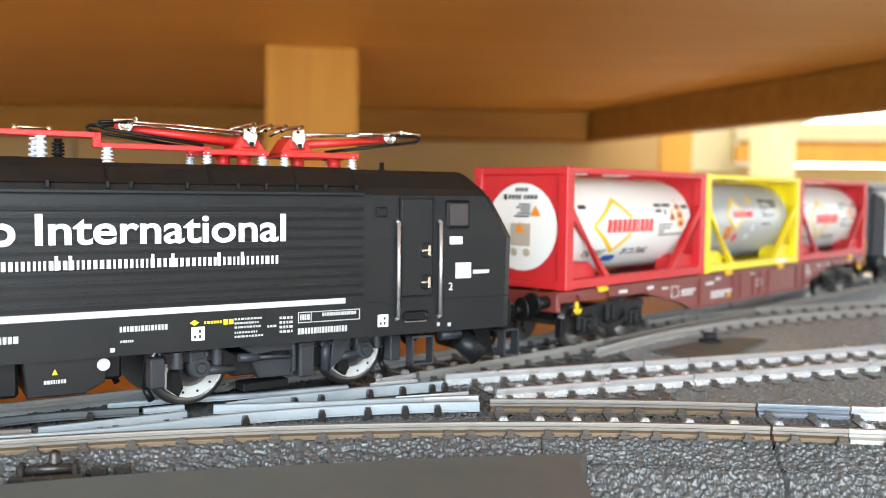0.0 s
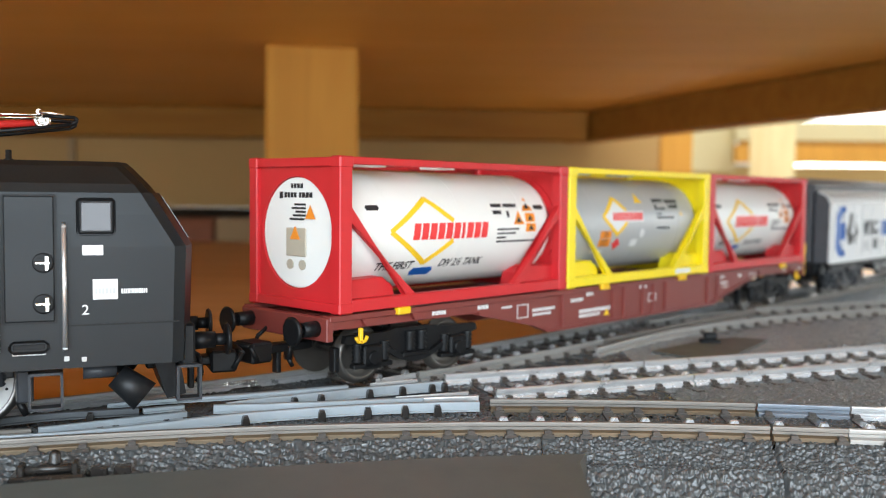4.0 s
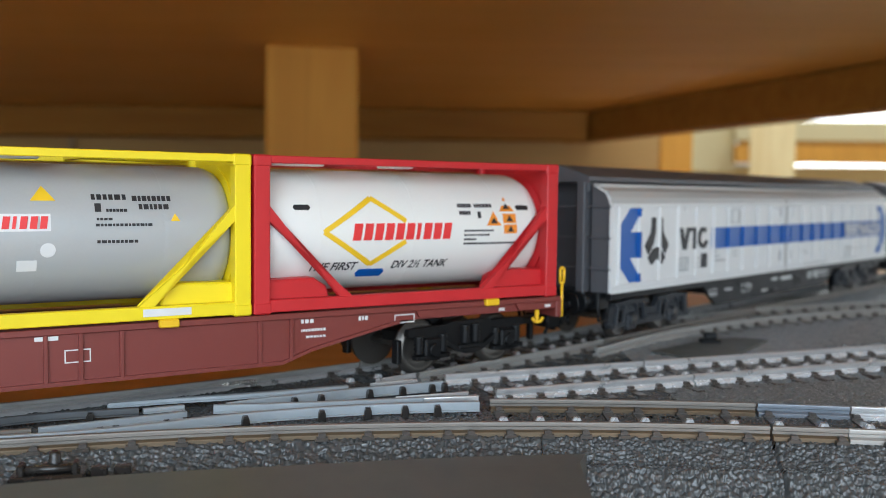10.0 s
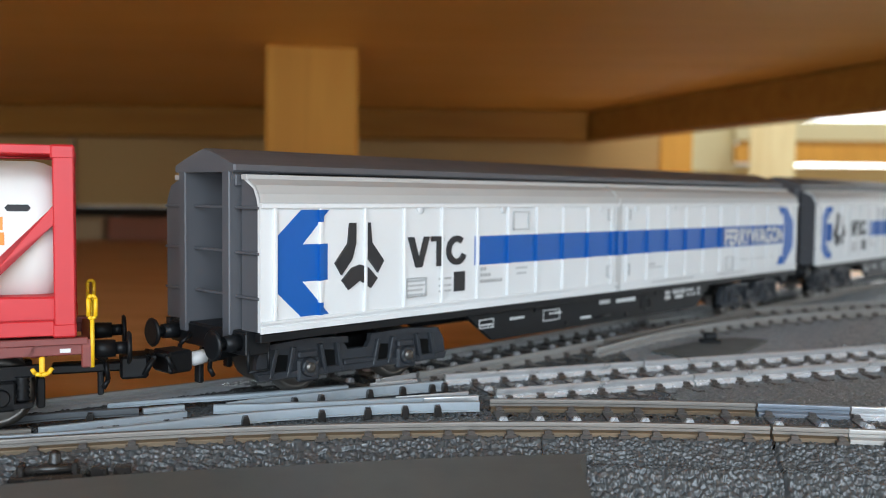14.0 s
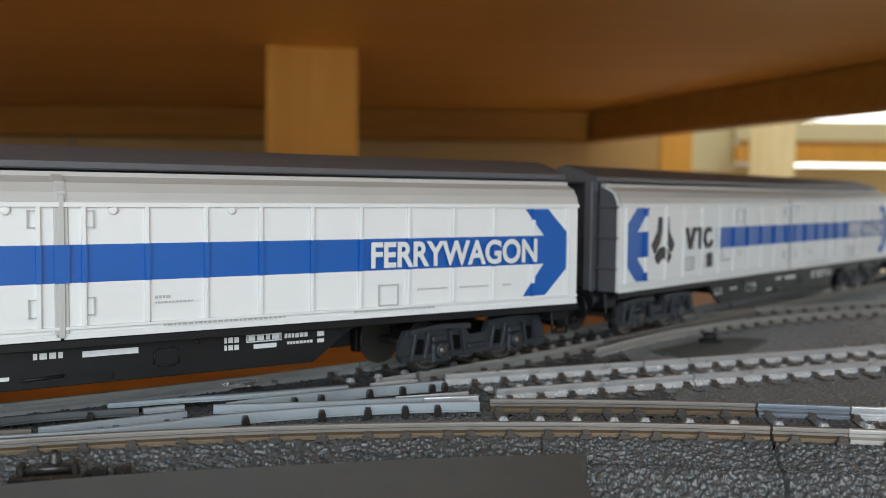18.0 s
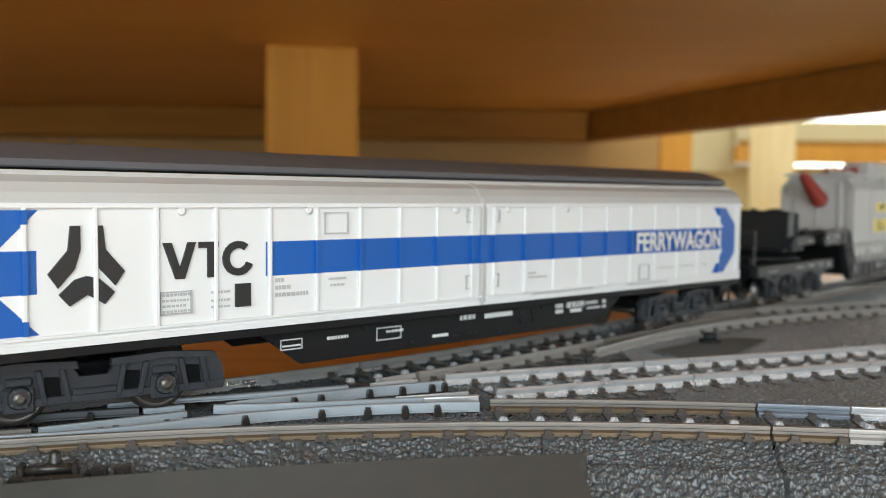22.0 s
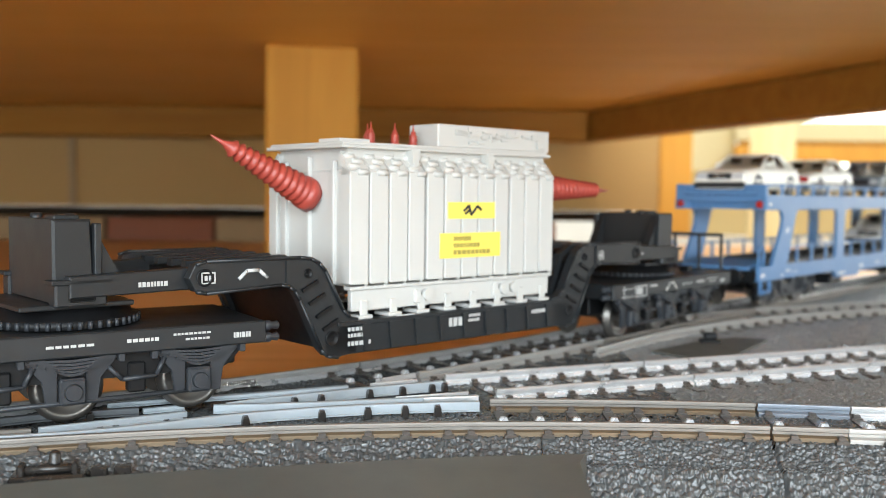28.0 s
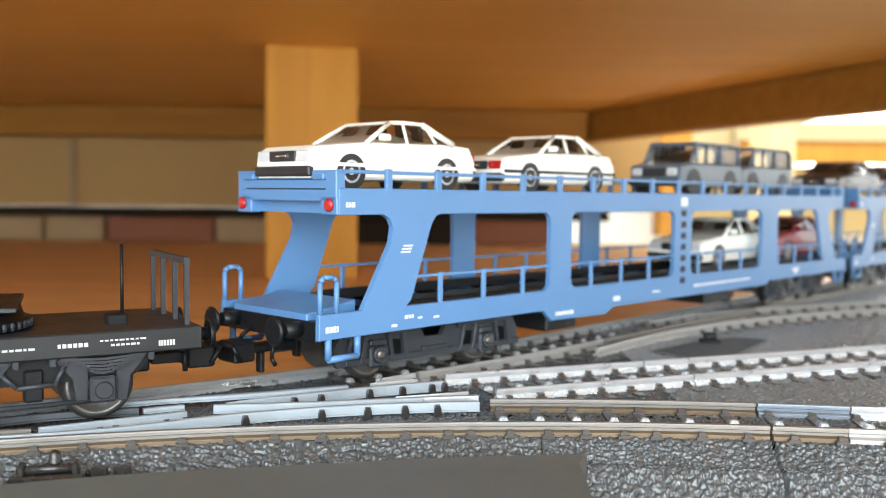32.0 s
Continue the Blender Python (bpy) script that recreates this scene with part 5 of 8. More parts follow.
    for q0, q1, z, h, n in ((-80, -76, 12.1, 0.8, 4), (-66, -62.6, 12.1, 0.9, 3), (-58, -54.5, 11.6, 0.5, 5), (-47, -38.5, 10.0, 0.7, 7), (-47, -40, 9.0, 0.6, 6), (-32, -27, 11.0, 0.8, 5), (-25.5, -22.6, 12.0, 0.9, 2), (-28.4, -14.8, 8.0, 0.9, 8), (-28.4, -19.6, 6.9, 0.8, 6),
                            (-1.0, 2.6, 12.3, 0.7, 1), (45.0, 50.0, 10.6, 0.5, 6), (45.0, 47.5, 12.2, 0.7, 2), (46, 50, 9.4, 0.4, 4), (57.0, 59.0, 12.0, 0.8, 2), (90.5, 92, 11.9, 0.6, 1), (103.0, 104.5, 12.0, 0.6, 1)):
        bars(bm, q0, q1, -12.85, z, h, n, 0.3, int(q0 + 200))
    for q0, q1, z0, z1 in ((-52.5, -48.5, 8.9, 12.0), (3.5, 7.6, 8.4, 10.6), (65.0, 69.6, 10.9, 12.6)):
        for a0, a1, b0, b1 in ((q0, q1, z0, z0 + 0.2), (q0, q1, z1 - 0.2, z1), (q0, q0 + 0.2, z0, z1), (q1 - 0.2, q1, z0, z1)):
            box(bm, a0, a1, -12.9, -12.8, b0, b1)
    part("side_print", bm, M_WHITE, t)
    bm = bm_new()
    prism(bm, [(-17.6, 6.6), (-15.2, 6.6), (-16.4, 8.2)], -12.9, -12.8)
    part("warning_mark", bm, M_DIAMOND, t)
    out = []
    for x in (-82.5, 81.8):
        bg, ws = freight_bogie(t, x, 10.9, 5.2, 10.4, 0)
        out.append((bg, x, ws, 5.2))
    return t, out


def tank_container(frame_mat, tank_mat, label, grey):
    """Twenty-foot tank container; the origin is in the middle of its base."""
    t = thing("tank_container", label, "tank container", "tank containers on the wagon")
    HL, HW, H = 34.9, 14.0, 28.9
    zc, r = 14.7, 12.0
    for sx in (-1, 1):
        for sy in (-1, 1):
            bm = bm_new()
            box(bm, *sorted((sx * HL, sx * (HL - 3.0))), *sorted((sy * HW, sy * (HW - 2.6))), 0.3, H - 0.3, 0.2)
            part("corner_post", bm, frame_mat, t)
            for z in (0.0, H - 2.2):
                bm = bm_new()
                box(bm, *sorted((sx * (HL + 0.12), sx * (HL - 3.3))), *sorted((sy * (HW + 0.12), sy * (HW - 2.9))), z, z + 2.2, 0.3)
                part("corner_casting", bm, frame_mat, t)
            bm = bm_new()
            y0, y1 = sorted((sy * (HW - 0.3), sy * (HW - 1.7)))
            x0, z0, x1, z1 = sx * (HL - 2.4), 18.9, sx * (HL - 20.0), 2.2
            prism(bm, [(x0, z0 + 1.6), (x1 + sx * 2.4, z1), (x1, z1), (x1 - sx * 0.6, z1 + 0.1), (x0, z0 - 1.6)][:3] + [(x0, z0 - 1.6)], y0, y1, "y", 0.12)
            part("diagonal_brace", bm, frame_mat, t)
            bm = bm_new()
            prism(bm, [(sx * (HL - 2.5), 1.5), (sx * (HL - 16), 1.5), (sx * (HL - 15), 4.6), (sx * (HL - 12.5), 6.2), (sx * (HL - 2.5), 6.0)], *sorted((sy * (HW - 2.0), sy * (HW - 7.5))), "y", 0.3)
            part("saddle", bm, frame_mat, t)
        # end plate with a round opening
        bm = bm_new()
        n = 48
        for x in (sx * (HL - 0.9),):
            inner, outer = [], []
            for k in range(n):
                a = k * math.tau / n
                c, s = math.cos(a), math.sin(a)
                q = min((HW - 1.6) / max(abs(c), 1e-6), ((H - 2.0) / 2) / max(abs(s), 1e-6))
                inner.append((x, c * 10.7, 14.5 + s * 10.7))
                outer.append((x, c * max(q, 11.9), H / 2 + s * q))
            vi, vo = [bm.verts.new(p) for p in inner], [bm.verts.new(p) for p in outer]
            vi2, vo2 = [bm.verts.new((p[0] - sx * 1.2, p[1], p[2])) for p in inner], [bm.verts.new((p[0] - sx * 1.2, p[1], p[2])) for p in outer]
            for k in range(n):
                j = (k + 1) % n
                bm.faces.new((vi[k], vi[j], vo[j], vo[k]))
                bm.faces.new((vi2[k], vo2[k], vo2[j], vi2[j]))
                bm.faces.new((vi[k], vi2[k], vi2[j], vi[j]))
                bm.faces.new((vo[k], vo[j], vo2[j], vo2[k]))
        bmesh.ops.recalc_face_normals(bm, faces=bm.faces)
        part("end_plate", bm, frame_mat, t)
        bm = bm_new()
        lathe(bm, (sx * (HL - 1.6), 0, 14.5), (sx, 0, 0), ((-0.2, 10.5), (0.2, 10.6), (0.35, 10.4)), 48)
        part("end_panel", bm, tank_mat, t)
        bm = bm_new()
        n = 48
        for k in range(n):
            a, b = k * math.tau / n, (k + 1) * math.tau / n
            prism(bm, [(math.cos(a) * 9.0, 14.5 + math.sin(a) * 9.0), (math.cos(a) * 12.3, 14.5 + math.sin(a) * 12.3), (math.cos(b) * 12.3, 14.5 + math.sin(b) * 12.3), (math.cos(b) * 9.0, 14.5 + math.sin(b) * 9.0)], *sorted((sx * (HL - 2.2), sx * (HL - 2.5))), "x")
        bmesh.ops.remove_doubles(bm, verts=bm.verts, dist=0.01)
        part("end_collar", bm, frame_mat, t)
        for z in (0.2, H - 1.9):
            bm = bm_new()
            box(bm, *sorted((sx * HL, sx * (HL - 2.2))), -HW + 2.6, HW - 2.6, z, z + 1.7, 0.15)
            part("end_rail", bm, frame_mat, t)
        bm = bm_new()
        x = sx * (HL - 1.2)
        for y0, z0, w, h in ((-1.8, 23.0, 0.7, 0.9), (-0.8, 23.0, 0.7, 0.9), (0.2, 23.0, 0.7, 0.9), (1.2, 23.0, 0.6, 0.9), (-4.6, 21.2, 0.8, 1.0), (-3.5, 21.2, 0.8, 1.0), (-2.4, 21.2, 0.8, 1.0), (-1.3, 21.2, 0.6, 1.0), (0.2, 21.2, 0.7, 1.0), (1.2, 21.2, 0.7, 1.0), (2.2, 21.2, 0.7, 1.0), (3.2, 21.2, 0.7, 1.0), (4.4, 21.0, 1.0, 1.3),
                             (-2.6, 19.7, 3.4, 0.4), (-2.6, 19.0, 4.2, 0.4), (-2.6, 18.3, 3.0, 0.4), (-2.6, 17.6, 3.8, 0.4), (-2.2, 16.9, 4.4, 0.4)):
            box(bm, *sorted((x, x + sx * 0.1)), y0, y0 + w, z0, z0 + h)
        part("end_print", bm, M_INK, t)
        for yy, z in ((-4.4, 17.2), (0.2, 13.2)):
            bm = bm_new()
            prism(bm, [(yy - 1.5, z), (yy + 1.5, z), (yy, z + 2.6)], x + sx * 0.32, x + sx * 0.4, "x")
            part("end_mark", bm, M_ORANGE, t, "orange warning triangle")
        bm = bm_new()
        box(bm, *sorted((x, x + sx * 0.3)), -2.9, 3.1, 10.0, 15.4, 0.1)
        for yy in (-1.7, 2.0):
            rod(bm, (x, yy, 8.4), (x + sx * 0.2, yy, 8.4), 1.0, None, 14)
        part("data_plate", bm, M_PLATE, t, "beige data plate")
    for sy in (-1, 1):
        bm = bm_new()
        box(bm, -HL + 3, HL - 3, *sorted((sy * HW, sy * (HW - 1.9))), 0.3, 2.6, 0.15)
        part("bottom_rail", bm, frame_mat, t)
        bm = bm_new()
        box(bm, -HL + 3, HL - 3, *sorted((sy * (HW - 0.1), sy * (HW - 1.5))), H - 1.5, H - 0.1, 0.15)
        part("top_rail", bm, frame_mat, t)
    bm = bm_new()
    for a, b in (((-HL + 3, -HW + 1.2), (-8, -1)), ((HL - 3, -HW + 1.2), (8, -1)), ((-HL + 3, HW - 1.2), (-8, 1)), ((HL - 3, HW - 1.2), (8, 1))):
        rod(bm, (a[0], a[1], H - 0.8), (b[0], b[1], H - 0.8), 0.5, None, 6)
    for x in (-9, 9):
        box(bm, x - 0.8, x + 0.8, -HW + 1.4, HW - 1.4, H - 1.2, H - 0.3, 0.1)
    part("top_brace", bm, frame_mat, t)
    # vessel
    bm = bm_new()
    e = 33.4
    prof = [(0, 0.1), (0.1, 5.0), (0.3, 8.4), (0.8, 10.0), (1.8, 11.1), (3.2, 11.75), (4.6, r), (33.4, r), (62.2, r), (63.6, 11.75), (65.0, 11.1), (66.0, 10.0), (66.5, 8.4), (66.7, 5.0), (66.8, 0.1)]
    lathe(bm, (-e, 0, zc), (1, 0, 0), prof, 48)
    part("tank", bm, tank_mat, t)
    for q in (-20.5, 0.0, 20.5):
        bm = bm_new()
        n = 64
        for k in range(n):
            a, b = k * math.tau / n, (k + 1) * math.tau / n
            prism(bm, [(math.cos(a) * r, zc + math.sin(a) * r), (math.cos(a) * (r + 0.035), zc + math.sin(a) * (r + 0.035)), (math.cos(b) * (r + 0.035), zc + math.sin(b) * (r + 0.035)), (math.cos(b) * r, zc + math.sin(b) * r)], q - 0.35, q + 0.35, "x")
        bmesh.ops.remove_doubles(bm, verts=bm.verts, dist=0.01)
        part("tank_band", bm, tank_mat, t)
    for x0, x1 in ((-29.5, -19.0), (-5.0, 0.8)):
        bm = bm_new()
        box(bm, x0, x1, -9.2, -4.2, H - 1.7, H - 0.3, 0.2)
        part("walkway", bm, M_TANKW if not grey else M_TANKG, t)

    def wrap(bm, lift=0.05):
        for v in bm.verts:
            dz = max(-r, min(r, v.co.z - zc))
            v.co.y = -(math.sqrt(max(0, r * r - dz * dz)) + lift + (0.05 if v.co.y < 0 else -0.1))
        return bm

    def stroke(bm, p, q, w, n=10):
        for k in range(n):
            a, b = k / n, (k + 1) / n
            x0, z0 = p[0] + (q[0] - p[0]) * a, p[1] + (q[1] - p[1]) * a
            x1, z1 = p[0] + (q[0] - p[0]) * b, p[1] + (q[1] - p[1]) * b
            d = math.hypot(q[0] - p[0], q[1] - p[1])
            ox, oz = -(q[1] - p[1]) / d * w / 2, (q[0] - p[0]) / d * w / 2
            prism(bm, [(x0 - ox, z0 - oz), (x1 - ox, z1 - oz), (x1 + ox, z1 + oz), (x0 + ox, z0 + oz)], -1, 1)

    cx, cz, dw, dh = (-9.7, 14.7, 10.6, 6.5) if not grey else (-10.7, 16.9, 6.5, 4.7)
    bm = bm_new()
    if grey:
        for k in range(8):
            a, b = -1 + k / 4, -1 + (k + 1) / 4
            prism(bm, [(cx - dw * (1 - abs(a)), cz + dh * a), (cx + dw * (1 - abs(a)), cz + dh * a), (cx + dw * (1 - abs(b)), cz + dh * b), (cx - dw * (1 - abs(b)), cz + dh * b)], -1, 1)
        box(bm, -12.9, 1.9, -1, 1, 15.5, 18.3)
        part("white_diamond", wrap(bm, 0.02), M_WHITE, t)
        bm = bm_new()
    L, R, T, Bo = (cx - dw, cz), (cx + dw, cz), (cx, cz + dh), (cx, cz - dh)
    gap = 0.31
    stroke(bm, L, T, 1.0)
    stroke(bm, L, Bo, 1.0)
    stroke(bm, T, (T[0] + (R[0] - T[0]) * (1 - gap), T[1] + (R[1] - T[1]) * (1 - gap)), 1.0)
    stroke(bm, Bo, (Bo[0] + (R[0] - Bo[0]) * (1 - gap), Bo[1] + (R[1] - Bo[1]) * (1 - gap)), 1.0)
    bmesh.ops.remove_doubles(bm, verts=bm.verts, dist=0.02)
    part("diamond", wrap(bm, 0.06), M_DIAMOND, t, "yellow diamond outline")
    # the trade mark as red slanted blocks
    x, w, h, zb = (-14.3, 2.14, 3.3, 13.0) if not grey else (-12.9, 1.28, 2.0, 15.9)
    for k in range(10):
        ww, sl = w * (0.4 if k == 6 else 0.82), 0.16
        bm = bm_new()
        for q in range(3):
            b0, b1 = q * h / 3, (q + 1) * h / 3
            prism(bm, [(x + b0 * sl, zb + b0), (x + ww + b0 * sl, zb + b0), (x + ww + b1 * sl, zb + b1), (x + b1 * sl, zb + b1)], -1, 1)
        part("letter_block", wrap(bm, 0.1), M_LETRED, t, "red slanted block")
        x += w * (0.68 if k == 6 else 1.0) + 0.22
    bm = bm_new()
    if not grey:
        for q0, q1, z, hh, n in ((10.4, 13.8, 19.4, 0.8, 4), (14.6, 19.0, 19.4, 0.8, 4), (10.6, 13.4, 17.9, 0.8, 4), (15.2, 16.0, 17.2, 1.4, 1), (11.6, 19.0, 14.4, 0.4, 8), (11.6, 18.0, 13.5, 0.4, 6), (11.6, 14.6, 12.6, 0.4, 4), (11.6, 24.8, 11.7, 0.42, 12)):
            bars(bm, q0, q1, 0, z, hh, n, 0.3, int(q0 * 7 + z), 1)
        for xx in (-24.6, 27.0):
            prism(bm, [(xx - 1.4, 18.9), (xx + 1.4, 18.9), (xx + 1.8, 19.4), (xx + 1.4, 19.9), (xx - 1.4, 19.9), (xx - 1.8, 19.4)], -1, 1)
    else:
        for q0, q1, z, hh, n in ((8.4, 14.0, 20.6, 0.9, 4), (15.0, 21.5, 20.4, 0.9, 5), (16.0, 21.0, 19.0, 0.9, 4), (8.8, 9.8, 18.6, 1.4, 1), (10.6, 14.0, 18.6, 0.5, 4), (9.0, 11.5, 17.2, 0.4, 3), (8.8, 18.0, 16.2, 0.45, 9), (9.0, 15.6, 13.4, 0.5, 6)):
            bars(bm, q0, q1, 0, z, hh, n, 0.3, int(q0 * 7 + z), 1)
    part("tank_print", wrap(bm), M_INK, t)
    if not grey:
        bm = bm_new()
        for xx, z, k in ((22.8, 18.6, 1), (19.2, 15.6, 1)):
            prism(bm, [(xx - 1.9, z), (xx + 1.9, z), (xx, z + 3.0)], -1, 1)
        box(bm, 21.6, 25.0, -1, 1, 16.1, 18.1)
        box(bm, 21.8, 25.2, -1, 1, 13.9, 15.8)
        part("hazard_mark", wrap(bm), M_ORANGE, t, "orange warning labels")
        bm = bm_new()
        for xx, z in ((22.8, 19.1), (19.2, 16.1), (23.3, 16.5), (23.5, 14.3)):
            prism(bm, [(xx - 0.9, z), (xx + 0.9, z), (xx, z + 1.2)], -1, 1)
        part("hazard_print", wrap(bm, 0.1), M_INK, t)
        bm = bm_new()
        prism(bm, [(-11.6, 5.6), (-6.4, 5.6), (-5.8, 6.4), (-6.4, 7.2), (-11.6, 7.2), (-12.2, 6.4)], -1, 1)
        part("blue_plate", wrap(bm), M_BLUE, t)
        for words, x, wd in (("THE FIRST", -22.6, 10.4), ("DIV 2\u00bd TANK", -4.6, 13.2)):
            o = lettering("slogan_print", words, 2.2, M_INK, t, x, 0, 7.2, wd, 0.25, 0.05)
            tagged(o, kind="stuff")
            for v in o.data.vertices:
                dz = (v.co.z + 7.2 * MM) / MM - zc
                v.co.y = -(math.sqrt(r * r - dz * dz) + 0.08) * MM
    else:
        bm = bm_new()
        box(bm, -18.2, -13.2, -1, 1, 9.3, 11.2)
        box(bm, -18.2, -13.2, -1, 1, 11.4, 13.3)
        part("hazard_plate", wrap(bm), M_ORANGE, t, "orange hazard plate with black figures")
        for words, z in (("33", 11.6), ("3272", 9.5)):
            o = lettering("hazard_number", words, 2.2, M_INK, t, -17.4 if words != "33" else -16.8, 0, z, 2.8 if words != "33" else 1.7)
            for v in o.data.vertices:
                dz = (v.co.z + z * MM) / MM - zc
                v.co.y = -(math.sqrt(r * r - dz * dz) + 0.16) * MM
        bm = bm_new()
        prism(bm, [(-11.9, 9.8), (-10.1, 11.4), (-8.3, 9.8), (-10.1, 8.2)], -1, 1)
        part("fire_mark", wrap(bm), M_LETRED, t)
        bm = bm_new()
        box(bm, -3.2, -0.2, -1, 1, 9.0, 10.8)
        lathe(bm, (1.4, -0.5, 12.4), (0, -1, 0), ((0, 1.2), (0.2, 1.2)), 16)
        box(bm, -20.5, -15.0, -1, 1, 7.9, 8.3)
        part("white_mark", wrap(bm), M_WHITE, t)
        bm = bm_new()
        for k in range(5):
            prism(bm, [(0.9 - 1.9 * (1 - k / 5), 20.4 + 0.48 * k), (0.9 + 1.9 * (1 - k / 5), 20.4 + 0.48 * k), (0.9 + 1.9 * (0.81 - k / 5), 20.88 + 0.48 * k), (0.9 - 1.9 * (0.81 - k / 5), 20.88 + 0.48 * k)], -1, 1)
        prism(bm, [(21.2, 17.0), (22.8, 17.0), (22.0, 18.3)], -1, 1)
        part("hazard_mark", wrap(bm), M_DIAMOND, t)
        bm = bm_new()
        box(bm, 15.8, 24.0, -HW - 0.08, -HW, 0.9, 2.2)
        part("rail_plate", bm, M_WHITE, t)
    return t


# ---------- sliding wall wagon ----------
def sliding_wall_wagon():
    t = thing("sliding_wall_wagon", "white sliding wall wagon with blue arrow band, grey roof", "wagon", "sliding wall wagons")
    W = 15.5
    for sy in (-1, 1):
        for x0, x1 in ((-107.4, -0.25), (0.25, 107.4)) if sy < 0 else ((-105.7, -0.25), (0.25, 105.7)):
            bm = bm_new()
            prism(bm, [(sy * (W - 0.8), 12.9), (sy * W, 12.9), (sy * W, 34.5), (sy * (W - 0.4), 36.2), (sy * (W - 1.5), 37.7), (sy * (W - 4.8), 39.3), (sy * (W - 5.0), 38.8), (sy * (W - 2.0), 37.2), (sy * (W - 1.1), 35.4), (sy * (W - 0.8), 34.3)], x0, x1, "x")
            d = part("sliding_door", bm, M_PANELW, t)
            bm = bm_new()
            prism(bm, [(sy * (W + 0.05), 34.75), (sy * (W - 0.32), 36.28), (sy * (W - 1.45), 37.8), (sy * (W - 3.6), 38.85), (sy * (W - 3.7), 38.6), (sy * (W - 1.6), 37.5), (sy * (W - 0.6), 36.0), (sy * (W - 0.2), 34.75)], x0, x1, "x")
            o = new("door_shoulder", mesh_of(bm, "door_shoulder", M_EAVE))
            o.parent = d
            tagged(o, "light grey upper edge of the door")
            for z0, z1, out in ((33.9, 34.7, 0.6), (12.7, 13.7, 0.3), (14.3, 14.8, 0.5)):
                bm = bm_new()
                box(bm, x0, x1, *sorted((sy * (W - 0.1), sy * (W + out))), z0, z1, 0.05)
                o = new("door_rail", mesh_of(bm, "door_rail", M_PANELW))
                o.parent = d
            xs = [3.4, 13.4, 23.4, 33.3, 43.3, 53.3, 63.9, 74.4, 84.4, 94.9, 104.6][:11 if sy < 0 else 10]
            for x in xs:
                q = x if x0 > 0 else -x
                bm = bm_new()
                box(bm, q - 0.39, q + 0.39, *sorted((sy * (W - 0.1), sy * (W + 0.62))), 14.7, 34.1, 0.16)
                o = new("rib", mesh_of(bm, "rib", M_PANELW))
                o.parent = d
            for q in ((8, 28) if x0 > 0 else (-8, -70, -45)):
                bm = bm_new()
                lathe(bm, (q, sy * W, 33.4), (0, sy, 0), ((0, 0.8), (0.3, 0.8), (0.35, 0.4)), 12)
                o = new("door_stop", mesh_of(bm, "door_stop", M_PANELW))
                o.parent = d
        bm = bm_new()
        box(bm, -1.1, 1.1, *sorted((sy * (W - 0.3), sy * (W + 0.3))), 13.0, 34.6, 0.15)
        box(bm, -0.5, 0.5, *sorted((sy * W, sy * (W + 0.6))), 13.0, 36.0, 0.15)
        prism(bm, [(sy * (W + 0.35), 34.5), (sy * (W - 0.1), 36.4), (sy * (W - 1.3), 38.0), (sy * (W - 4.6), 39.6), (sy * (W - 4.8), 39.0), (sy * (W - 1.8), 37.2), (sy * (W - 0.6), 34.5)], -0.8, 0.8, "x")
        part("centre_post", bm, M_EAVE, t)
        bm = bm_new()
        box(bm, -107.6, 107.6, *sorted((sy * (W - 5.4), sy * (W - 3.8))), 38.7, 39.6, 0.1)
        part("door_track", bm, M_EAVE, t, "light grey upper door track")
        bm = bm_new()
        box(bm, -107.4, 107.4, *sorted((sy * (W - 1.6), sy * (W + 0.1))), 11.2, 12.6, 0.12)
        part("sill", bm, M_FRAME, t)
        bm = bm_new()
        prism(bm, [(-54, 11.3), (54, 11.3), (44.8, 4.7), (-44.8, 4.7)], *sorted((sy * 11.8, sy * 13.0)), "y", 0.12)
        part("truss", bm, M_FRAME, t)
    # roof
    bm = bm_new()
    prof = [(-9.4, 40.0), (-9.7, 40.3), (-9.6, 41.3), (-6.6, 42.4), (-2.6, 43.7), (0, 44.3), (2.6, 43.7), (6.6, 42.4), (9.6, 41.3), (9.7, 40.3), (9.4, 40.0)]
    loft(bm, [[(x, y * k, 40.0 + (z - 40.0) * (0.95 if k < 1 else 1)) for y, z in prof] for x, k in ((-108.7, 0.98), (-108.3, 1), (108.3, 1), (108.7, 0.98))])
    part("roof", bm, M_WROOF, t, "dark grey roof")
    for s in (-1, 1):
        for pts in ([(-W + 0.5, 12.8), (-W + 0.5, 34.6), (-W + 1.9, 37.4), (-W + 5.4, 39.2), (-9.4, 39.5), (-9.4, 12.8)], [(9.4, 12.8), (9.4, 39.5), (W - 5.4, 39.2), (W - 1.4, 37.6), (W + 0.1, 34.6), (W + 0.1, 12.8)]):
            bm = bm_new()
            prism(bm, pts, *sorted((s * 105.9, s * 107.0)), "x")
            part("corner_wall", bm, M_WROOF, t, "grey end of the body")
        bm = bm_new()
        prism(bm, [(-9.2, 12.4), (-9.2, 39.9), (9.2, 39.9), (9.2, 12.4)], *sorted((s * 99.2, s * 100.2)), "x")
        part("end_wall", bm, M_WROOF, t)
        for sy in (-1, 1):
            bm = bm_new()
            y0, y1 = sorted((sy * 6.0, sy * 8.3))
            box(bm, *sorted((s * 100.1, s * 108.8)), y0, y1, 11.0, 40.3, 0.2)
            part("end_post", bm, M_WROOF, t)
            bm = bm_new()
            box(bm, *sorted((s * 106.4, s * 107.8)), *sorted((sy * 8.3, sy * 8.9)), 37.6, 39.6, 0.15)
            part("door_catch", bm, M_WROOF, t)
        bm = bm_new()
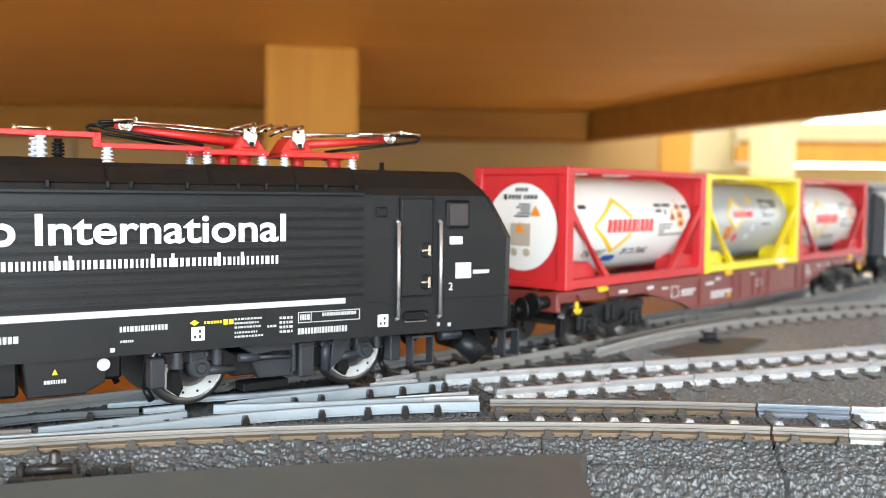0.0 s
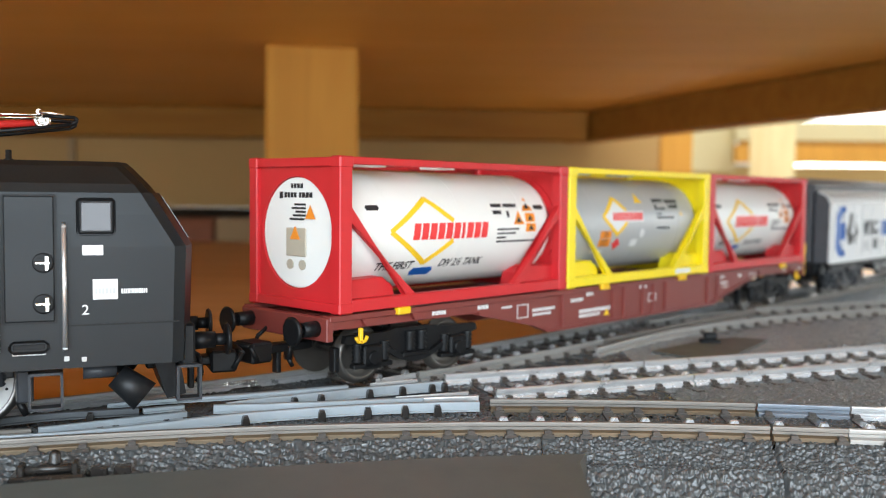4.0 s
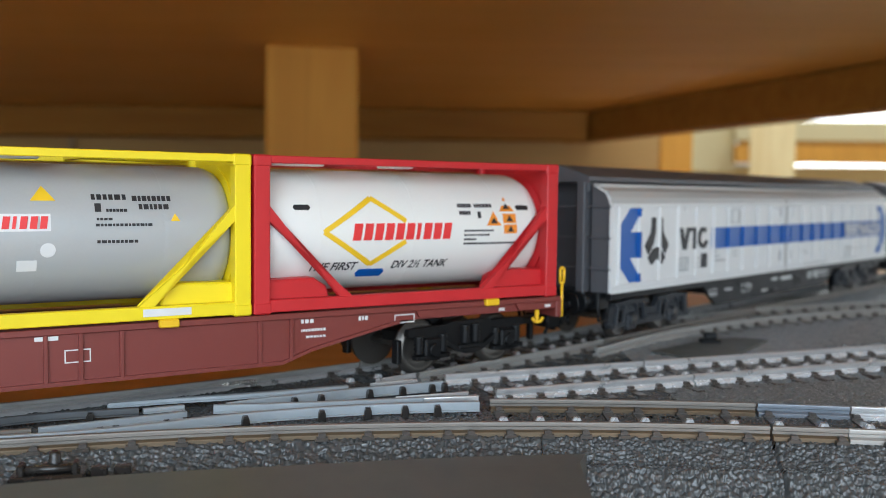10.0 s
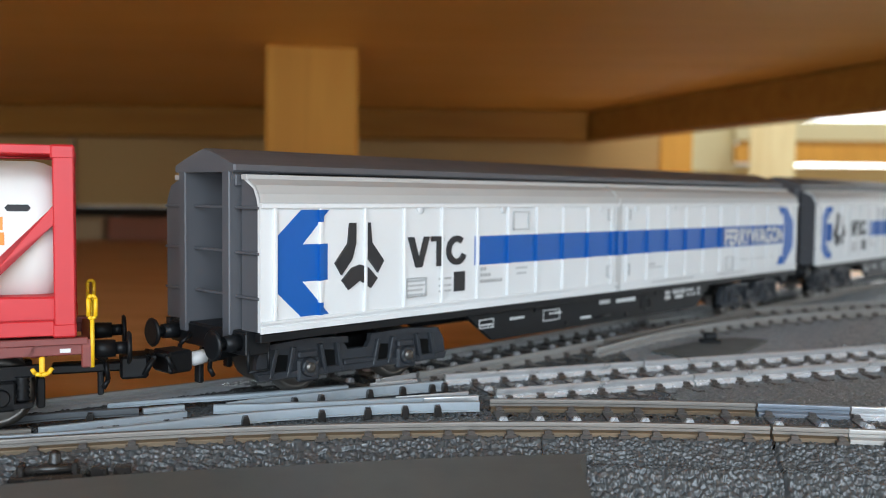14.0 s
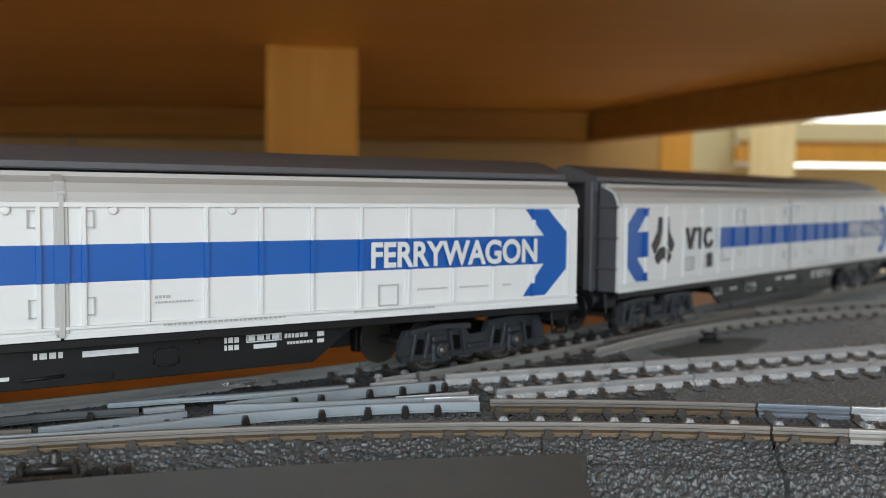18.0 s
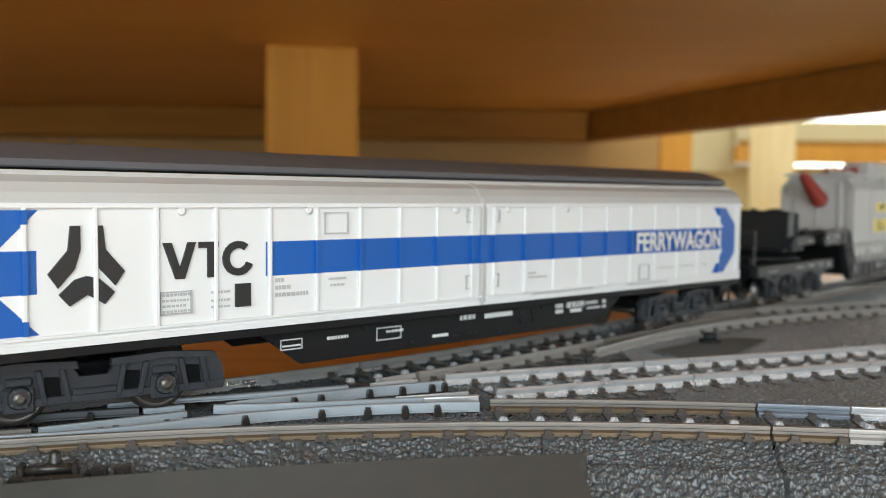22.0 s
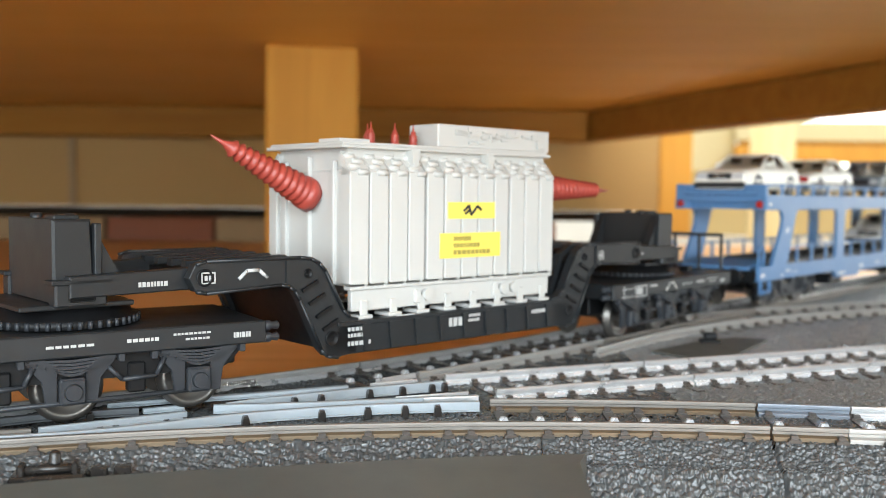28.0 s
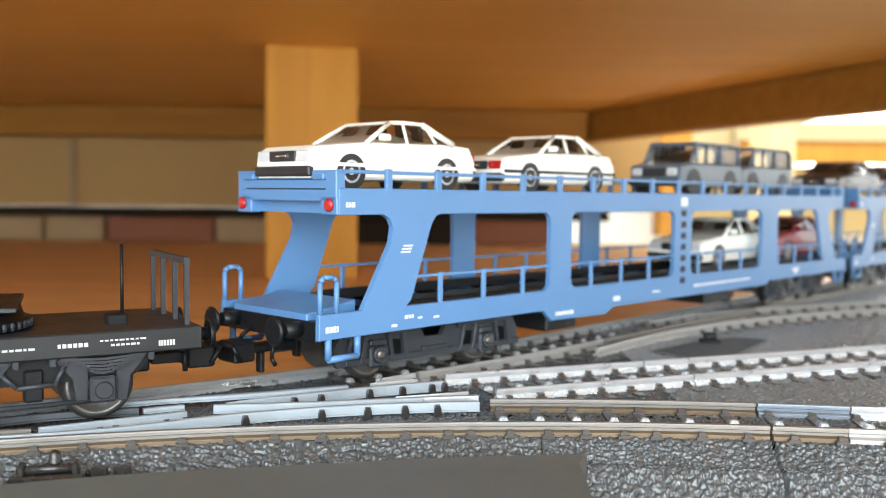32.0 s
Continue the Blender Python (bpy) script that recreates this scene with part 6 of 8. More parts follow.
        prism(bm, [(-8.6, 38.6), (-6.4, 40.2), (6.4, 40.2), (8.6, 38.6), (8.6, 41.1), (0, 43.9), (-8.6, 41.1)], *sorted((s * 107.0, s * 108.2)), "x")
        part("gable", bm, M_WROOF, t)
        for z in (18.4, 26.0, 33.7):
            bm = bm_new()
            box(bm, *sorted((s * 106.2, s * 107.0)), -6.0, 6.0, z, z + 0.45, 0.1)
            part("end_rib", bm, M_WROOF, t)
            for sy in (-1, 1):
                bm = bm_new()
                box(bm, *sorted((s * 106.9, s * 107.7)), *sorted((sy * 8.3, sy * (W - 0.3))), z, z + 0.45, 0.1)
                part("end_rib", bm, M_WROOF, t)
        bm = bm_new()
        box(bm, *sorted((s * 103, s * 108.2)), -12.4, 12.4, 8.6, 12.6, 0.25)
        part("buffer_beam", bm, M_FRAME, t)
        buffers(t, s * 108.2, s, 10.8, M_FRAME, 10.1, 5.4)
        bm = bm_new()
        tube(bm, [(s * 107.6, -12.2, 9.6), (s * 107.6, -12.2, 5.8), (s * 103.4, -12.2, 5.8), (s * 103.4, -12.2, 9.6)], 0.3, 6)
        part("shunter_step", bm, M_FRAME, t)
        if s < 0:
            bm = bm_new()
            lathe(bm, (-109.0, -1.0, 7.4), (-1, 0, -0.08), ((0, 0.9), (0.2, 1.25), (2.6, 1.3), (3.0, 1.0), (3.4, 0.9)), 14)
            part("coupling_sleeve", bm, M_WHITE, t, "white coupling sleeve")
    bm = bm_new()
    box(bm, -108, 108, -12.2, 12.2, 11.0, 12.8, 0.1)
    box(bm, -30, 30, -8, 8, 6, 11)
    part("floor_frame", bm, M_FRAME, t)
    # livery on the front side
    y = -W - 0.02
    bm = bm_new()
    box(bm, -54, 95, y - 0.05, y + 0.2, 21.8, 27.9)
    part("blue_band", bm, M_BLUE, t, "blue band")
    for pts in ([(95.2, 21.8), (95.2, 27.9), (97.9, 27.9), (92.8, 33.6), (99.0, 33.6), (104.3, 28.6), (104.3, 20.6), (98.4, 15.0), (92.4, 15.0), (97.9, 21.8)],
                [(-92.8, 33.6), (-99.0, 33.6), (-104.2, 29.0), (-104.2, 19.6), (-99.0, 15.0), (-92.8, 15.0), (-98.7, 21.1), (-93.1, 21.1), (-93.1, 27.6), (-98.7, 27.6)]):
        bm = bm_new()
        prism(bm, pts, y - 0.05, y + 0.2)
        part("blue_arrow", bm, M_BLUE, t, "blue arrow head")
    for x in (-43.3, -33.3, -23.4, -13.4, -3.4, 0.0, 3.4, 13.4, 23.4, 33.3, 43.3, 53.3, 63.9, 74.4, 84.4):
        bm = bm_new()
        box(bm, x - (0.43 if x else 1.15), x + (0.43 if x else 1.15), *((y - 0.66, y) if x else (y - 0.68, y)), 21.8, 27.9)
        part("band_piece", bm, M_BLUE, t)
    for x, z0, z1 in ((94.9, 15.0, 17.8), (94.9, 31.3, 33.6), (94.9, 21.8, 27.9), (-94.9, 15.0, 17.2), (-94.9, 31.5, 33.6), (-94.9, 21.1, 27.6)):
        bm = bm_new()
        box(bm, x - 0.43, x + 0.43, y - 0.66, y, z0, z1)
        part("band_piece", bm, M_BLUE, t)
    lettering("lettering", "FERRYWAGON", 6.7, M_WHITE, t, 55.3, y - 0.70, 22.5, 40.3, 0, 0.2, "white bold lettering")
    bm = bm_new()
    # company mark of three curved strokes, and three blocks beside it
    for sx in (-1, 1):
        prism(bm, [(-85.7 + sx * 1.0, 31.2), (-85.7 + sx * 2.5, 31.2), (-85.7 + sx * 2.9, 27.5), (-85.7 + sx * 5.9, 24.0), (-85.7 + sx * 4.4, 21.8), (-85.7 + sx * 1.9, 24.6), (-85.7 + sx * 1.0, 27.5)], y - 0.42, y)
    prism(bm, [(-90.0, 20.8), (-87.6, 23.0), (-85.7, 23.5), (-83.8, 23.0), (-81.4, 20.8), (-83.0, 19.0), (-85.7, 20.6), (-88.4, 19.0)], y - 0.42, y)
    part("company_mark", bm, M_INK, t, "black three-stroke mark")
    bm = bm_new()
    prism(bm, [(-73.4, 28.2), (-71.9, 28.2), (-70.4, 23.9), (-69.0, 28.2), (-67.6, 28.2), (-69.6, 22.2), (-71.2, 22.2)], y - 0.42, y)
    part("company_block", bm, M_INK, t, "dark block shape of a trade mark")
    bm = bm_new()
    prism(bm, [(-67.0, 28.2), (-63.4, 28.2), (-63.4, 27.2), (-64.2, 27.2), (-64.2, 22.2), (-65.4, 22.2), (-65.4, 27.2), (-67.0, 27.2)], y - 0.42, y)
    part("company_block", bm, M_INK, t, "dark block shape of a trade mark")
    bm = bm_new()
    arc = [(0.9 + k * 5.0 / 16) for k in range(17)]
    prism(bm, [(-59.6 + 3.0 * math.cos(a), 25.2 + 3.0 * math.sin(a)) for a in arc] + [(-59.6 + 1.75 * math.cos(a), 25.2 + 1.75 * math.sin(a)) for a in arc[::-1]], y - 0.42, y)
    part("company_block", bm, M_INK, t, "dark ring shape of a trade mark")
    bm = bm_new()
    box(bm, -60.2, -57.2, y - 0.4, y, 16.8, 20.8)
    part("dark_plate", bm, M_INK, t)
    bm = bm_new()
    for q0, q1, z, h, n in ((-73.5, -68.6, 19.4, 0.4, 5), (-73.5, -68.8, 18.5, 0.4, 5), (-73.5, -69.4, 17.6, 0.4, 4), (-73.5, -68.6, 16.7, 0.4, 5), (-64.8, -61.2, 19.4, 0.4, 4), (-64.8, -61.2, 18.0, 0.4, 4), (-64.8, -61.2, 16.9, 0.4, 4),
                            (-52.2, -50.4, 20.6, 0.7, 2), (-52.2, -49.0, 19.3, 0.7, 3), (-52.2, -45.2, 18.0, 0.7, 6), (-40.6, -36.6, 20.4, 0.4, 4), (-40.2, -37.0, 19.2, 0.4, 3), (14.6, 17.2, 18.6, 0.5, 3), (14.6, 21.0, 17.8, 0.3, 7),
                            (66, 73, 17.6, 0.3, 6), (76, 83, 17.6, 0.3, 6), (87, 89, 17.6, 0.3, 2), (16, 38, 13.9, 0.4, 16), (52, 70, 13.9, 0.35, 14)):
        bars(bm, q0, q1, y - 0.2, z, h, n, 0.3, int(q0 + 300))
    part("side_print", bm, M_GREYPRINT, t)
    for q0, q1, z0, z1 in ((-41.6, -36.2, 29.0, 33.0), (57.2, 61.6, 14.9, 19.0), (3.6, 5.0, 16.4, 19.4), (3.6, 5.0, 30.6, 33.4), (-5.0, -3.6, 16.4, 19.4), (-5.0, -3.6, 30.6, 33.4), (-73.8, -68.3, 16.4, 20.2)):
        bm = bm_new()
        for a0, a1, b0, b1 in ((q0, q1, z0, z0 + 0.18), (q0, q1, z1 - 0.18, z1), (q0, q0 + 0.18, z0, z1), (q1 - 0.18, q1, z0, z1)):
            box(bm, a0, a1, y - 0.42, y, b0, b1)
        part("hatch_outline", bm, M_GREYPRINT, t)
    bm = bm_new()
    for q0, q1, z, h, n in ((-39, -34, 8.6, 0.6, 5), (-49, -45, 8.2, 0.3, 1), (-24.5, -20, 8.6, 0.5, 4), (-12, -7.5, 6.4, 0.6, 1), (-4.0, 0.5, 9.4, 1.0, 3), (3.5, 12.5, 9.2, 1.0, 1), (27.5, 30.2, 9.6, 1.0, 2), (27.5, 30.2, 8.3, 0.9, 2), (32.0, 38, 9.7, 0.9, 3), (33, 37.4, 8.2, 0.8, 1), (39.0, 43.6, 9.7, 0.8, 4), (39.5, 44.6, 8.5, 0.5, 5), (45.6, 47, 9.6, 0.9, 1), (45.6, 47, 8.4, 0.7, 1)):
        bars(bm, q0, q1, -13.0, z, h, n, 0.3, int(q0 + 400))
    for q0, q1, z0, z1 in ((-49.4, -44.6, 7.6, 9.6), (-27, -20.6, 7.2, 9.8), (31.6, 38.4, 9.4, 10.8)):
        for a0, a1, b0, b1 in ((q0, q1, z0, z0 + 0.2), (q0, q1, z1 - 0.2, z1), (q0, q0 + 0.2, z0, z1), (q1 - 0.2, q1, z0, z1)):
            box(bm, a0, a1, -13.06, -12.95, b0, b1)
    part("frame_print", bm, M_WHITE, t)
    bm = bm_new()
    tube(bm, [(15.2, -13.05, 7.0), (15.2, -13.05, 9.2), (16.0, -13.05, 9.7), (18.6, -13.05, 9.7), (19.4, -13.05, 9.2), (19.4, -13.05, 7.0), (18.6, -13.05, 6.6), (16.0, -13.05, 6.6), (15.2, -13.05, 7.0)], 0.2, 6)
    part("truss_hatch", bm, M_FRAME, t)
    for x, z in ((22.6, 10.4), (-18.0, 6.0), (8.0, 5.8), (-30.0, 10.2)):
        part("bolt_head", lathe(bm_new(), (x, -13.0, z), (0, -1, 0), ((0, 0.5), (0.25, 0.5), (0.3, 0.3)), 10), M_FRAME, t)
    bm = bm_new()
    rod(bm, (-6.0, -13.1, 6.2), (0.6, -13.1, 6.5), 0.3, None, 6)
    part("brake_lever", bm, M_FRAME, t)
    out = []
    for x in (-81.3, 81.3):
        bg, ws = freight_bogie(t, x, 11.1, 4.9, 10.6, 1)
        out.append((bg, x, ws, 4.9))
    return t, out


# ---------- low-loader wagon and its transformer ----------
def low_loader():
    """Origin between the two carriages' pivots; the well lies at x 8 to 74."""
    t = thing("low_loader_wagon", "dark grey low loader wagon on two many-wheeled carriages", "wagon")
    C = 41.0
    NECK = [(69.5, 6.2), (74.0, 5.7), (76.4, 6.2), (77.8, 7.6), (82.4, 17.2), (83.4, 18.8), (84.6, 19.7), (86.4, 20.1), (101.0, 19.5), (102.8, 19.9), (104.0, 22.2), (102.8, 24.4), (101.0, 24.9), (82.4, 24.9), (80.0, 24.6), (78.2, 23.7), (76.8, 22.2), (72.8, 14.6), (71.2, 13.2), (69.0, 12.8)]

    def mir(pts, s):
        return pts if s > 0 else [(2 * C - p[0], p[1]) for p in pts]
    for sy in (-1, 1):
        y0, y1 = sorted((sy * 13.4, sy * 15.5))
        bm = bm_new()
        prism(bm, [(6.5, 6.0), (75.5, 6.0), (77.0, 8.0), (73.0, 12.2), (9.0, 12.2), (5.0, 8.0)], y0, y1, "y", 0.2)
        part("well_beam", bm, M_LOWL, t)
        bm = bm_new()
        box(bm, 8, 74, *sorted((sy * 12.6, sy * 15.9)), 11.5, 12.3, 0.1)
        part("well_flange", bm, M_LOWL, t)
        for k in range(9):
            x = 14.5 + k * 6.6
            bm = bm_new()
            prism(bm, [(x - 0.3, 6.4), (x + 0.3, 6.4), (x + 0.9, 11.6), (x - 0.9, 11.6)], *sorted((sy * 15.4, sy * 16.0)))
            part("well_rib", bm, M_LOWL, t)
        for s in (-1, 1):
            bm = bm_new()
            prism(bm, mir(NECK, s), y0, y1, "y", 0.12)
            part("gooseneck", bm, M_LOWL, t)
            for lip in (NECK[1:10], NECK[11:19]):
                bm = bm_new()
                for (xa, za), (xb, zb) in zip(lip, lip[1:]):
                    rod(bm, *((q, sy * 15.7, z) for q, z in mir([(xa, za), (xb, zb)], s)), 0.34, None, 6)
                part("neck_flange", bm, M_LOWL, t)
            bm = bm_new()
            box(bm, *sorted(mir([(84.6, 0), (85.4, 0)], s)[k][0] for k in (0, 1)), *sorted((sy * 15.3, sy * 15.9)), 20.4, 24.4)
            part("neck_rib", bm, M_LOWL, t)
            bm = bm_new()
            prism(bm, mir([(94.5, 20.2), (122.5, 19.8), (122.5, 23.2), (94.5, 24.0)], s), *sorted((sy * 10.6, sy * 13.0)), "y", 0.2)
            part("neck_arm", bm, M_LOWL, t)
            for x, z, r in ((101.2, 22.2, 1.5), (80.6, 21.9, 0.9), (75.2, 9.4, 1.5)):
                x = x if s > 0 else 2 * C - x
                bm = bm_new()
                lathe(bm, (x, sy * 15.3, z), (0, sy, 0), ((0, r), (0.42, r), (0.45, r * 0.8), (0.22, r * 0.72), (0.2, r * 0.2)), 20)
                part("pin", bm, M_BLACK, t)
            for k in range(4):
                x, z = 74.2 + k * 1.55, 12.6 + k * 2.5
                bm = bm_new()
                prism(bm, mir([(x - 0.4, z), (x + 3.0, z - 1.6), (x + 3.3, z - 1.1), (x - 0.1, z + 0.6)], s), *sorted((sy * 15.4, sy * 16.1)))
                part("neck_rib", bm, M_BLACK, t)
    for s in (-1, 1):
        X = (lambda v: v - 1.5) if s > 0 else (lambda v: 2 * C - v + 2.0)
        for y in (-11, -5.5, 0, 5.5, 11):
            bm = bm_new()
            prism(bm, mir([(72, 10.0), (76.8, 21.6), (80.2, 23.6), (100, 23.2), (100, 24.4), (79.8, 24.8), (75.8, 22.6), (71, 11.5)], s), y - 0.9, y + 0.9)
            part("neck_web", bm, M_LOWL, t)
        bm = bm_new()
        prism(bm, mir([(71.5, 7.0), (76.4, 7.4), (82.6, 19.6), (86.0, 20.6), (99.0, 20.2), (99.0, 22.6), (81.0, 22.8), (77.8, 20.6)], s), -13.2, 13.2)
        part("neck_box", bm, M_BLACK, t)
        # tower over the pivot
        bm = bm_new()
        prism(bm, [(X(119.6), 19.0), (X(126.2), 19.0), (X(126.2), 32.0), (X(120.2), 32.0)], -10.6, 10.6, "y", 0.4)
        part("tower", bm, M_LOWL, t)
        for sy in (-1, 1):
            bm = bm_new()
            prism(bm, [(X(115.2), 22.6), (X(119.4), 22.6), (X(119.8), 31.0)], *sorted((sy * 8.0, sy * 10.2)))
            part("tower_gusset", bm, M_LOWL, t)
            bm = bm_new()
            box(bm, *sorted((X(118.4), X(126.6))), *sorted((sy * 9.5, sy * 12.6)), 18.4, 22.2, 0.35)
            part("tower_foot", bm, M_LOWL, t)
            bm = bm_new()
            box(bm, *sorted((X(117.8), X(127.2))), *sorted((sy * 9.6, sy * 13.0)), 22.0, 22.7, 0.1)
            part("tower_ledge", bm, M_LOWL, t)
            # near-black plate on the foot, painted shade of an opening
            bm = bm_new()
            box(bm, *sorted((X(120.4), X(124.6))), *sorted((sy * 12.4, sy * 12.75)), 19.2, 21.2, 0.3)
            part("foot_opening_shade", bm, M_OPENING_SHADE, t)
            bm = bm_new()
            box(bm, *sorted((X(118.8), X(119.9))), *sorted((sy * 9.8, sy * 11.3)), 22.6, 31.4, 0.15)
            part("tower_edge", bm, M_LOWL, t)
        bm = bm_new()
        for x, y in ((121, -4), (124, 3)):
            rod(bm, (X(x), y, 31.4), (X(x), y, 32.8), 1.2, 0.9, 10)
        box(bm, X(122.5) - 2, X(122.5) + 2, -6.5, -2, 31.4, 32.6, 0.2)
        part("tower_cap", bm, M_LOWL, t)
        bm = bm_new()
        box(bm, *sorted((X(113.4), X(131.4))), -11.0, 11.0, 18.0, 18.8, 0.15)
        part("tower_base", bm, M_LOWL, t)
        bm = bm_new()
        lathe(bm, (X(121.0), 0, 14.6), (0, 0, 1), ((0, 11.6), (0.3, 12.0), (1.5, 12.0), (1.6, 11.0), (3.5, 10.4)), 48)
        turntable = part("turntable", bm, M_BLACK, t)
        for k in range(48):
            a = k * math.tau / 48
            bm = bm_new()
            rod(bm, (X(121.0) + 12.0 * math.cos(a), 12.0 * math.sin(a), 14.8), (X(121.0) + 12.0 * math.cos(a), 12.0 * math.sin(a), 16.0), 0.42, None, 5)
            o = new("tooth", mesh_of(bm, "tooth", M_BOGIE))
            o.parent = turntable
    # front side marks
    bm = bm_new()
    for q0, q1, z, h, n in ((10.4, 14.4, 10.4, 0.7, 3), (10.4, 14.8, 9.2, 0.7, 4), (10.4, 15.8, 7.6, 0.8, 4), (41.5, 45.5, 10.6, 0.6, 4), (41.5, 45.2, 9.6, 0.6, 3), (60.6, 67.0, 9.8, 0.8, 8), (36.4, 40.2, 9.0, 1.8, 2), (22, 27, 12.35, 0.25, 1), (49, 54, 12.35, 0.25, 1)):
        bars(bm, q0, q1, -15.6, z, h, n, 0.3, int(q0 * 3), 0.12)
    for q in (86.5, -18.5):
        for a0, a1, b0, b1 in ((-1.3, 1.3, 21.1, 21.35), (-1.3, 1.3, 22.85, 23.1), (-1.3, -1.1, 21.1, 23.1), (1.1, 1.3, 21.1, 23.1), (-0.7, -0.2, 21.7, 22.5), (0.1, 0.7, 21.7, 22.5)):
            box(bm, q + a0, q + a1, -15.62, -15.4, b0, b1)
    for a, b in (((-12.8, 21.6), (-11.2, 23.0)), ((-11.2, 23.0), (-8.8, 23.0)), ((-8.8, 23.0), (-7.2, 21.6))):
        rod(bm, (a[0], -15.6, a[1]), (b[0], -15.6, b[1]), 0.35, None, 6)
    bars(bm, 103.6, 107.6, -13.05, 21.4, 0.7, 4, 0.3, 11)
    box(bm, 117.4, 118.8, -10.75, -10.55, 25, 25.5)
    bars(bm, -29.6, -24.6, -13.05, 21.0, 0.8, 5, 0.3, 12)
    part("side_print", bm, M_GREYPRINT, t)
    out = []
    for s in (-1, 1):
        X0 = 120.3 if s > 0 else 2 * C - 120.0
        end = 1 if s > 0 else -1
        bm = bm_new()
        box(bm, *sorted((end * -31.5, end * 35.5)), -13.6, 13.6, 10.7, 14.5, 0.25)
        bg = part("carriage", bm, M_LOWL, t, "black carriage under the low loader", (X0, 0, 0))

        def add(name, bm, mat=M_BOGIE):
            o = new(name, mesh_of(bm, name, mat))
            o.parent = bg
            return o

        add("centre_beam", box(bm_new(), -29, 29, -5, 5, 6.0, 12.2, 0.3), M_BLACK)
        for sy in (-1, 1):
            def ys(a, b):
                return sorted((sy * a, sy * b))
            add("side_frame", prism(bm_new(), [(-30, 12.2), (30, 12.2), (26, 7.6), (24.4, 6.6), (-24.4, 6.6), (-26, 7.6)], *ys(10.2, 11.2)), M_BLACK)
            for q in (-20, 0, 20):
                # sloping horn plates on both sides of the axle box
                for w in (-1, 1):
                    add("horn_plate", prism(bm_new(), [(q + w * 4.6, 12.1), (q + w * 2.0, 12.1), (q + w * 2.2, 3.2), (q + w * 3.8, 3.0), (q + w * 4.4, 7.0), (q + w * 8.6, 12.1)], *ys(10.8, 11.9), "y", 0.1))
                    add("spring_hanger", box(bm_new(), q + w * 7.4 - 0.5, q + w * 7.4 + 0.5, *ys(11.6, 13.2), 9.4, 12.1, 0.15))
                for k in range(5):
                    L, zz = 7.6 - k * 1.25, 10.3 - k * 0.55
                    top = [(q + u * L, zz + 0.9 * abs(u) ** 2) for u in (-1, -0.5, 0, 0.5, 1)]
                    add("spring_leaf", prism(bm_new(), top + [(a, b - 0.42) for a, b in top[::-1]], *ys(11.6, 12.9)))
                bm = bm_new()
                box(bm, q - 2.0, q + 2.0, *ys(11.4, 13.2), 3.2, 7.4, 0.4)
                rod(bm, (q, sy * 13.0, 5.2), (q, sy * 13.8, 5.2), 1.5, 1.2, 14)
                add("axle_box", bm)
            add("tie_bar", rod(bm_new(), (-22, sy * 11.6, 3.4), (22, sy * 11.6, 3.4), 0.45, None, 6))
            for q in (-10, 10):
                add("brake_rigging", tube(bm_new(), [(q - 4.5, sy * 12.0, 8.6), (q - 2.4, sy * 12.2, 6.4), (q + 3.0, sy * 12.2, 6.6), (q + 4.4, sy * 12.0, 9.4)], 0.42, 6))
                add("brake_block", box(bm_new(), q - 1.4, q + 1.4, *ys(9.6, 11.9), 4.0, 9.0, 0.3), M_BLACK)
        bm = bm_new()
        if s > 0:
            z0 = -13.65
            for q0, q1, z, h, n in ((-27.6, -22.0, 12.3, 0.4, 1), (-27.6, -22.0, 14.2, 0.4, 1), (-13.2, -9.6, 14.2, 0.8, 3), (4.6, 10.0, 13.6, 0.5, 1), (13.2, 17.6, 13.6, 0.9, 1), (19.4, 26.4, 14.2, 0.4, 6), (21.0, 25.4, 13.4, 0.5, 3), (28.4, 31.0, 12.9, 1.3, 2)):
                bars(bm, q0, q1, z0, z, h * 0.7, max(n, 4), 0.3, int(q0 + 60))
            box(bm, -26.6, -26.2, z0 - 0.05, z0, 11.9, 15.2)
            for a0, a1, b0, b1 in ((-21, -15, 12.0, 12.3), (-21, -15, 14.7, 15.0), (-21, -20.7, 12, 15), (-15.3, -15, 12, 15), (-20.2, -17.2, 12.7, 14.4)):
                box(bm, a0, a1, z0 - 0.05, z0, b0, b1)
            for a, b in (((-4.6, 12.6), (-2.6, 14.6)), ((-2.6, 14.6), (-0.6, 14.6)), ((-0.6, 14.6), (1.4, 12.6))):
                rod(bm, (a[0], z0, a[1]), (b[0], z0, b[1]), 0.3, None, 6)
        else:
            for q0, q1, z, h, n in ((-28, -20, 13.4, 0.6, 1), (-4.0, 3.0, 13.6, 0.6, 1), (8.0, 13.0, 13.7, 0.8, 1), (15.4, 21.6, 14.3, 0.5, 6), (17.4, 21.4, 13.4, 0.5, 3), (25.6, 28.6, 13.2, 1.3, 2)):
                bars(bm, q0, q1, -13.65, z, h * 0.7, max(n, 4), 0.3, int(q0 + 60))
        bmesh.ops.translate(bm, vec=(0, 0, -1.25), verts=bm.verts)
        o = new("carriage_print", mesh_of(bm, "carriage_print", M_GREYPRINT))
        o.parent = bg
        ws = [wheelset(bg, q, 5.2) for q in (-20, 0, 20)]
        # end platform rail
        for y in (-11.2, -4, 4, 11.2):
            add("railing_post", box(bm_new(), end * 33.6 - 0.4, end * 33.6 + 0.4, y - 0.35, y + 0.35, 14.3, 25.0))
        add("top_rail", box(bm_new(), end * 33.6 - 0.55, end * 33.6 + 0.55, -11.6, 11.6, 24.7, 25.7, 0.1))
        bm = bm_new()
        box(bm, *sorted((end * 22, end * 25)), -6.5, -3.5, 14.3, 16.2, 0.2)
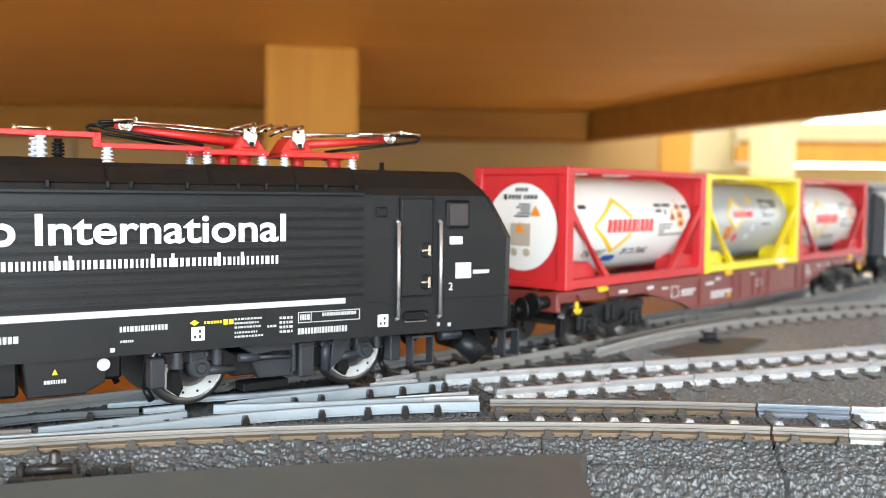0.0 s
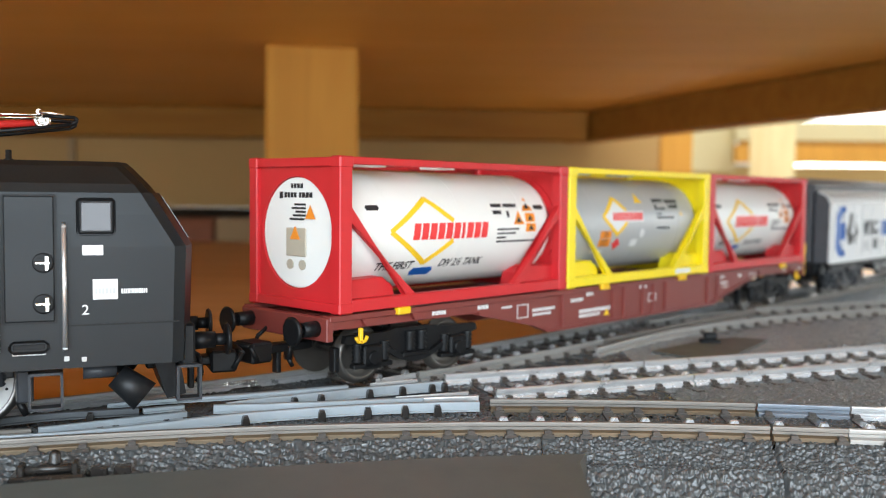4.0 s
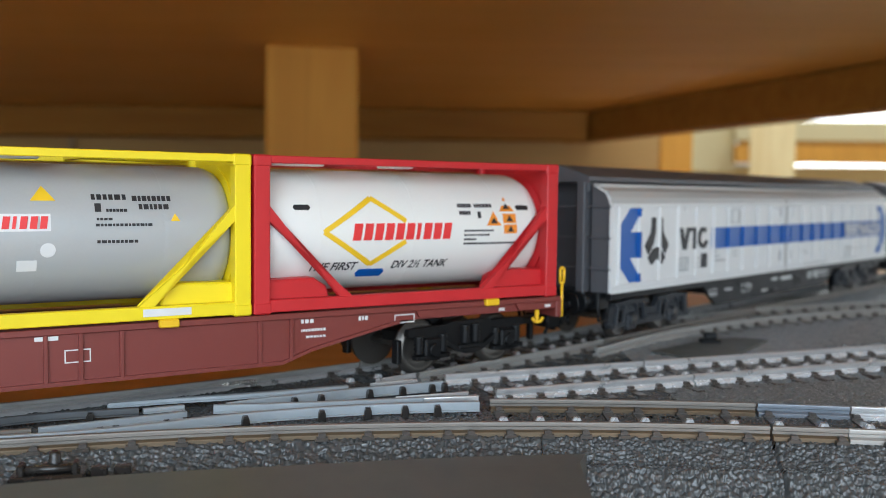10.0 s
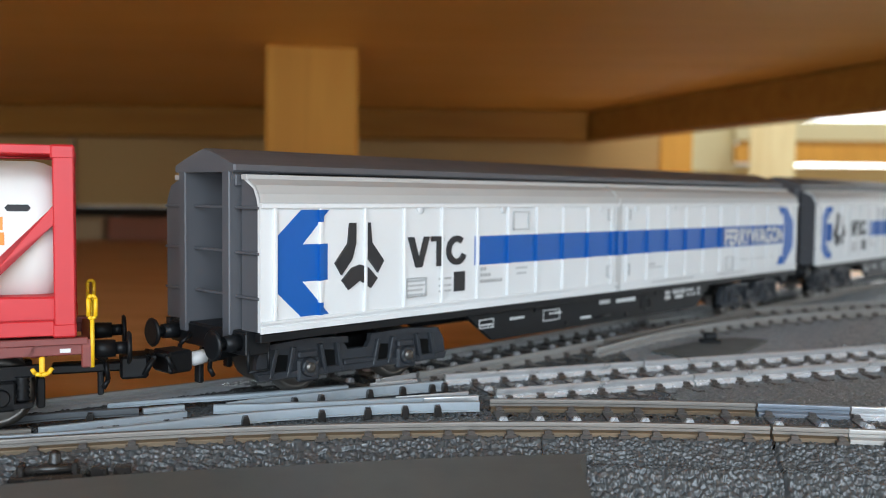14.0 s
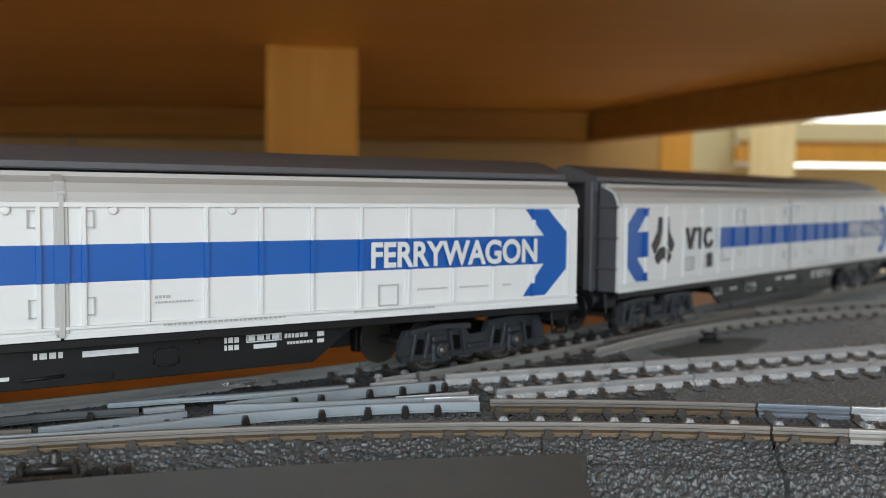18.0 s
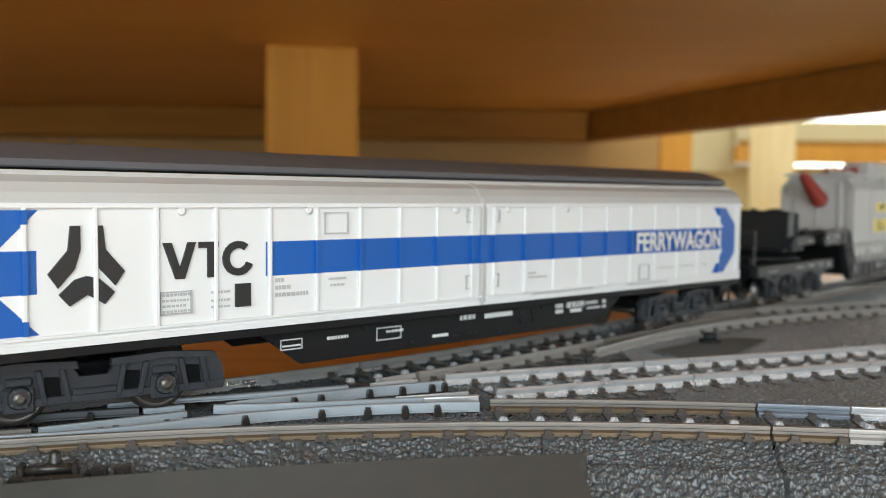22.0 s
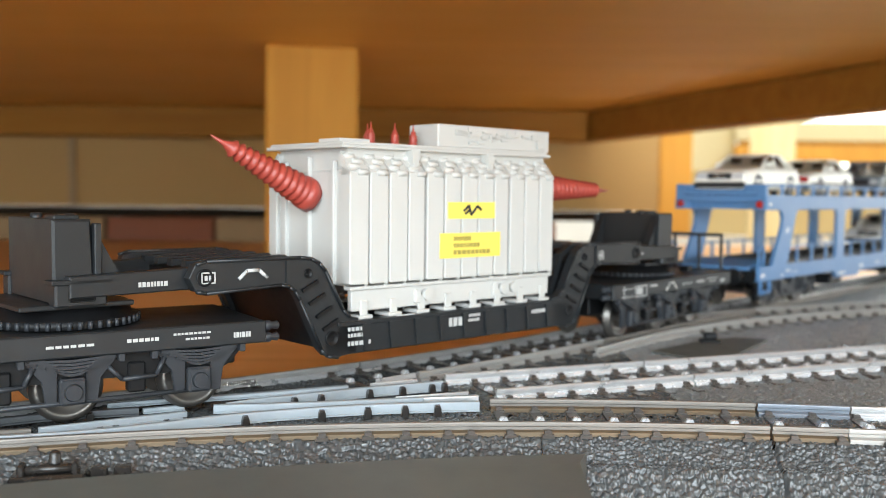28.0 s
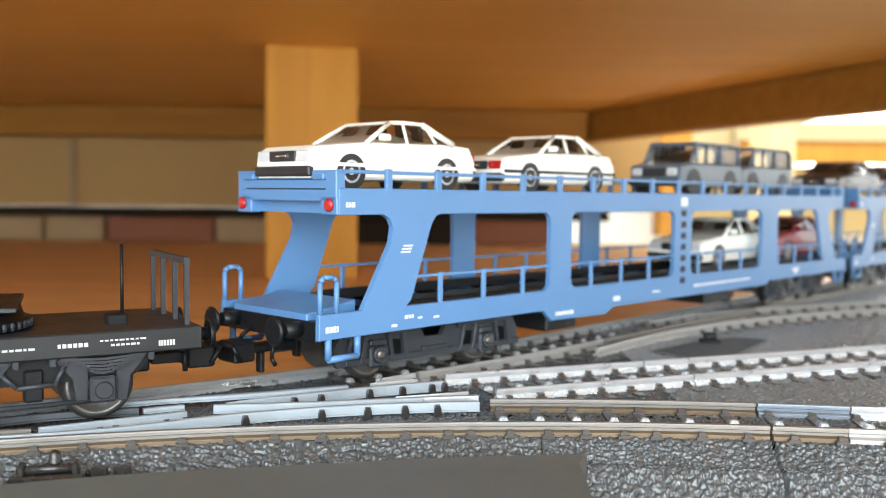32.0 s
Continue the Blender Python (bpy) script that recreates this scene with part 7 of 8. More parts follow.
        rod(bm, (end * 26, 2, 14.3), (end * 26, 2, 27.4), 0.3, None, 6)
        o = new("brake_stand", mesh_of(bm, "brake_stand", M_BLACK))
        o.parent = bg
        for sy in (-1, 1):
            bm = bm_new()
            rod(bm, (end * 35, sy * 10, 12.6), (end * 37.4, sy * 10, 12.6), 1.3, 1.1, 12)
            rod(bm, (end * 37.4, sy * 10, 12.6), (end * 38.2, sy * 10, 12.6), 2.3, None, 14)
            add("buffer", bm, M_BLACK)
            for z in (11.4, 13.4):
                bm = bm_new()
                lathe(bm, (end * -31.4, sy * 12.2, z), (-end, 0, 0), ((0, 0.9), (1.2, 0.9), (1.5, 0.6), (2.6, 0.8), (2.9, 0.4)), 12)
                add("stop_knob", bm)
        bm = bm_new()
        box(bm, *sorted((end * 30, end * 39)), -1.5, 1.5, 6.4, 8.4, 0.3)
        box(bm, *sorted((end * 36, end * 41)), -3.0, 3.0, 5.4, 9.2, 0.4)
        tube(bm, [(end * 40, -3.4, 6.0), (end * 41.6, -3.4, 8.8), (end * 41.6, 3.4, 8.8), (end * 40, 3.4, 6.0)], 0.45, 6)
        o = new("coupling", mesh_of(bm, "coupling", M_BLACK))
        o.parent = bg
        for y in (-5, 5):
            bm = bm_new()
            tube(bm, [(end * 32, y, 11), (end * 35, y, 9), (end * 35, y, 5.5)], 0.45, 6)
            o = new("brake_hose", mesh_of(bm, "brake_hose", M_BLACK))
            o.parent = bg
        out.append((bg, X0, ws, 5.2))
    return t, out


def transformer():
    """Origin in the middle of its base."""
    t = thing("transformer", "light grey model power transformer with red-brown bushings on a low loader", "transformer")
    HL, W = 29.6, 12.9
    bm = bm_new()
    box(bm, -HL + 1.0, HL - 1.0, -W + 1.2, W - 1.2, 6.0, 28.0, 0.4)
    part("tank", bm, M_TRANS, t)
    for sy in (-1, 1):
        for k in range(12):
            x0 = -HL + 0.2 + k * (2 * HL - 0.4) / 12
            x1 = x0 + (2 * HL - 0.4) / 12 - (0.35 if k not in (3, 8) else 0.75)
            bm = bm_new()
            prism(bm, [(sy * (W - 1.4), 6.6), (sy * (W + 1.6), 6.6), (sy * (W + 1.6), 27.6), (sy * (W - 1.4), 28.8)], x0, x1, "x", 0.18)
            part("cooling_panel", bm, M_TRANS, t)
            xm = (x0 + x1) / 2
            bm = bm_new()
            prism(bm, [(sy * (W + 1.5), 27.0), (sy * (W + 1.5), 27.6), (sy * (W - 1.8), 31.4), (sy * (W - 2.2), 31.0), (sy * (W - 1.0), 27.0)], x0, x1 + 0.1, "x")
            panel_top = part("louvre", bm, M_TRANS, t)
            for j in range(4):
                a = 0.3 if j % 2 else 1.7
                yy, zz = W + 1.55 - j * 0.92, 27.5 + j * 1.0
                bm = bm_new()
                lathe(bm, (x0 + a, sy * yy, zz), (1, 0, 0), ((0, 0.3), (0.2, 0.62), (2.4, 0.62), (2.6, 0.3)), 8)
                o = new("boss", mesh_of(bm, "boss", M_TRANS))
                o.parent = panel_top
            bm = bm_new()
            rod(bm, (x1, sy * (W + 0.6), 6.9), (x1, sy * (W + 0.6), 6.1), 0.5, None, 8)
            part("panel_foot", bm, M_TRANS, t)
            bm = bm_new()
            rod(bm, (xm, sy * (W + 1.0), 27.6), (xm, sy * (W - 1.6), 31.0), 0.45, None, 8)
            part("panel_pipe", bm, M_TRANS, t)
        # foot with jacking pads
        bm = bm_new()
        box(bm, -HL + 1.2, HL - 1.0, *sorted((sy * (W - 0.6), sy * (W + 0.8))), 1.4, 5.6, 0.2)
        part("plinth", bm, M_TRANS, t)
        bm = bm_new()
        box(bm, -HL + 0.6, HL - 0.4, *sorted((sy * (W - 1), sy * (W + 1.3))), 5.4, 6.1, 0.15)
        part("plinth_rim", bm, M_TRANS, t)
        for k in range(8):
            x = -HL + 4 + k * 7.4
            bm = bm_new()
            box(bm, x - 0.9, x + 0.9, *sorted((sy * (W + 0.7), sy * (W + 1.3))), 0.6, 3.4, 0.15)
            box(bm, x - 1.7, x + 1.7, *sorted((sy * (W - 3), sy * (W + 1.8))), 0.0, 0.7, 0.12)
            part("jacking_pad", bm, M_TRANS, t)
        for x in (-9.5, 13.0, 16.5):
            bm = bm_new()
            rod(bm, (x, sy * (W + 0.7), 3.6), (x, sy * (W + 1.9), 3.6), 1.2, None, 12)
            box(bm, x - 3.2, x - 1.6, *sorted((sy * (W + 0.6), sy * (W + 1.5))), 2.0, 4.8, 0.2)
            part("valve", bm, M_TRANS, t)
    for s in (-1, 1):
        for y in (-8.5, 8.5, 0):
            bm = bm_new()
            box(bm, *sorted((s * (HL - 1.2), s * (HL - 0.2))), y - 0.5, y + 0.5, 6.2, 30.5 - abs(y) * 0.1, 0.12)
            part("end_rib", bm, M_TRANS, t)
    bm = bm_new()
    prism(bm, [(-W + 1.0, 28), (W - 1.0, 28), (W - 1.0, 32.0), (-W + 1.0, 32.0)], -HL + 1.4, HL - 1.4, "x")
    part("upper_tank", bm, M_TRANS, t)
    bm = bm_new()
    box(bm, -HL - 1.0, HL - 0.6, -W - 0.6, W + 0.6, 32.0, 32.6, 0.12)
    box(bm, -HL - 0.4, HL - 1.2, -W, W, 32.6, 33.2, 0.12)
    part("lid", bm, M_TRANS, t)
    for x in (-12.5, 9.0):
        bm = bm_new()
        prism(bm, [(x - 1.2, 32.2), (x + 1.2, 32.2), (x + 0.5, 28.8), (x - 0.5, 28.8)], -W - 1.0, -W + 1)
        part("lid_lug", bm, M_TRANS, t)
    bm = bm_new()
    box(bm, -4.0, HL + 1.6, -11.0, -1.5, 33.2, 38.0, 0.25)
    bxm = part("cooler_box", bm, M_TRANS, t)
    for k in range(26):
        rnd = random.Random(k)
        x, z = -2.4 + rnd.uniform(0, 30), 33.9 + rnd.uniform(0, 2.8)
        bm = bm_new()
        box(bm, x, x + rnd.uniform(0.8, 3.0), -11.5, -11.0, z, z + rnd.uniform(0.4, 1.2), 0.08)
        o = new("relief_detail", mesh_of(bm, "relief_detail", M_TRANS))
        o.parent = bxm
    bm = bm_new()
    box(bm, -HL + 0.2, -22, -11, -4, 33.2, 33.9, 0.1)
    part("hatch", bm, M_TRANS, t)
    for k, (x, y) in enumerate(((-18, -6), (-15, -1), (-11, 3), (-12.5, -7), (-7.5, -7))):
        bm = bm_new()
        lathe(bm, (x, y, 33.2), (0, 0, 1), ((0, 1.0), (0.6, 1.0), (0.8, 0.7), (1.3, 1.0), (1.6, 0.7), (2.1, 0.95), (2.4, 0.6), (3.0, 0.5), (3.2, 0.2), (4.6, 0.12)), 12)
        part("small_bushing", bm, M_BUSH, t)
    for p, ax, ln in (((-HL + 0.6, -1.0, 22.8), (-22.0, -0.5, 10.6), 25.0), ((HL - 2.0, -9.5, 25.3), (22.5, -2.0, -0.4), 25.5)):
        n = 12
        prof = [(0, 3.3), (2.2, 3.3), (2.4, 2.8)]
        for k in range(n):
            s = 2.5 + k * (ln - 6.6) / n
            rr = 2.75 - 1.55 * k / n
            prof += [(s, rr), (s + 0.5, rr + 0.45), (s + 0.9, rr), (s + 1.25, rr - 0.25)]
        prof += [(ln - 3.6, 0.8), (ln - 3, 0.5), (ln, 0.12)]
        bm = bm_new()
        lathe(bm, p, ax, prof, 20)
        part("bushing", bm, M_BUSH, t, "ribbed red-brown bushing")
    y = -W - 1.62
    bm = bm_new()
    box(bm, -4.2, 9.6, y - 0.1, y + 0.1, 18.6, 22.0)
    part("label_plate", bm, M_LABEL, t, "yellow label plate")
    bm = bm_new()
    box(bm, -6.4, 11.4, y - 0.1, y + 0.1, 10.6, 15.7)
    part("label_plate", bm, M_LABEL, t, "yellow label plate")
    bm = bm_new()
    for a, b in (((0.2, 20.2), (1.8, 21.3)), ((1.8, 21.3), (2.4, 19.4)), ((2.4, 19.4), (4.2, 21.2)), ((4.2, 21.2), (5.4, 20.4)), ((0.6, 19.6), (2.0, 20.4))):
        rod(bm, (a[0], y - 0.1, a[1]), (b[0], y - 0.1, b[1]), 0.3, None, 6)
    part("label_mark", bm, M_INK, t)
    bm = bm_new()
    for z, q in ((14.1, 2.4), (12.7, 5.0), (11.3, 8.2)):
        bars(bm, -2.6, q, y - 0.1, z, 0.9, 6, 0.2, int(z))
    part("label_print", bm, M_OLIVE, t)
    return t


# ---------- car carrier and its cars ----------
def car_carrier():
    t = thing("car_carrier_wagon", "sky blue double-deck car carrier wagon loaded with model cars", "wagon", "car carriers")
    W, E0, E1 = 15.6, -84.0, 164.0
    mid = (E0 + E1) / 2
    for sy in (-1, 1):
        y0, y1 = sorted((sy * (W - 0.9), sy * (W + 0.3)))
        bm = bm_new()
        prism(bm, [(E0, 10.1), (-19, 10.1), (-16, 7.6), (6, 7.2), (10, 8.8), (96, 8.8), (100, 10.1), (E1, 10.1), (E1, 14.8), (E0, 14.8)], y0, y1, "y", 0.15)
        part("solebar", bm, M_CARR, t)
        bm = bm_new()
        prism(bm, [(E0 + 4.5, 32.6), (E1 - 4.5, 32.6), (E1 - 4.5, 37.5), (E0 + 4.5, 37.5)], y0, y1, "y", 0.15)
        part("upper_fascia", bm, M_CARR, t)

        def pillar(pts):
            bm = bm_new()
            prism(bm, pts, y0 + 0.02, y1 - 0.02)
            return part("pillar", bm, M_CARR, t)
        pillar([(-74.0, 14.6), (-62.8, 14.6), (-61.2, 16.0), (-60.6, 17.6), (-55.8, 30.6), (-54.6, 32.2), (-52.6, 32.8), (-69.0, 32.8), (-67.0, 31.8), (-66.2, 30.2), (-66.8, 27.0)])
        pillar([(2 * mid - p[0], p[1]) for p in ((-74.0, 14.6), (-62.8, 14.6), (-61.2, 16.0), (-60.6, 17.6), (-55.8, 30.6), (-54.6, 32.2), (-52.6, 32.8), (-69.0, 32.8), (-67.0, 31.8), (-66.2, 30.2), (-66.8, 27.0))])
        for a, b in ((-16.8, -8.7), (38.9, 48.1), (92.7, 104.2)):
            pillar([(a - 2.0, 14.6), (b + 2.0, 14.6), (b + 0.4, 15.6), (b, 17.0), (b, 30.4), (b + 0.4, 31.8), (b + 2.0, 32.8), (a - 2.0, 32.8), (a - 0.4, 31.8), (a, 30.4), (a, 17.0), (a - 0.4, 15.6)])
        for k in range(7):
            z = 12.6 + k * 3.1
            # dark plates on the pillar paint the shade of the ladder holes
            bm = bm_new()
            box(bm, 42.4, 44.8, *sorted((sy * (W + 0.2), sy * (W + 0.45))), z, z + 1.7, 0.05)
            part("ladder_hole_shade", bm, M_FRAME, t)
        # upper guard rail
        bm = bm_new()
        box(bm, E0 + 5, E1 - 5, *sorted((sy * (W - 0.6), sy * W)), 40.2, 40.9, 0.1)
        part("guard_rail", bm, M_CARR, t)
        for k in range(18):
            x = -67.2 + k * 13.5
            if x < E1 - 6:
                bm = bm_new()
                box(bm, x - 0.8, x + 0.8, *sorted((sy * (W - 0.5), sy * (W + 0.35))), 36.6, 41.2, 0.12)
                part("guard_post", bm, M_CARR, t)
        bm = bm_new()
        box(bm, -60, 140, *sorted((sy * (W - 0.6), sy * W)), 20.1, 20.7, 0.08)
        part("lower_rail", bm, M_CARR, t)
        for k in range(15):
            x = -52.6 + k * 13.2
            bm = bm_new()
            box(bm, x - 0.55, x + 0.55, *sorted((sy * (W - 0.55), sy * (W + 0.1))), 14.4, 20.9, 0.1)
            part("lower_post", bm, M_CARR, t)
        bm = bm_new()
        box(bm, E0 + 6, E1 - 6, *sorted((sy * (W - 6.6), sy * (W - 1.2))), 36.6, 37.6, 0.08)
        part("upper_runway", bm, M_FRAME, t, "dark wheel runway")
        bm = bm_new()
        box(bm, E0 + 14, E1 - 14, *sorted((sy * (W - 6.4), sy * (W - 1.2))), 13.8, 14.9, 0.08)
        box(bm, E0 + 20, E1 - 20, *sorted((sy * (W - 6.6), sy * (W - 6.1))), 13.8, 16.0, 0.05)
        part("lower_runway", bm, M_FRAME, t, "dark wheel runway")
        for s, x in ((-1, E0), (1, E1)):
            bm = bm_new()
            tube(bm, [(x - s * 0.6, sy * (W - 0.3), 14.4), (x - s * 0.6, sy * (W - 0.3), 20.6), (x - s * 1.4, sy * (W - 0.3), 21.4), (x - s * 3.6, sy * (W - 0.3), 21.4), (x - s * 4.4, sy * (W - 0.3), 20.6), (x - s * 4.4, sy * (W - 0.3), 14.4)], 0.5, 8)
            part("hand_hoop", bm, M_CARR, t)
            bm = bm_new()
            tube(bm, [(x - s * 2.5, sy * (W - 0.3), 10.4), (x - s * 2.5, sy * (W - 0.3), 6.4), (x - s * 9.4, sy * (W - 0.3), 6.4), (x - s * 9.4, sy * (W - 0.3), 10.4)], 0.65, 8)
            part("foot_step", bm, M_CARR, t)
    for s, x in ((-1, E0), (1, E1)):
        bm = bm_new()
        box(bm, *sorted((x - s * 4.0, x - s * 6.2)), -W, W, 35.0, 40.8, 0.2)
        part("end_board", bm, M_CARR, t)
        for z in (37.2, 39.0):
            bm = bm_new()
            box(bm, *sorted((x - s * 3.9, x - s * 4.1)), -W + 3, W - 3, z, z + 0.22)
            part("board_joint", bm, M_FRAME, t)
        for y in (-11, 11):
            bm = bm_new()
            box(bm, *sorted((x - s * 3.3, x - s * 4.2)), y - 1.6, y + 1.6, 39.0, 40.2, 0.2)
            part("hinge", bm, M_CARR, t)
            bm = bm_new()
            lathe(bm, (x - s * 3.9, y * 1.25, 34.4), (s, 0, 0), ((0, 1.25), (0.35, 1.2), (0.6, 0.8)), 16)
            part("tail_lamp", bm, M_TAIL, t, "round red tail lamp")
        bm = bm_new()
        for sy in (-1, 1):
            box(bm, *sorted((x - s * 4.0, x - s * 6.5)), *sorted((sy * (W - 4.6), sy * (W + 0.2))), 32.6, 36.0, 0.2)
        part("lamp_bracket", bm, M_CARR, t)
        bm = bm_new()
        prism(bm, [(-12.0, 32.8), (12.0, 32.8), (12.0, 35.2), (-12.0, 35.2)], *sorted((x - s * 6.0, x - s * 12)), "x")
        part("deck_underside", bm, M_CARR, t)
        # folded loading plate at the lower end
        bm = bm_new()
        prism(bm, [(x - s * 0.4, 13.0), (x - s * 0.4, 14.6), (x - s * 12.0, 16.4), (x - s * 12.0, 13.0)], -11.8, 11.8, "y", 0.2)
        part("loading_plate", bm, M_CARR, t)
        bm = bm_new()
        box(bm, *sorted((x, x - s * 2.0)), -W + 0.6, W - 0.6, 9.6, 13.4, 0.2)
        part("buffer_beam", bm, M_FRAME, t)
        buffers(t, x, s, 11.8, M_FRAME, 10.1, 6.0)
    for k in range(12):
        x = E0 + 14 + k * 20
        part("floor_bearer", box(bm_new(), x, x + 1.4, -W + 1, W - 1, 12.6, 13.8), M_FRAME, t)
    bm = bm_new()
    for k in range(16):
        x = E0 + 12 + k * 15
        box(bm, x, x + 1.6, -W + 1, W - 1, 35.2, 36.6)
    part("deck_bearer", bm, M_CARR, t)
    bm = bm_new()
    box(bm, -10, 90, -6, 6, 7.5, 11, 0.3)
    box(bm, -14, -2, -13, 13, 4.6, 8.6, 0.4)
    box(bm, 66, 82, -11, 11, 4.6, 8.6, 0.4)
    part("brake_gear", bm, M_FRAME, t)
    bm = bm_new()
    y = -W - 0.32
    for q0, q1, z, h, n in ((-82.6, -79.6, 11.4, 1.1, 3), (-66.5, -65, 11.0, 0.5, 1), (-63, -60.6, 12.3, 0.7, 2), (-59.4, -58.2, 12.0, 0.4, 1), (-55, -53.4, 11.8, 0.4, 1), (-14.5, -7.5, 8.6, 0.9, 4), (9.4, 12.4, 10.2, 1.2, 1), (28, 31.6, 11.0, 0.6, 3), (50, 85, 11.2, 0.7, 14), (-78.0, -75.8, 34.0, 0.9, 2)):
        bars(bm, q0, q1, y, z, h, n, 0.3, int(q0 + 500))
    for k in range(3):
        box(bm, -63.6 - k * 0.3, -61.0 - k * 0.3, y - 0.05, y, 26.4 - k * 0.6, 26.7 - k * 0.6)
    box(bm, 41.8, 45.4, y - 0.05, y, 34.0, 36.4)
    prism(bm, [(116, 13.2), (122, 13.2), (119, 11.0)], y - 0.05, y)
    part("side_print", bm, M_WHITE, t)
    out = []
    for x in (-49.5, 129.5):
        bg, ws = freight_bogie(t, x, 14.8, 5.0, 10.2, 1)
        out.append((bg, x, ws, 5.0))
    return t, out


def car_wheels(t, xs, y, r=3.4):
    for x in xs:
        for sy in (-1, 1):
            bm = bm_new()
            lathe(bm, (x, sy * (y - 1.6), r), (0, sy, 0), ((0, r - 0.3), (0.2, r), (1.4, r), (1.6, r - 0.4)), 18)
            w = part("wheel", bm, M_TYRE, t)
            bm = bm_new()
            lathe(bm, (x, sy * (y - 0.05), r), (0, sy, 0), ((0, r - 0.9), (0.12, r - 1.0), (0.05, 0.8), (0.2, 0.6)), 16)
            o = new("hub_cap", mesh_of(bm, "hub_cap", M_HUB))
            o.parent = w


def saloon(mat, label, rear_first=False):
    """Saloon car, nose to -x; origin on the runway under its middle."""
    t = thing("car", label, "model car", "cars on the carrier")
    hw = 9.7
    # lower body with rounded ends and wheel arches, as sections along the length
    prof = [(-24.5, 2.4, 5.6, 0.90), (-24.2, 1.9, 7.4, 0.95), (-22.5, 1.8, 8.4, 0.985), (-10.5, 1.8, 9.6, 1.0), (-9.0, 1.8, 9.8, 1.0), (14.0, 1.8, 10.2, 1.0), (17, 1.8, 10.2, 1.0), (22.6, 1.9, 9.8, 0.985), (23.9, 2.2, 8.6, 0.95), (24.2, 2.6, 6.0, 0.92)]
    bm = bm_new()
    rings = []
    for x, z0, z1, k in prof:
        w = hw * k
        rings.append([(x, -w + 0.5, z0), (x, -w, z0 + 0.6), (x, -w, 6.2), (x, -w + 0.25, (6.4 + z1) / 2), (x, -w + 0.9, z1 - 0.15), (x, -w + 2.0, z1), (x, w - 2.0, z1), (x, w - 0.9, z1 - 0.15), (x, w - 0.25, (6.4 + z1) / 2), (x, w, 6.2), (x, w, z0 + 0.6), (x, w - 0.5, z0)])
    loft(bm, rings)
    part("body", bm, mat, t)
    # cabin: glass block with roof and pillars in body colour
    g = [(-9.4, 9.5), (-1.6, 14.2), (8.6, 14.3), (16.6, 10.0)]

    def ring(x, z, w):
        return (x, w, z)
    bm = bm_new()
    lo, hi = hw - 0.7, hw - 2.5
    vs = [[(g[0][0], s * lo, g[0][1]) for s in (-1, 1)], [(g[1][0], s * hi, g[1][1]) for s in (-1, 1)], [(g[2][0], s * hi, g[2][1]) for s in (-1, 1)], [(g[3][0], s * lo, g[3][1]) for s in (-1, 1)]]
    v = [[bm.verts.new(p) for p in q] for q in vs]
    for a, b in zip(v, v[1:]):
        bm.faces.new((a[0], a[1], b[1], b[0]))
    bm.faces.new([q[0] for q in v])
    bm.faces.new([q[1] for q in v][::-1])
    bm.faces.new((v[0][0], v[3][0], v[3][1], v[0][1]))
    bmesh.ops.recalc_face_normals(bm, faces=bm.faces)
    part("glazing", bm, M_CARGLASS, t, "smoked clear glazing")
    bm = bm_new()
    prism(bm, [(-2.0, 14.0), (-1.2, 14.7), (3, 14.95), (8.0, 14.85), (9.2, 14.1), (8.6, 14.0), (-1.6, 13.9)], -hi - 0.15, hi + 0.15, "y", 0.2)
    part("roof", bm, mat, t)
    for sy in (-1, 1):
        for a, b, wa, wb, rr in (((-9.6, 9.5), (-1.4, 14.3), lo, hi, 0.55), ((16.8, 10.1), (8.4, 14.3), lo, hi, 0.8), ((2.2, 9.9), (2.4, 14.3), lo + 0.05, hi + 0.05, 0.4), ((11.2, 10.2), (9.2, 14.2), lo, hi, 0.4)):
            bm = bm_new()
            rod(bm, (a[0], sy * wa, a[1]), (b[0], sy * wb, b[1]), rr, None, 6)
            part("roof_pillar", bm, mat, t)
        bm = bm_new()
        box(bm, -6.2, -3.8, *sorted((sy * (hw - 0.9), sy * (hw + 0.9))), 10.1, 11.6, 0.3)
        part("wing_mirror", bm, mat, t)
        bm = bm_new()
        for x in (-14.2, 14.2):
            lathe(bm, (x, sy * (hw - 1.2), 3.3), (0, sy, 0), ((0, 3.8), (1.25, 3.8)), 20)
        part("wheel_arch", bm, M_INK, t)
        bm = bm_new()
        box(bm, -24.0, 24.0, *sorted((sy * (hw - 0.4), sy * (hw + 0.06))), 4.4, 5.2, 0.05)
        part("rub_strip", bm, M_INK if rear_first else mat, t)
    bm = bm_new()
    box(bm, -25.0, -23.4, -hw + 0.4, hw - 0.4, 2.2, 4.3, 0.3)
    part("bumper", bm, M_INK, t)
    bm = bm_new()
    box(bm, 22.8, 24.8, -hw + 0.4, hw - 0.4, 2.2, 4.6, 0.3)
    part("bumper", bm, M_INK, t)
    bm = bm_new()
    box(bm, -24.75, -24.2, -4.4, 4.4, 5.2, 7.4, 0.15)
    part("grille", bm, M_INK, t)
    bm = bm_new()
    tube(bm, [(-24.8, y, 6.3) for y in (-2.0, -1, 0, 1, 2.0)], 0.3, 6)
    part("badge", bm, M_SILVER, t)
    for sy in (-1, 1):
        bm = bm_new()
        box(bm, -24.6, -23.9, *sorted((sy * 4.5, sy * 8.7)), 5.2, 7.4, 0.2)
        part("headlight", bm, M_HUB if not rear_first else M_TAIL, t)
        bm = bm_new()
        box(bm, 23.3, 24.4, *sorted((sy * 5.5, sy * 9.1)), 5.6, 8.2, 0.2)
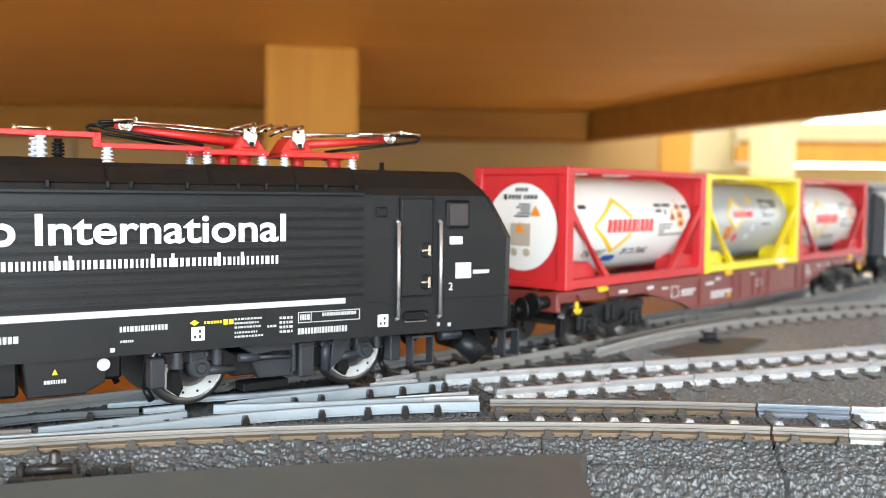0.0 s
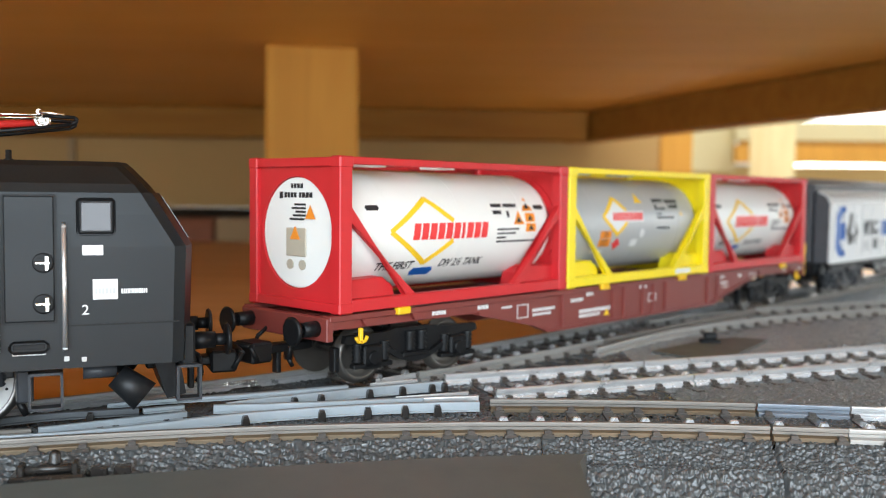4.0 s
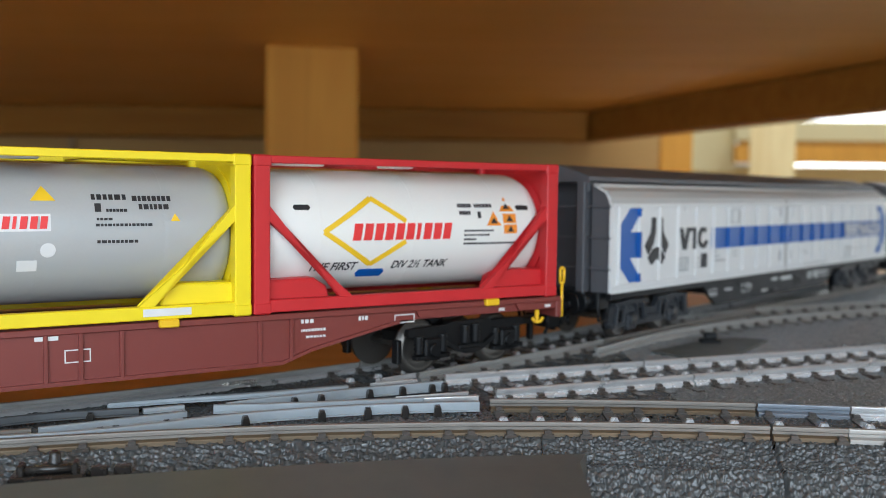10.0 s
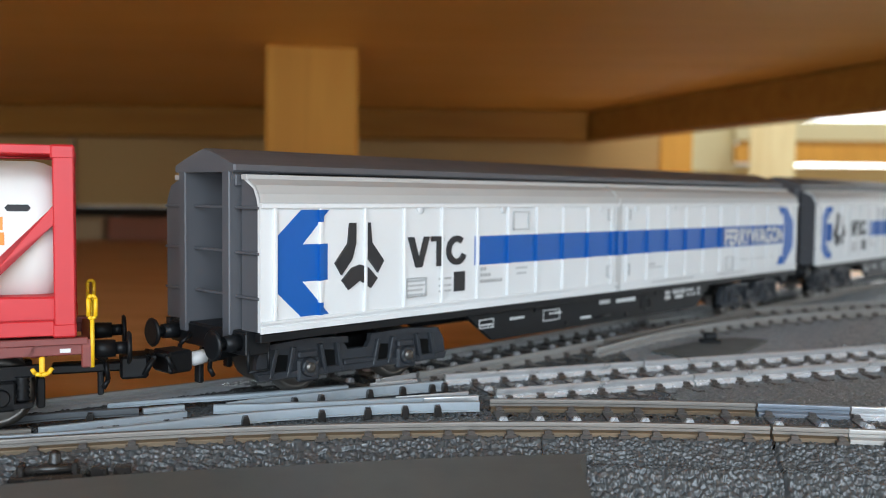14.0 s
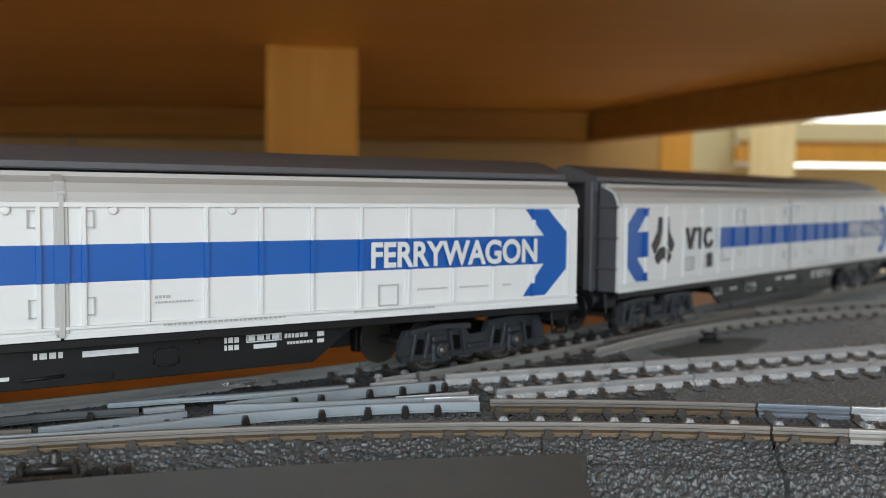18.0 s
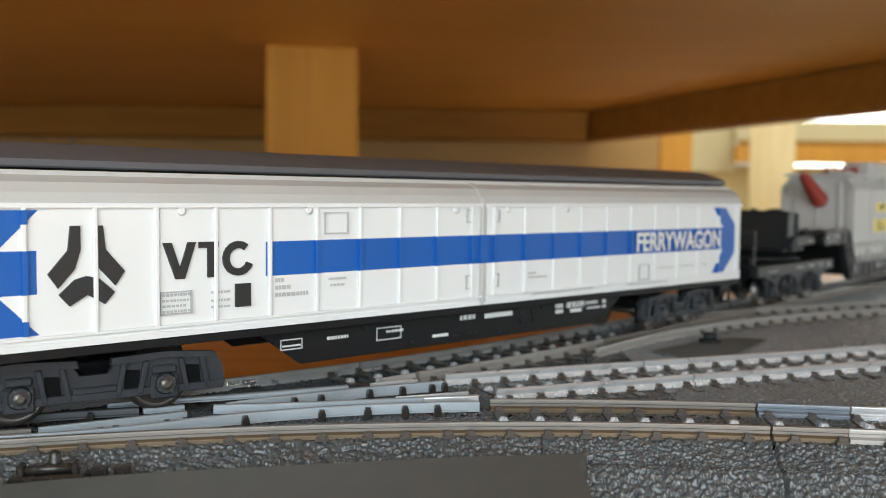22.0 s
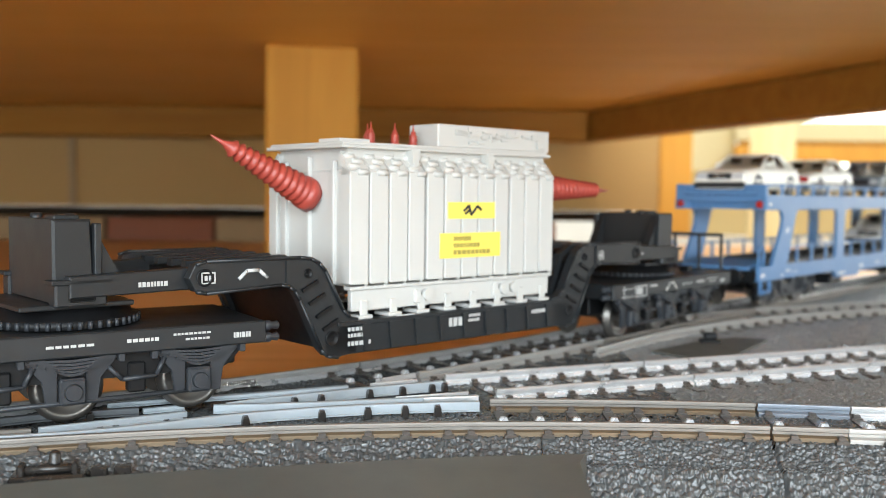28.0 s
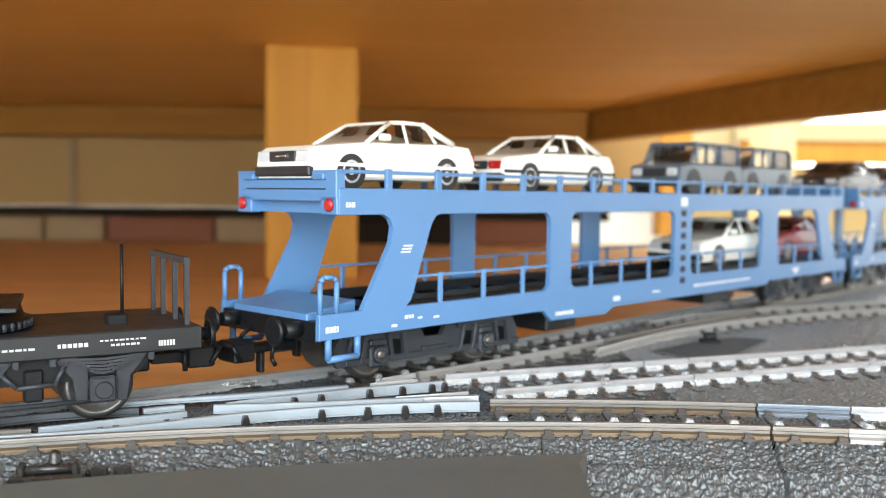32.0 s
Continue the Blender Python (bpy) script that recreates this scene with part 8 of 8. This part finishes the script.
        part("tail_light", bm, M_TAIL, t)
    for x in (-3, 8):
        for y in (-4, 4):
            bm = bm_new()
            box(bm, x, x + 1.6, y - 2, y + 2, 9, 13.4, 0.4)
            part("seat", bm, M_CARBROWN, t)
    car_wheels(t, (-14.2, 14.2), hw)
    return t


def van(mat, label):
    t = thing("car", label, "model car", "cars on the carrier")
    hw, L = 9.4, 20.5
    bm = bm_new()
    prof = [(-L, 3.0, 7.0, 0.93), (-L + 0.8, 2.4, 9.0, 0.97), (-L + 7.5, 2.4, 9.9, 1), (L - 1, 2.4, 10.0, 1), (L, 3.0, 9.6, 0.97)]
    rings = []
    for x, z0, z1, k in prof:
        w = hw * k
        rings.append([(x, -w, z0), (x, -w, z1 - 0.8), (x, -w + 0.8, z1), (x, w - 0.8, z1), (x, w, z1 - 0.8), (x, w, z0)])
    loft(bm, rings)
    part("body", bm, mat, t)
    bm = bm_new()
    prism(bm, [(-L + 8, 9.8), (-L + 11.2, 15.4), (L - 1.0, 15.6), (L - 0.4, 9.8)], -hw + 1.0, hw - 1.0, "y")
    part("glazing", bm, M_CARGLASS, t, "smoked clear glazing")
    bm = bm_new()
    box(bm, -L + 10.6, L - 0.5, -hw + 0.7, hw - 0.7, 15.2, 16.6, 0.5)
    part("roof", bm, mat, t)
    for sy in (-1, 1):
        for a, b, r in (((-L + 7.8, 9.6), (-L + 11, 15.6), 0.6), ((-L + 17.5, 9.6), (-L + 17.5, 15.4), 0.7), ((-L + 27, 9.6), (-L + 27, 15.4), 0.9), ((L - 0.9, 9.6), (L - 1.2, 15.4), 1.0)):
            bm = bm_new()
            rod(bm, (a[0], sy * (hw - 0.9), a[1]), (b[0], sy * (hw - 1.2), b[1]), r, None, 6)
            part("roof_pillar", bm, mat, t)
        bm = bm_new()
        for x in (-12.2, 12.2):
            lathe(bm, (x, sy * (hw - 1.2), 3.6), (0, sy, 0), ((0, 4.4), (1.3, 4.4)), 18)
        part("wheel_arch", bm, M_INK, t)
        bm = bm_new()
        box(bm, -L - 0.4, -L + 0.2, *sorted((sy * 4.6, sy * 8.0)), 5.6, 8.0, 0.4)
        part("headlight", bm, M_HUB, t)
    bm = bm_new()
    box(bm, -L - 0.5, -L + 0.1, -4.2, 4.2, 5.2, 8.0, 0.2)
    part("grille", bm, M_INK, t)
    bm = bm_new()
    box(bm, -L - 1.2, -L + 0.4, -hw + 0.4, hw - 0.4, 2.6, 4.4, 0.3)
    part("bumper", bm, M_INK, t)
    car_wheels(t, (-12.2, 12.2), hw, 3.6)
    return t


# ---------- sleepers, chairs and contact studs ----------
def sleeper_mesh(near, far, chair_list):
    bm = bm_new()
    prism(bm, [(-1.15, -4.2), (1.15, -4.2), (0.95, -2.05), (-0.95, -2.05)], -near, far, "y")
    for c in chair_list:
        for sy in (-1, 1):
            y = c + sy * 1.1
            prism(bm, [(-0.62, -2.3), (0.62, -2.3), (0.58, -1.4), (0.45, -1.15), (-0.45, -1.15), (-0.58, -1.4)], y - 0.5, y + 0.5, "y")
            prism(bm, [(-1.0, -2.3), (1.0, -2.3), (0.9, -1.75), (-0.9, -1.75)], y + sy * 0.4 - 0.5, y + sy * 0.4 + 0.5, "y")
    return mesh_of(bm, "sleeper", M_CHAIR)


def stud_mesh():
    bm = bm_new()
    prism(bm, [(-0.9, -2.1), (0.9, -2.1), (0.5, -1.3), (-0.5, -1.3)], -0.45, 0.45, "y")
    return mesh_of(bm, "stud", M_RAIL)


SLEEPER = sleeper_mesh(14.0, 14.0, (-8.25, 8.25))
SHORT = sleeper_mesh(9.6, 14.0, (-8.25, 8.25))
END = sleeper_mesh(9.6, -6.6, (-8.25,))
PLAIN = sleeper_mesh(9.0, 9.0, ())
STUD = stud_mesh()


def lay_sleepers(parent, line, spots, sleeper, studs=True):
    a = np.array(line)
    for s in spots:
        x, y, th = (float(np.interp(s, a[:, 0], a[:, j])) for j in (1, 2, 3))
        for name, mesh in (("sleeper", sleeper), ("stud", STUD)):
            if name == "stud" and not studs:
                continue
            o = new(name, mesh)
            o.parent = parent
            o.matrix_local = pose(x, y, RAIL, 0, 0, math.degrees(th))


lay_sleepers(TRACK_A, LINE_A, [k * MM for k in (-64, -57, -49.8, -42.3, -35.0, -27.9, -20.3, -12.8, -6.6, 0.4, 4.2)], END, False)
lay_sleepers(TRACK_A, LINE_A, [k * MM for k in (10.7, 17.0, 23.3, 29.7, 35.0, 42.5, 50.0)], SHORT)
lay_sleepers(TRACK_A, LINE_A, [0.0574 + k * 0.0074 for k in range(45)], SHORT)
lay_sleepers(TRACK_B, LINE_B, [-0.0437 + k * 0.0067 for k in range(70)], SLEEPER)
lay_sleepers(TRACK_D, LINE_D, [-0.004 + k * 0.0072 for k in range(40)], SLEEPER, False)
lay_sleepers(TRACK_C, LINE_C, [-0.025 + k * 0.0072 for k in range(14)], SLEEPER)
lay_sleepers(TRACK_C, LINE_C, [-0.025 + k * 0.0072 for k in range(14, 108)], PLAIN, False)


# ---------- the train and how it moves ----------
# how far the container wagon's middle stands along the line, time by time
TRAVEL = ((0.0, 0.13), (1.5, 0.10934), (3.0, 0.08408), (4.5, 0.05411), (6.0, 0.0169), (7.5, -0.02099), (9.0, -0.06034), (10.5, -0.09826), (12.0, -0.13582), (13.5, -0.17195), (15.0, -0.21319), (16.5, -0.26413), (18.0, -0.3181), (19.5, -0.37226), (21.0, -0.42764), (22.5, -0.48892), (24.0, -0.55081), (25.5, -0.61251), (27.0, -0.67648), (28.0, -0.7196), (28.5, -0.74085), (29.0, -0.7621), (30.0, -0.80618), (32.0, -0.89326))
_tt = np.array([p[0] for p in TRAVEL])
_tu = np.array([p[1] for p in TRAVEL])
_tm = np.gradient(_tu, _tt)


def travel(t):
    i = int(np.clip(np.searchsorted(_tt, t, "right") - 1, 0, len(_tt) - 2))
    h = _tt[i + 1] - _tt[i]
    s = (t - _tt[i]) / h
    return float(_tu[i] * (2 * s ** 3 - 3 * s ** 2 + 1) + _tm[i] * h * (s ** 3 - 2 * s ** 2 + s) + _tu[i + 1] * (3 * s ** 2 - 2 * s ** 3) + _tm[i + 1] * h * (s ** 3 - s ** 2))


def vehicle_pose(place, pa, pb, t):
    """The pose of a vehicle whose pivots pa and pb (from its origin) ride on the line."""
    s = place + travel(t)
    ax, ay, _ = on_line(s + pa)
    bx, by, _ = on_line(s + pb)
    d = math.hypot(bx - ax, by - ay)
    cx, cy = (bx - ax) / d, (by - ay) / d
    return Matrix.Translation((ax - cx * pa, ay - cy * pa, RAIL)) @ Matrix.Rotation(math.atan2(cy, cx), 4, "Z")


TIMES = [k * 0.25 for k in range(129)]
FINE = [k * 4 / 30 for k in range(241)]
RUNNING = []      # vehicle, place on the line, pivots, bogies, loads


def run_vehicle(t, place, pa, pb, bogies, loads=()):
    RUNNING.append((t, place, pa, pb, bogies, loads))


LOCO, _b = build_locomotive()
run_vehicle(LOCO, -0.2192, -0.0711, 0.0485, _b)

FLAT, _b = container_wagon()
_loads = []
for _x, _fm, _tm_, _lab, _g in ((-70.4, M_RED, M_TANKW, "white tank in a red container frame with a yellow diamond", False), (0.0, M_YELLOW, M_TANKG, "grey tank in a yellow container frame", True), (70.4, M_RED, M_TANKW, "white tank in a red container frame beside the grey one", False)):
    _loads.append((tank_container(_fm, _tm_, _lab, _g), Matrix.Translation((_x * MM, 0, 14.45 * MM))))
run_vehicle(FLAT, 0.0, -0.0816, 0.0816, _b, _loads)

for _p in (0.2351, 0.4709):
    _w, _b = sliding_wall_wagon()
    run_vehicle(_w, _p, -0.0815, 0.0815, _b)

LOW, _b = low_loader()
TRANSFORMER = transformer()
TRANSFORMER.scale = (1, 1, 1.03)
run_vehicle(LOW, 0.6754, -0.031, 0.115, _b, [(TRANSFORMER, Matrix.Translation((0.0410, 0, 0.0123)))])

for _k, _place in enumerate((0.9326, 1.1936)):
    _w, _b = car_carrier()
    _cars = []
    if _k == 0:
        for _x, _z, _c in ((-57.6, 37.6, saloon(M_CARW, "white model saloon car on the upper deck")), (-2.8, 37.6, saloon(M_CARW, "white model saloon with black side strip on the upper deck", True)),
                           (73.0, 37.6, van(M_VAN, "grey model off-road car on the upper deck")), (111.5, 37.6, van(M_VAN, "grey model off-road car on the upper deck")),
                           (91.0, 15.0, saloon(M_CARW, "white model saloon car on the lower deck")), (141.0, 15.0, saloon(M_CARRED, "dark red model saloon car on the lower deck"))):
            _c.scale = (0.93,) * 3 if _z > 20 else (1, 1, 1)
            _cars.append((_c, Matrix.Translation((_x * MM, 0, _z * MM))))
    else:
        for _x, _z, _c in ((-60.0, 36.9, saloon(M_CARBROWN, "dark brown model saloon car on the upper deck")), (-4.0, 36.9, saloon(M_CARBROWN, "dark brown model saloon car on the upper deck"))):
            _cars.append((_c, Matrix.Translation((_x * MM, 0, _z * MM))))
    run_vehicle(_w, _place, -0.0753 if _k == 0 else -0.049, 0.1132 if _k == 0 else 0.129, _b, _cars)



def motions():
    for t, place, pa, pb, bogies, loads in RUNNING:
        rows = [(k, vehicle_pose(place, pa, pb, k)) for k in TIMES]
        walk(t, rows)
        for ob, m in loads:
            walk(ob, [(k, p @ m) for k, p in rows])
        for bg, x, wheels, r in bogies:
            turned = []
            for k, p in rows:
                th = on_line(place + travel(k) + x * MM)[2] - math.atan2(p[1][0], p[0][0])
                turned.append((k, Matrix.Translation((x * MM, 0, 0)) @ Matrix.Rotation(th, 4, "Z")))
            walk(bg, turned)
            for w in wheels:
                spot = w.location.copy()
                walk(w, [(k, Matrix.Translation(spot) @ Matrix.Rotation((travel(k) - _tu[0]) / (r * MM), 4, "Y")) for k in FINE])


motions()
